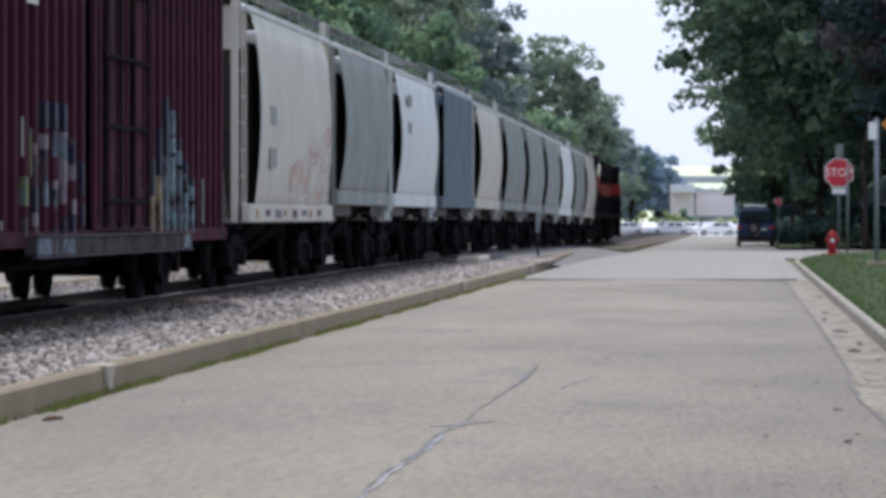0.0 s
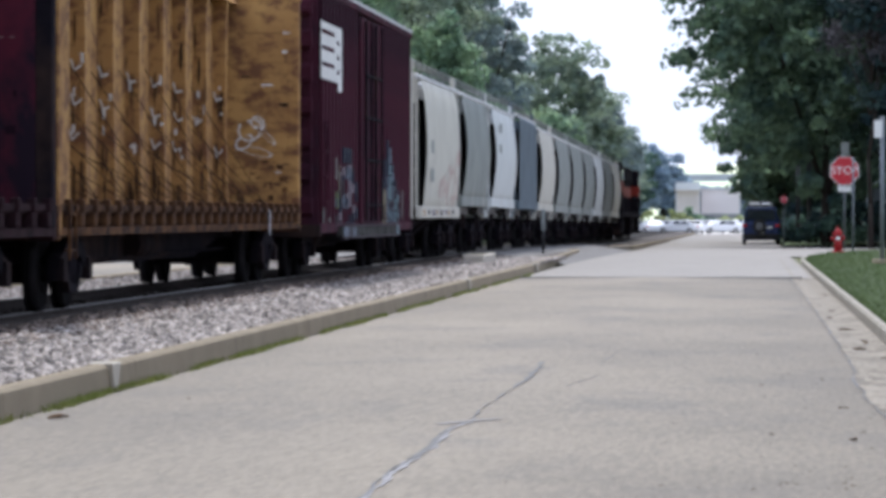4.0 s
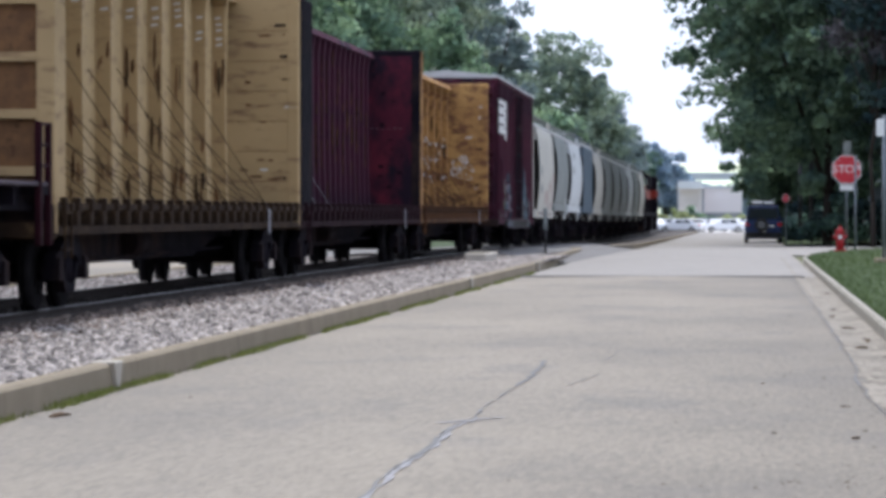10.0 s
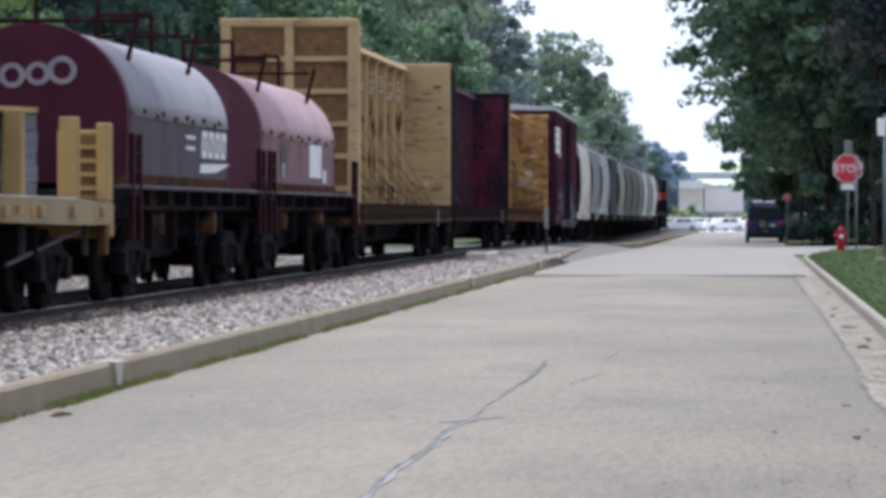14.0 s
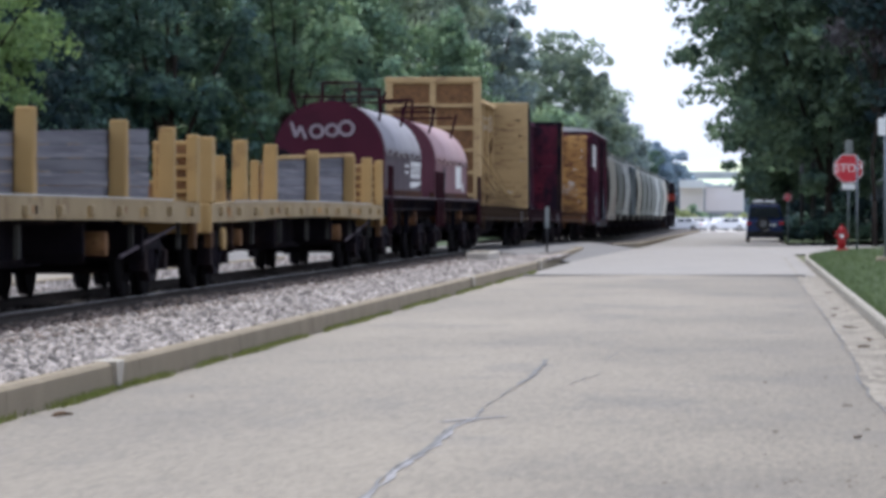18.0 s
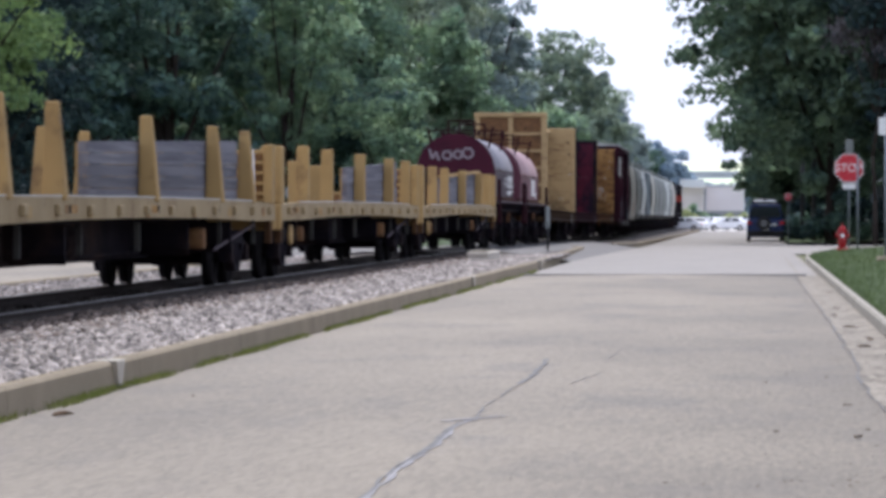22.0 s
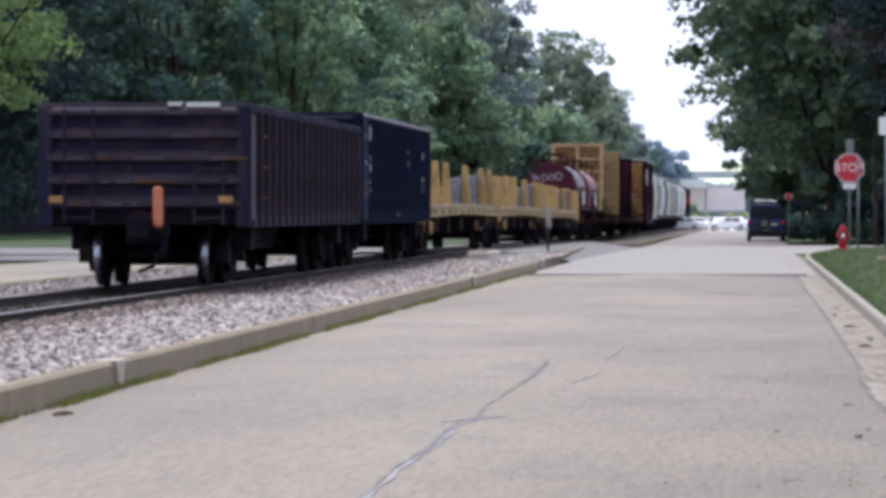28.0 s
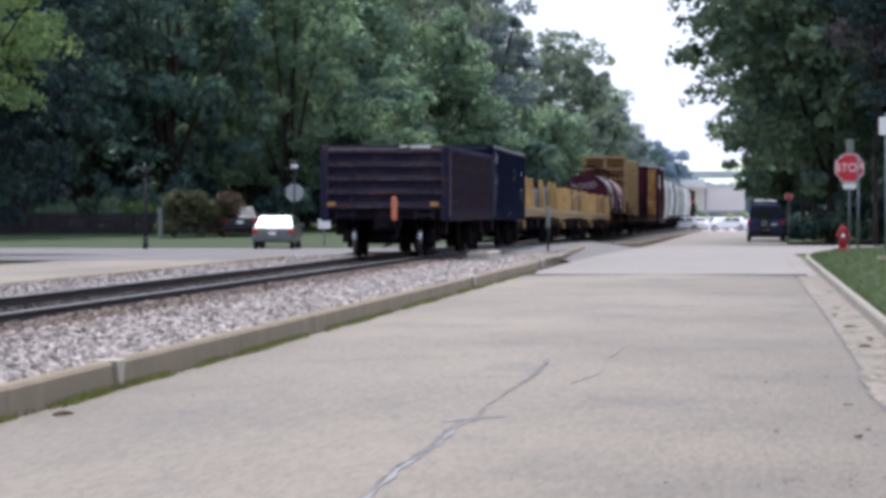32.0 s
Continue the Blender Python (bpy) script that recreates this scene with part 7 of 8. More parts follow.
    for i in range(12):
        x, y = 2.9 + (i % 6) * 1.1 + rnd.uniform(-0.3, 0.3), 238 + (i // 6) * 14 + rnd.uniform(0, 4)
        bush("shrub", "green roadside shrub under street trees", rnd.uniform(0.9, 1.3), rnd.uniform(0.9, 1.4), 180 + i, rnd.choice((M_LEAF_DARK, M_LEAF_SHADED)), (x, y, land(x, y)), clumps=20, leaves=70, size=0.13)
    # bright branches of a nearer tree reaching in from the side street
    grow("bright yellow-green young maple by the side street", -23.7, 122, 11.4, 3.3, 3.2, 31, M_LEAF_BRIGHT, clumps=130, leaves=110, size=0.1, trunk_r=0.18, spread=0.62)
    # undergrowth behind the fence and along the edge of the wood
    for i in range(30):
        x, y = -60 + i * 1.4 + rnd.uniform(-0.5, 0.5), rnd.uniform(208, 216)
        bush("shrub", "dark shrub under the trees", rnd.uniform(1.4, 2.2), rnd.uniform(1.0, 1.6), 60 + i, rnd.choice((M_LEAF_DARK, M_LEAF_SHADED, M_LEAF_DARK)), (x, y, land(x, y)), clumps=22, leaves=80, size=0.15)
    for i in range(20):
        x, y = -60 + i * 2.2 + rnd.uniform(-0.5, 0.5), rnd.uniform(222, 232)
        bush("shrub", "tall dark shrub deep in the wood", rnd.uniform(2.6, 3.2), rnd.uniform(2.2, 2.8), 220 + i, rnd.choice((M_LEAF_SHADED, M_LEAF_DARK)), (x, y, land(x, y)), clumps=44, leaves=80, size=0.18)
    for i in range(16):
        y = 232 + i * 13
        x = -15.2 + rnd.uniform(-0.6, 0.3)
        bush("shrub", "green shrub along the track", rnd.uniform(1.1, 1.7), rnd.uniform(0.9, 1.6), 120 + i, rnd.choice((M_LEAF_DARK, M_LEAF_MID, M_LEAF_GREY)), (x, y, land(x, y)), clumps=18, leaves=70, size=0.15)
    for i in range(22):
        x, y = 3.9 + (i % 11) * 1.3 + rnd.uniform(-0.3, 0.3), 219 + (i // 11) * 9 + rnd.uniform(0, 4)
        bush("shrub", "dark garden shrub under street trees", rnd.uniform(0.9, 1.5), rnd.uniform(0.7, 1.4), 150 + i, rnd.choice((M_LEAF_DARK, M_LEAF_SHADED, M_LEAF_SHADED)), (x, y, land(x, y)), clumps=18, leaves=70, size=0.13)
    # wood behind, closing the view
    rng = np.random.default_rng(5)
    n = 42000
    side = rng.uniform(0, 1, n) < 0.72
    x = np.where(side, rng.uniform(-100, -26, n), rng.uniform(10, 50, n))
    y = np.where(side, np.interp(x, (-100, -26), (285, 350)), 270) + rng.normal(0, 5, n)
    top = 17 + 3 * np.sin(x * 0.31) + 2 * np.sin(x * 0.83 + 1)
    z = top * rng.uniform(0, 1, n) ** 0.8
    u = rng.normal(0, 1, (n, 3))
    u /= np.linalg.norm(u, axis=1)[:, None]
    v = np.cross(u, rng.normal(0, 1, (n, 3)))
    v /= np.linalg.norm(v, axis=1)[:, None]
    s = rng.uniform(0.5, 0.95, n)[:, None]
    p = np.stack((x, y, z), -1)
    me = raw_mesh("woodland", np.stack((p - u * s, p + v * s * 0.6, p + u * s, p - v * s * 0.6), 1).reshape(-1, 3), np.arange(4 * n).reshape(-1, 4), M_LEAF_SHADED)
    tagged(new("woodland", me), "dense dark wood behind the gardens", "woodland", kind="stuff")


build_trees()


# ---------------------------------------------------------------- street things
def post_sign(name, label, at, plate, z, mat, w, h, post_h, post_r=0.03, post_mat=None, face=-1):
    root = thing(name, label, "sign", at=at)
    part("post", tube(B(), (0, 0, -0.2), (0, 0, post_h), post_r, 8), post_mat or M_POST, root)
    if plate == "octagon":
        pr = [(w / 2 / math.cos(math.pi / 8) * math.cos(math.pi / 8 + k * math.pi / 4), z + w / 2 / math.cos(math.pi / 8) * math.sin(math.pi / 8 + k * math.pi / 4)) for k in range(8)]
        y = face * (post_r + 0.02)
        if mat is M_STOP:
            part("border", prism(B(), [(x * 1.0, q) for x, q in pr], y - 0.004, y + 0.004), M_SIGNWHITE, root, "white border")
            part("plate", prism(B(), [(x * 0.94, (q - z) * 0.94 + z) for x, q in pr], y - 0.009, y - 0.0045), mat, root, "red octagonal plate")
            words("STOP", w * 0.40, M_SIGNWHITE, root, Matrix.Translation((0, y - 0.012, z)) @ Euler((math.pi / 2, 0, 0)).to_matrix().to_4x4(), "white letters", 0.002)
        else:
            part("plate", prism(B(), pr, y - 0.004, y + 0.004), mat, root)
    elif plate:
        y = face * (post_r + 0.02)
        part("plate", boxes((-w / 2, w / 2, y - 0.005, y + 0.005, z - h / 2, z + h / 2)), mat, root, bevel=0.002)
    return root


def hydrant(at):
    root = thing("fire_hydrant", "red cast-iron fire hydrant on the lawn corner", "hydrant", at=at)
    part("base_flange", tube(B(), (0, 0, -0.03), (0, 0, 0.07), 0.19, 16), M_HYDRANT, root)
    part("barrel", tube(B(), (0, 0, 0.07), (0, 0, 0.58), 0.125, 16, 0.12), M_HYDRANT, root)
    part("collar", tube(B(), (0, 0, 0.56), (0, 0, 0.62), 0.17, 16), M_HYDRANT, root)
    bm = tube(B(), (0, 0, 0.62), (0, 0, 0.74), 0.14, 16, 0.08)
    part("bonnet", bm, M_HYDRANT, root)
    part("operating_nut", tube(B(), (0, 0, 0.74), (0, 0, 0.83), 0.035, 5), M_HYDRANT, root)
    for d in ((-1, 0), (1, 0), (0, -1)):
        part("outlet_cap", tube(B(), (d[0] * 0.1, d[1] * 0.1, 0.46), (d[0] * 0.22, d[1] * 0.22, 0.46), 0.065, 10), M_SIGNWHITE if d == (0, -1) else M_HYDRANT, root, "pale cap" if d == (0, -1) else "")


def vehicle(name, label, category, at, rz, paint, suv=False, group="parked cars", sky_mirror_rear_glass=None):
    """A car along y, its nose to +y: body, glass, wheels, lamps and bumpers as parts."""
    root = thing(name, label, category, group, at, rz)
    if suv:
        w, l, belt, roof = 1.0, 4.7, 1.18, 1.98
        low = [(-2.3, 0.24), (-2.35, 0.62), (-2.3, 1.10), (-2.2, belt), (0.95, belt), (2.15, 1.08), (2.33, 0.75), (2.33, 0.24)]
        cab = [(-2.2, belt), (-2.02, roof - 0.06), (-1.9, roof), (0.15, roof), (0.3, roof - 0.04), (1.0, belt)]
    else:
        w, l, belt, roof = 0.88, 4.6, 0.92, 1.42
        low = [(-2.25, 0.28), (-2.3, 0.55), (-2.26, 0.88), (-1.5, belt + 0.02), (0.95, belt), (2.1, 0.80), (2.3, 0.6), (2.3, 0.28)]
        cab = [(-1.75, belt), (-1.0, roof - 0.03), (-0.85, roof), (0.1, roof), (0.25, roof - 0.03), (1.05, belt)]
    part("body", side_prism(B(), low, -w, w), paint, root, bevel=0.06)
    bm = B()
    a, b = [], []
    for y, z in cab:
        t = (z - belt) / (roof - belt)
        a.append(bm.verts.new((-(w - 0.05 - 0.16 * t), y, z)))
        b.append(bm.verts.new((w - 0.05 - 0.16 * t, y, z)))
    k = len(cab)
    for i in range(k - 1):
        bm.faces.new((a[i], b[i], b[i + 1], a[i + 1]))
    bm.faces.new(a)
    bm.faces.new(b[::-1])
    part("cabin", bm, paint, root, bevel=0.03)
    # glass, a little proud of the cabin

    def pane(pts, nm, mat=M_GLASS):
        bm = B()
        vs = [bm.verts.new(p) for p in pts]
        bm.faces.new(vs)
        ext = bmesh.ops.extrude_face_region(bm, geom=list(bm.faces))
        n = (Vector(pts[1]) - Vector(pts[0])).cross(Vector(pts[2]) - Vector(pts[0])).normalized()
        for v in ext["geom"]:
            if isinstance(v, bmesh.types.BMVert):
                v.co += n * 0.012
        part(nm, bm, mat, root, "dark tinted window" if mat is M_GLASS else "window bright with sky")

    (yb, zb), (yt, zt) = cab[0], cab[1]

    def on(t, s, inset):
        z = belt + (roof - belt) * t
        return s * (w - 0.05 - 0.16 * t - inset)
    dy, dz = yt - yb, zt - zb
    pane([(on(0.12, -1, 0.08), yb + dy * 0.12, zb + dz * 0.12), (on(0.12, 1, 0.08), yb + dy * 0.12, zb + dz * 0.12), (on(0.9, 1, 0.08), yb + dy * 0.9, zb + dz * 0.9), (on(0.9, -1, 0.08), yb + dy * 0.9, zb + dz * 0.9)], "rear_window", sky_mirror_rear_glass or M_GLASS)
    (yf, zf), (yg, zg) = cab[-1], cab[-2]
    dy, dz = yg - yf, zg - zf
    pane([(on(0.12, 1, 0.08), yf + dy * 0.12, zf + dz * 0.12), (on(0.12, -1, 0.08), yf + dy * 0.12, zf + dz * 0.12), (on(0.9, -1, 0.08), yf + dy * 0.9, zf + dz * 0.9), (on(0.9, 1, 0.08), yf + dy * 0.9, zf + dz * 0.9)], "windscreen")
    y_mid = [cab[0][0] + 0.45, -0.45, 0.5] if not suv else [-1.95, -0.9, 0.35]
    for s in (-1, 1):
        for ya, yb2 in zip(y_mid, y_mid[1:]):
            q = [(on(0.1, s, -0.002), ya, belt + 0.05), (on(0.1, s, -0.002), yb2 - 0.06, belt + 0.05), (on(0.85, s, -0.002), yb2 - 0.06 - (0.25 if yb2 > 0 else 0), roof - 0.1), (on(0.85, s, -0.002), ya + 0.1, roof - 0.1)]
            pane(q if s > 0 else q[::-1], "side_window")
        part("mirror", boxes((min(s * w, s * (w + 0.2)), max(s * w, s * (w + 0.2)), 0.72, 0.82, belt, belt + 0.14)), paint, root, bevel=0.02)
        zl = belt - 0.12
        part("tail_light", boxes((min(s * (w - 0.24), s * (w + 0.004)), max(s * (w - 0.24), s * (w + 0.004)), -l / 2 - 0.03, -l / 2 + 0.2, zl - 0.14, zl + 0.02)), M_TAIL, root, bevel=0.01)
        part("headlight", boxes((min(s * (w - 0.35), s * (w - 0.04)), max(s * (w - 0.35), s * (w - 0.04)), l / 2 - 0.16, l / 2 - 0.02, 0.6, 0.74)), M_CHROME, root, bevel=0.01)
        for y in (-1.38, 1.4):
            r = 0.36 if suv else 0.31
            wh = part("wheel", tube(B(), (s * (w - 0.2), y, r), (s * (w + 0.005), y, r), r, 20), M_TYRE, root)
            part("rim", tube(B(), (s * (w + 0.004), y, r), (s * (w + 0.014), y, r), r * 0.62, 14), M_CHROME, wh)
    part("rear_bumper", boxes((-w + 0.02, w - 0.02, -l / 2 - 0.07, -l / 2 + 0.1, 0.32, 0.58)), M_TYRE if suv else paint, root, bevel=0.03)
    part("number_plate", boxes((-0.16, 0.16, -l / 2 - 0.085, -l / 2 - 0.07, 0.60, 0.74)), M_SIGNWHITE, root, "plain pale plate")
    if suv:
        for s in (-1, 1):
            part("roof_rail", tube(B(), (s * 0.6, -1.8, roof + 0.03), (s * 0.6, 0.1, roof + 0.03), 0.035, 6), M_IRON, root)
        part("rear_badge", boxes((0.1, 0.62, -l / 2 - 0.012, -l / 2 + 0.02, 0.86, 0.96)), M_CHROME, root)
    return root


def house(name, label, at, w, d, h, wall, roof_h, windows=2, rz=0):
    root = thing(name, label, "house", "houses", at, rz)
    part("wall", boxes((-w / 2, w / 2, -d / 2, d / 2, -0.5, h)), wall, root)
    bm = B()
    prism(bm, [(-w / 2 - 0.4, h), (w / 2 + 0.4, h), (0, h + roof_h)], -d / 2 - 0.3, d / 2 + 0.3)
    part("roof", bm, M_GREYWALL, root)
    for i in range(windows):
        x = -w / 2 + w * (i + 0.5) / windows
        win = part("window", boxes((x - 0.5, x + 0.5, -d / 2 - 0.03, -d / 2 + 0.02, 1.0, 2.2)), M_SIGNWHITE, root)
        part("pane", boxes((x - 0.42, x + 0.42, -d / 2 - 0.045, -d / 2 - 0.031, 1.08, 2.12)), M_WINDOW, win)
    return root


def build_street_things():
    g = land(3, 134)
    sg = post_sign("stop_sign", "red octagonal stop sign on a steel post by the lawn", (3.18, 135.4, g), "octagon", 2.63, M_STOP, 0.93, 0, 3.2)
    part("supplementary_plate", boxes((-0.22, 0.22, -0.06, -0.05, 1.95, 2.13)), M_SIGNWHITE, sg, "small white plate below")
    part("street_name_plate", boxes((-0.12, 0.14, -0.05, -0.04, 3.12, 3.56)), M_SIGNBACK, sg, "pale plate above", bevel=0.004)
    post_sign("sign_post", "thin dark steel post beside the stop sign", (3.42, 133.6, g), None, 0, M_BLACKPOST, 0, 0, 3.05, 0.035)
    hydrant((2.86, 130.5, g))
    pr = post_sign("street_pole", "blue-grey steel pole with a small white plate", (3.29, 101.2, land(3.1, 101)), None, 0, M_SIGNWHITE, 0, 0, 3.6, 0.055)
    part("number_panel", boxes((-0.2, 0.0, -0.085, -0.07, 3.08, 3.5)), M_SIGNWHITE, pr, "small white panel", bevel=0.004)
    part("footing", tube(B(), (0, 0, -0.1), (0, 0, 0.13), 0.24, 14), M_KERB, pr, "concrete footing")
    post_sign("stop_sign", "distant red stop sign under the trees", (1.96, 219, land(2.1, 219)), "octagon", 2.4, M_STOP, 0.4, 0, 2.65)
    ws = thing("warning_sign", "yellow diamond warning sign beside the lawn", "sign", at=(3.87, 103, land(3.87, 103)))
    part("post", tube(B(), (0, 0, -0.2), (0, 0, 4.0), 0.03, 8), M_POST, ws)
    part("plate", prism(B(), [(0, 3.06), (0.42, 3.48), (0, 3.9), (-0.42, 3.48)], -0.045, -0.035), M_AMBER, ws, "yellow diamond plate")
    # dark utility poles under the trees
    for x, y, h in ((3.5, 232, 8.5), (2.95, 238, 5.0)):
        up = thing("utility_pole", "dark timber pole under the trees", "pole", at=(x, y, land(x, y)))
        part("shaft", tube(B(), (0, 0, -0.3), (0, 0, h), 0.14, 10, 0.11), M_BLACKPOST, up)
        part("cap", tube(B(), (0, 0, h), (0, 0, h + 0.05), 0.13, 10), M_IRON, up)
    # median marker and concrete block
    mk = thing("marker_post", "dark flexible marker post with a pale top on the median", "marker", at=(-6.38, 130, gz(130) + 0.17))
    part("post", tube(B(), (0, 0, -0.1), (0, 0, 0.95), 0.035, 8), M_BLACKPOST, mk)
    part("reflective_panel", boxes((-0.06, 0.06, -0.03, 0.03, 0.75, 1.42)), M_PLATEBACK, mk, "pale panel", bevel=0.01)
    bl = thing("concrete_block", "pale low concrete block beside the track", "block", at=(-6.85, 105.5, 0.12))
    part("block", boxes((-0.26, 0.3, -2.2, 2.6, -0.05, 0.27)), M_KERB_PALE, bl, bevel=0.03)
    part("lid", boxes((-0.2, 0.24, -1.2, 0.4, 0.27, 0.30)), M_GUTTER, bl, bevel=0.01)
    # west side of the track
    vehicle("sedan", "silver-white sedan stopped on the side street", "car", (-20.35, 177, gz(177)), 1.5, M_CARSILVER, sky_mirror_rear_glass=M_MIRRORGLASS)
    vehicle("dark_sedan", "dark sedan parked on a garden drive", "car", (-24.95, 200, land(-24.95, 200)), 10, M_CARBLACK)
    vehicle("off_road_car", "dark blue off-road car with a pale roof load, seen from behind", "car", (0.84, 243, gz(243)), 0, M_CARBLUE, suv=True)
    ob = [o for o in scene.objects if o.name == "off_road_car"][0]
    ob.scale = (1.08, 1.06, 1.12)
    for x, y, w, h, m in ((-0.36, -0.9, 0.3, 0.16, M_SIGNWHITE), (0.3, -0.7, 0.3, 0.13, M_CARWHITE), (0.0, -0.2, 0.55, 0.24, M_IRON), (-0.1, -1.2, 0.5, 0.07, M_GREYHOP)):
        part("roof_bundle", boxes((x - w, x + w, y - 0.35, y + 0.4, 2.05, 2.05 + h)), m, ob, "bundle tied to the roof", bevel=0.05)
    part("roof_rack", boxes((-0.78, 0.78, -1.9, -1.82, 2.0, 2.06), (-0.78, 0.78, 0.1, 0.18, 2.0, 2.06), (-0.78, -0.7, -1.9, 0.18, 2.0, 2.12), (0.7, 0.78, -1.9, 0.18, 2.0, 2.12)), M_IRON, ob, "black roof rack")
    sp = part("spare_wheel", tube(B(), (-0.1, -2.62, 0.98), (-0.1, -2.4, 0.98), 0.37, 20), M_TYRE, ob)
    part("wheel_cover", tube(B(), (-0.1, -2.64, 0.98), (-0.1, -2.618, 0.98), 0.2, 16), M_GLASS, sp)
    sb = post_sign("stop_sign", "bare back of a stop sign across the track", (-19.95, 180, gz(180)), "octagon", 2.43, M_PLATEBACK, 0.76, 0, 3.5, face=1, post_mat=M_BLACKPOST)
    part("lamp_head", boxes((-0.15, 0.15, -0.06, 0.06, 3.5, 3.68)), M_SIGNWHITE, sb, "pale round lamp head", bevel=0.05)
    part("lamp_cap", boxes((-0.2, 0.2, -0.1, 0.1, 3.68, 3.82)), M_BLACKPOST, sb, bevel=0.04)
    post_sign("small_sign", "small white lawn sign", (-19.35, 187, land(-19.35, 187)), "plate", 0.95, M_SIGNWHITE, 0.56, 0.44, 1.2)
    bp = thing("lamp_post", "slim black lamp post on the lawn edge", "lamp post", at=(-26.0, 176.5, gz(176.5)))
    part("base", tube(B(), (0, 0, -0.1), (0, 0, 0.5), 0.14, 12, 0.1), M_BLACKPOST, bp)
    part("shaft", tube(B(), (0, 0, 0.5), (0, 0, 3.1), 0.075, 10, 0.06), M_BLACKPOST, bp)
    part("lantern", tube(B(), (0, 0, 3.1), (0, 0, 3.5), 0.09, 8, 0.14), M_BLACKPOST, bp)
    # garden fence of boards
    fence = thing("garden_fence", "low dark board fence in front of the wood", "fence", at=(0, 203, 0))
    z = land(-30, 203)
    board = finish("board", boxes((-0.07, 0.07, -0.012, 0.012, z + 0.03, z + 1.05)), M_FENCE, 0.006)
    for i in range(92):
        part("board", board, M_FENCE, fence, at=(-40.0 + i * 0.165, 0, 0))
    for i in range(9):
        part("post", boxes((-40 + i * 1.9 - 0.05, -40 + i * 1.9 + 0.05, 0.02, 0.12, z - 0.3, z + 1.12)), M_FENCE, fence)
    for zz in (0.25, 0.85):
        part("rail", boxes((-40.05, -24.8, 0.014, 0.05, z + zz, z + zz + 0.09)), M_FENCE, fence)
    rnd = random.Random(3)
    for x, y, rx, rz, mat, lab in ((-27.6, 197, 1.0, 1.15, M_LEAF_OLIVE, "pale olive garden bush by the fence"), (-26.4, 197.5, 0.95, 1.15, M_LEAF_OLIVE, "pale olive garden bush by the fence"), (-25.4, 198, 0.75, 1.2, M_LEAF_RUST, "dull rust-brown garden bush by the fence"),
                                   (-30.0, 205.5, 1.2, 0.85, M_LEAF_BRIGHT, "yellow-green shrub behind the fence"), (-31.8, 206, 1.1, 0.8, M_LEAF_MID, "green shrub behind the fence"), (-34.5, 206, 1.2, 0.9, M_LEAF_MID, "green shrub behind the fence")):
        bush("shrub", lab, rx, rz, rnd.randrange(999), mat, (x, y, land(x, y)), clumps=22, leaves=110, size=0.11)
    gp = thing("gate_post", "pale weathered gate post", "post", at=(-28.1, 195.5, land(-28.1, 195.5)))
    part("shaft", boxes((-0.09, 0.09, -0.09, 0.09, -0.2, 1.45)), M_SIGNBACK, gp, bevel=0.01)
    part("cap", boxes((-0.12, 0.12, -0.12, 0.12, 1.45, 1.5)), M_SIGNBACK, gp, bevel=0.01)
    sh = thing("garden_shed", "small pale steep-gabled shelter behind the garden fence", "shed", at=(-36.45, 205.4, land(-36, 205)))
    part("post", boxes((-0.12, 0.12, -0.1, 0.1, -0.2, 1.5)), M_FENCE, sh)
    part("box", boxes((-0.24, 0.24, -0.3, 0.3, 1.45, 1.78)), M_WALL, sh, "white box", bevel=0.02)
    part("gable", prism(B(), [(-0.3, 1.9), (0.38, 1.86), (0.12, 2.55), (-0.2, 2.62)], -0.3, 0.3), M_PLATEBACK, sh, "pale steep gable")
    part("roof", prism(B(), [(-0.36, 1.78), (0.46, 1.78), (0.42, 1.87), (-0.34, 1.91)], -0.34, 0.34), M_GREYWALL, sh)
    house("grey_house", "grey-blue sided house behind the corner garden", (10.6, 234, land(10.6, 234)), 7.5, 9, 2.9, M_GREYWALL, 2.0, 3)


build_street_things()


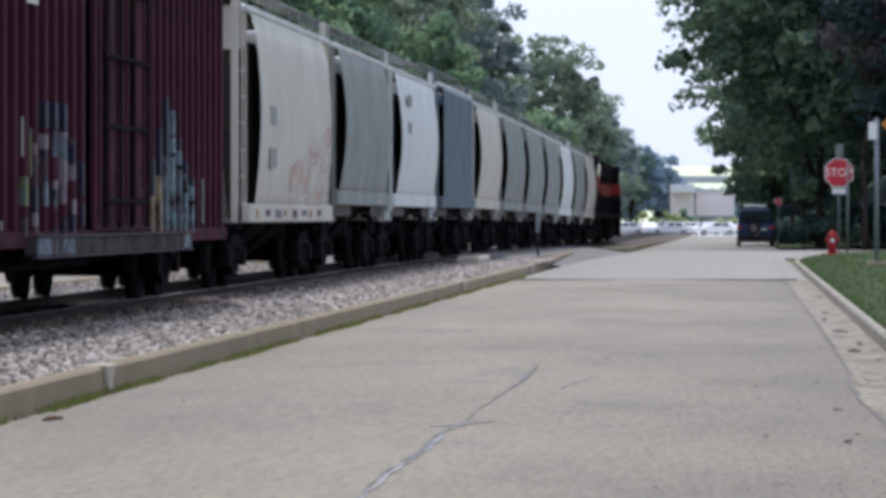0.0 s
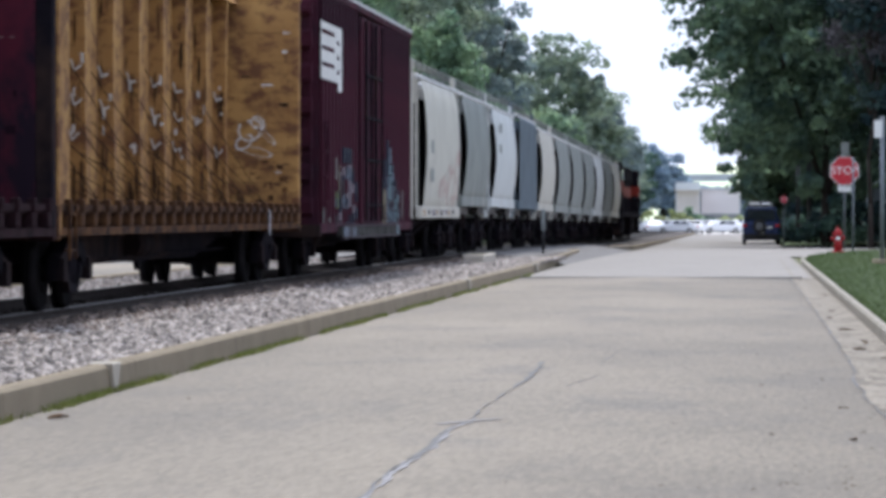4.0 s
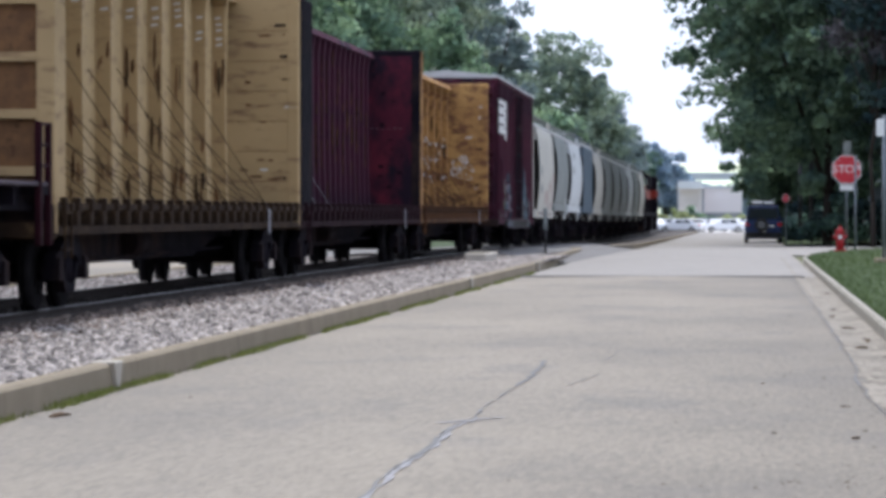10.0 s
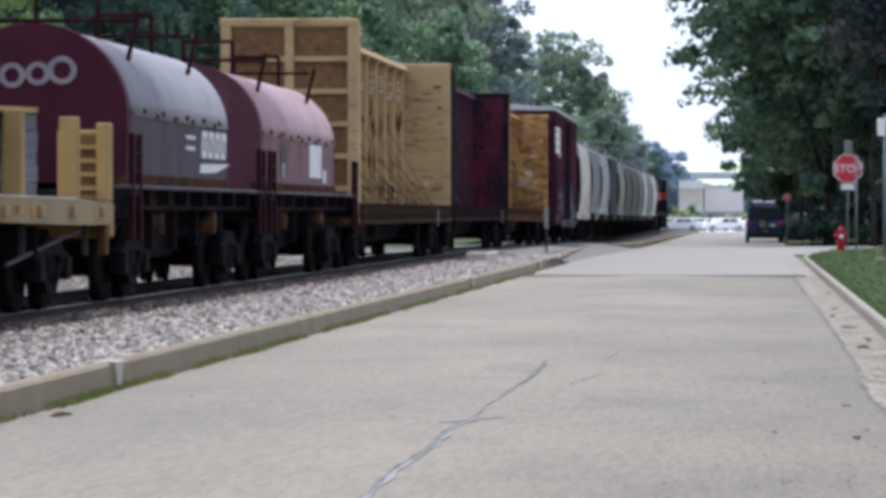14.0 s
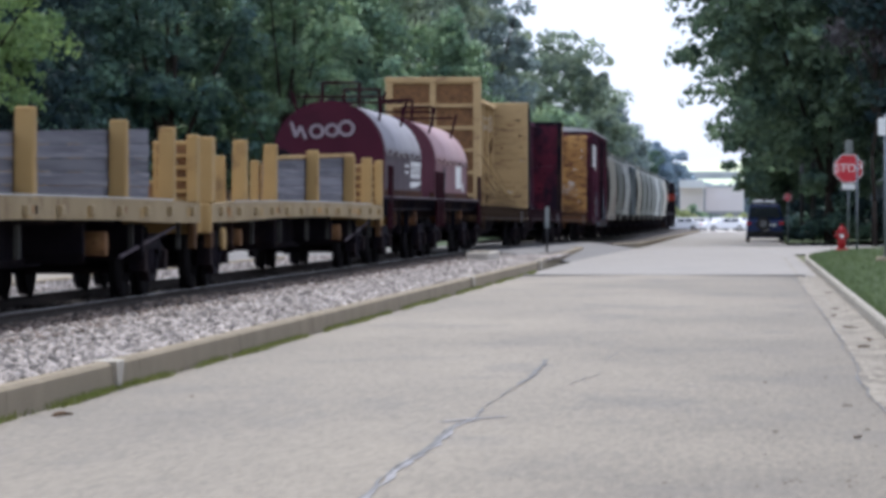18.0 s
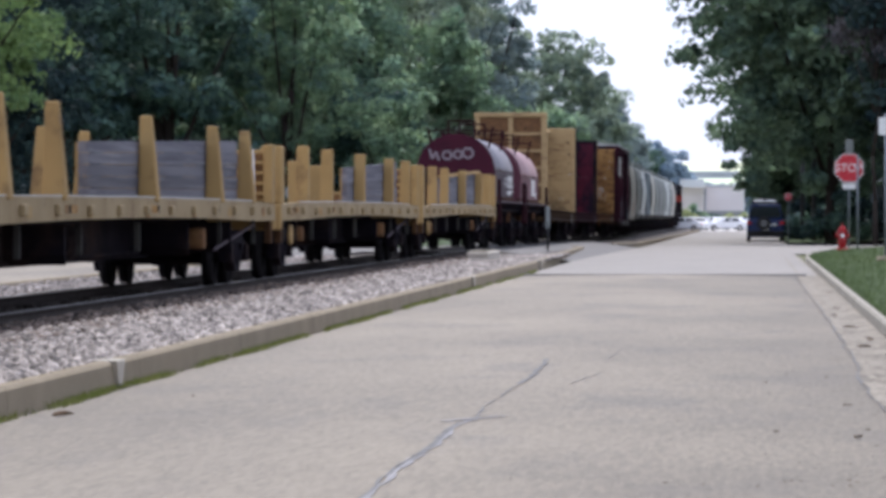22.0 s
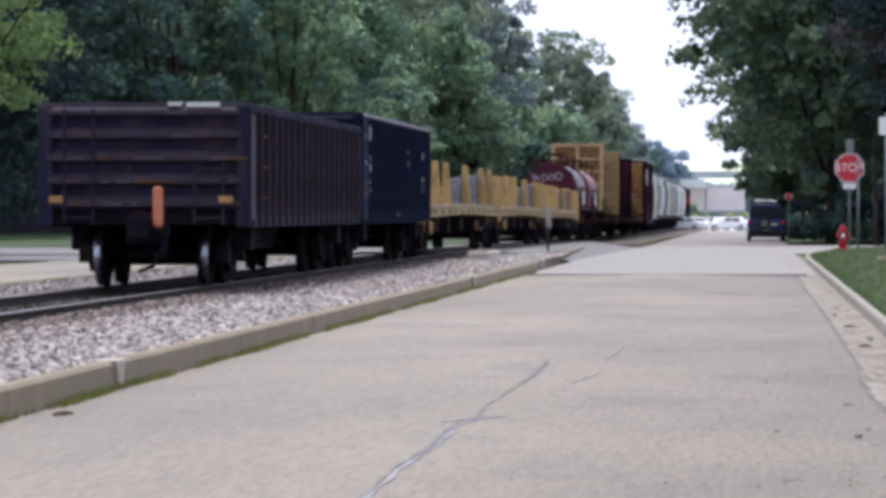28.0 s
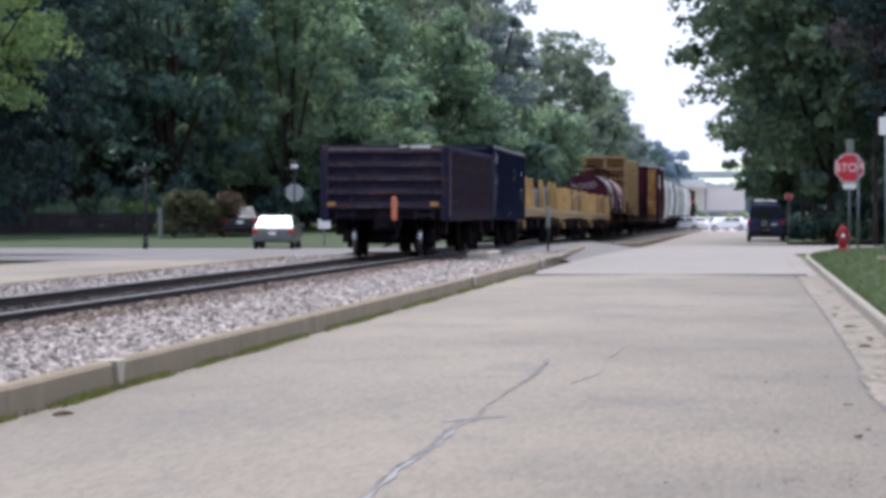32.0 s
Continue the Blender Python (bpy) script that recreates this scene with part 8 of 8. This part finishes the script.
# ---------------------------------------------------------------- far end of the street
def build_distance():
    strip("car_park_pavement", (-60, 0, 60), 432, 560, (0.01, 0.01, 0.01), M_LOT, "pale sunlit car park at the end of the street", "car park")
    rnd = random.Random(9)
    white = vehicle("car_park_car", "white car in the far car park", "car", (-7.4, 438, gz(438)), 90, M_CARWHITE, group="cars in the car park", sky_mirror_rear_glass=M_MIRRORGLASS)
    # White paint stands in for the glare on the parked cars.
    pale = vehicle("car_park_car", "pale car in the far car park, painted white for glare", "car", (-2.6, 440, gz(440)), 95, M_CARWHITE, group="cars in the car park", sky_mirror_rear_glass=M_MIRRORGLASS)
    for i, (x, y, r) in enumerate(((-9.9, 448, 0), (-5.6, 450, 180), (-3.4, 452, 0), (0.6, 446, 90), (-7.6, 456, 90), (-12.6, 452, 90), (-1.0, 458, 0), (-9.0, 468, 90), (-4.4, 466, 90), (0.4, 470, 92), (4.4, 452, 90), (-6.6, 480, 0), (-2.8, 482, 0), (-10.8, 462, 88), (-8.7, 474, 92), (-5.2, 488, 90), (-1.2, 490, 88), (-11.4, 484, 90), (-7.8, 496, 0), (-3.6, 498, 0), (-0.2, 502, 90), (-9.8, 505, 90), (-5.6, 510, 91))):
        copy_thing((white, pale)[i % 9 == 4], pose(x, y, gz(y), 0, 0, r))

    def block(name, label, x0, x1, y0, y1, z1, mat, floors, cols, roof_mat=None):
        z0 = gz(y0)
        root = thing(name, label, "building", "far buildings", ((x0 + x1) / 2, y0, z0))
        w = x1 - x0
        part("wall", boxes((-w / 2, w / 2, 0, y1 - y0, -0.3, z1 - z0)), mat, root)
        part("roof", boxes((-w / 2 - 0.2, w / 2 + 0.2, -0.2, y1 - y0 + 0.2, z1 - z0, z1 - z0 + 0.35)), roof_mat or mat, root)
        for fl in range(floors):
            for c in range(cols):
                x = -w / 2 + w * (c + 0.5) / cols
                zz = 1.0 + fl * 2.6
                wn_ = part("window", boxes((x - 0.62, x + 0.62, -0.06, 0.02, zz - 0.06, zz + 1.3)), M_WALL, root)
                part("pane", boxes((x - 0.54, x + 0.54, -0.075, -0.061, zz, zz + 1.22)), M_WINDOW, wn_)

    block("far_building", "beige building with a white roof edge beyond the car park", -10.15, -6.85, 600, 616, 4.8, M_BEIGE, 1, 3)
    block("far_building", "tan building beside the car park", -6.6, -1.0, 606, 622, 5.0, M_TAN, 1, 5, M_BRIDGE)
    wr = thing("far_shed", "long low shed with a bright white front", "building", "far buildings", (0, 598, gz(598)))
    part("fascia", boxes((-10.25, -6.75, 0, 1.5, 4.85 - gz(598), 6.0 - gz(598))), M_CARWHITE, wr, "bright white fascia")
    part("column", boxes((-10.2, -9.95, 0.3, 0.6, -0.3, 4.85 - gz(598))), M_BEIGE, wr)
    part("column", boxes((-7.05, -6.8, 0.3, 0.6, -0.3, 4.85 - gz(598))), M_BEIGE, wr)
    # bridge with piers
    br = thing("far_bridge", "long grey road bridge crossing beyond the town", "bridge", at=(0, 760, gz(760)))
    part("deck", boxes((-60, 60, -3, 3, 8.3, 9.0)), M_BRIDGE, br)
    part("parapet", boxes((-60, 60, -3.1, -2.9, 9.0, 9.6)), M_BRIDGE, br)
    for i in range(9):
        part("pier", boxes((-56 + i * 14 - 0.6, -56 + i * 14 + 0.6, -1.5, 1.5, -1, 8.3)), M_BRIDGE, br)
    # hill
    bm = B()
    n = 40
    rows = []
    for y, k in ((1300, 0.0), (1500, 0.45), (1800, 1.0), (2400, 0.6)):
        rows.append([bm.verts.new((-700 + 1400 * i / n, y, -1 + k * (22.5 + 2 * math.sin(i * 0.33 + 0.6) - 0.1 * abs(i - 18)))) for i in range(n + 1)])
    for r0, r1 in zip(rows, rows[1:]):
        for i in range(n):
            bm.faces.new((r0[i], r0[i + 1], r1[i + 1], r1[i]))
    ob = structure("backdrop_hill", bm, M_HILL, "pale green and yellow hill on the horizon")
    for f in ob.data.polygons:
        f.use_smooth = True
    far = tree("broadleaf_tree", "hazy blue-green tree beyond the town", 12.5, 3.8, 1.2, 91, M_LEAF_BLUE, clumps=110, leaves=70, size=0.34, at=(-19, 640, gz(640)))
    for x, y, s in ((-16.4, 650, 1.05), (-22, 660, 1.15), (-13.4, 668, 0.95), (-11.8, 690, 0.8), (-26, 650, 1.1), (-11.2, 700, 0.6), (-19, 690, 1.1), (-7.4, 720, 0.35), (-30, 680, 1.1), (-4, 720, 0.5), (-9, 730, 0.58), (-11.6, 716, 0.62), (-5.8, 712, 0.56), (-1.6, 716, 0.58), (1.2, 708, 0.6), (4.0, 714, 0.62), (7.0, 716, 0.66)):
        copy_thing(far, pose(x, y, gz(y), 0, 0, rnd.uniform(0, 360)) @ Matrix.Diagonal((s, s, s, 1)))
    for i, (x, y, mat) in enumerate(((-8.6, 560, M_LEAF_MID), (-6.0, 570, M_LEAF_DARK), (-3.0, 520, M_LEAF_SUN), (-1.6, 518, M_LEAF_SUN), (-0.2, 515, M_LEAF_SUN), (1.6, 500, M_LEAF_SUN), (-12, 556, M_LEAF_MID), (-10.6, 552, M_LEAF_SUN), (-9.4, 554, M_LEAF_SUN), (-8.2, 551, M_LEAF_SUN), (-7.2, 553, M_LEAF_MID), (-12.9, 553, M_LEAF_SUN))):
        bush("shrub", "green shrub by the far car park", 1.1 + 0.3 * (i % 2), 0.9 if i < 7 else 1.4, 300 + i, mat, (x, y, gz(y)), clumps=14, leaves=60, size=0.2)


build_distance()


# ---------------------------------------------------------------- litter on the street
def build_litter():
    rnd = random.Random(21)
    for x, y, s in ((-4.71, 28.1, 0.12), (0.66, 25.7, 0.07), (1.17, 43.0, 0.11), (1.2, 50.3, 0.1), (1.3, 45.2, 0.1), (1.12, 56, 0.1), (1.34, 40.5, 0.07), (1.3, 46, 0.05), (0.7, 30, 0.04), (-4.2, 31, 0.04), (1.28, 36, 0.05), (0.12, 33.8, 0.03), (1.22, 60, 0.07), (1.35, 72, 0.06)):
        lf = thing("fallen_leaf", "curled brown leaf lying on the paving", "leaf", "fallen leaves", (x, y, 0.032 - abs(x + 2) * 0.01 + 0.004), rnd.uniform(0, 360))
        bm = B()
        pts = [(-1, 0, 0), (-0.4, 0.45, 0.14), (0.4, 0.4, 0.2), (1, 0, 0.05), (0.4, -0.4, 0.16), (-0.4, -0.45, 0.1)]
        c0, c1 = bm.verts.new((0, 0, 0.02 * s)), bm.verts.new((0, 0, 0.06 * s))
        up = [bm.verts.new((p[0] * s, p[1] * s * 0.6, p[2] * s + 0.05 * s)) for p in pts]
        dn = [bm.verts.new((p[0] * s, p[1] * s * 0.6, p[2] * s)) for p in pts]
        for i in range(6):
            j = (i + 1) % 6
            bm.faces.new((c1, up[i], up[j]))
            bm.faces.new((c0, dn[j], dn[i]))
            bm.faces.new((dn[i], dn[j], up[j], up[i]))
        part("blade", bm, M_RUSTPANEL, lf)


build_litter()


def build_grit():
    """Crumbs of bark, leaf and gravel strewn over the gutter side of the street."""
    rng = np.random.default_rng(31)
    n = 420
    y = 21 + 70 * rng.uniform(0, 1, n) ** 1.8
    x = 1.45 - np.abs(rng.normal(0, 0.75, n))
    r = rng.uniform(0.006, 0.021, n) * np.where(rng.uniform(0, 1, n) < 0.06, 2.0, 1.0)
    a = rng.uniform(0, 6.28, n)
    z = np.where(x > 1.02, 0.006, 0.03 - np.abs(x + 2) * 0.01 + 0.004)
    ring = [(1, 0, 0), (0, 0.55, 0), (-1, 0, 0), (0, -0.55, 0), (0, 0, 0.45)]
    p = np.stack([np.stack((x + r * (q[0] * np.cos(a) - q[1] * np.sin(a)), y + r * 2.2 * (q[0] * np.sin(a) + q[1] * np.cos(a)), z + r * q[2]), -1) for q in ring], 1).reshape(-1, 3)
    f = (np.array([(0, 1, 4), (1, 2, 4), (2, 3, 4), (3, 0, 4)])[None] + 5 * np.arange(n)[:, None, None]).reshape(-1, 3)
    tagged(new("grit", raw_mesh("grit", p, f, M_GRIT)), "brown crumbs of leaf and gravel on the street", "grit", kind="stuff")


build_grit()


# ---------------------------------------------------------------- motion
def gone(t):
    """Metres that the train has run after t seconds; it gathers speed slowly."""
    u = t / 32
    return u * (244.91 + u * (57.96 + u * (-45.44 + u * (23.39 + u * (31.66 - 26.9 * u)))))


def motions():
    for car, mid in CARS:
        rows = []
        for k in range(65):
            t = k * 0.5
            y = mid + gone(t)
            tilt = math.degrees(math.atan((gz(y + 6) - gz(y - 6)) / 12))
            rows.append((t, pose(TRACK_X, y, gz(y) + RAIL_Z, tilt)))
        walk(car, rows)
    # all wheels roll alike, so they share one roll
    first = WHEELS[0]
    walk(first, [(k / 30, pose(0, 0, 0, -math.degrees(gone(k / 30) / WHEEL_R))) for k in range(0, 961)])
    act, slot = first.animation_data.action, first.animation_data.action_slot
    for w in WHEELS[1:]:
        w.rotation_mode = "QUATERNION"
        w.animation_data_create()
        w.animation_data.action = act
        w.animation_data.action_slot = slot


motions()
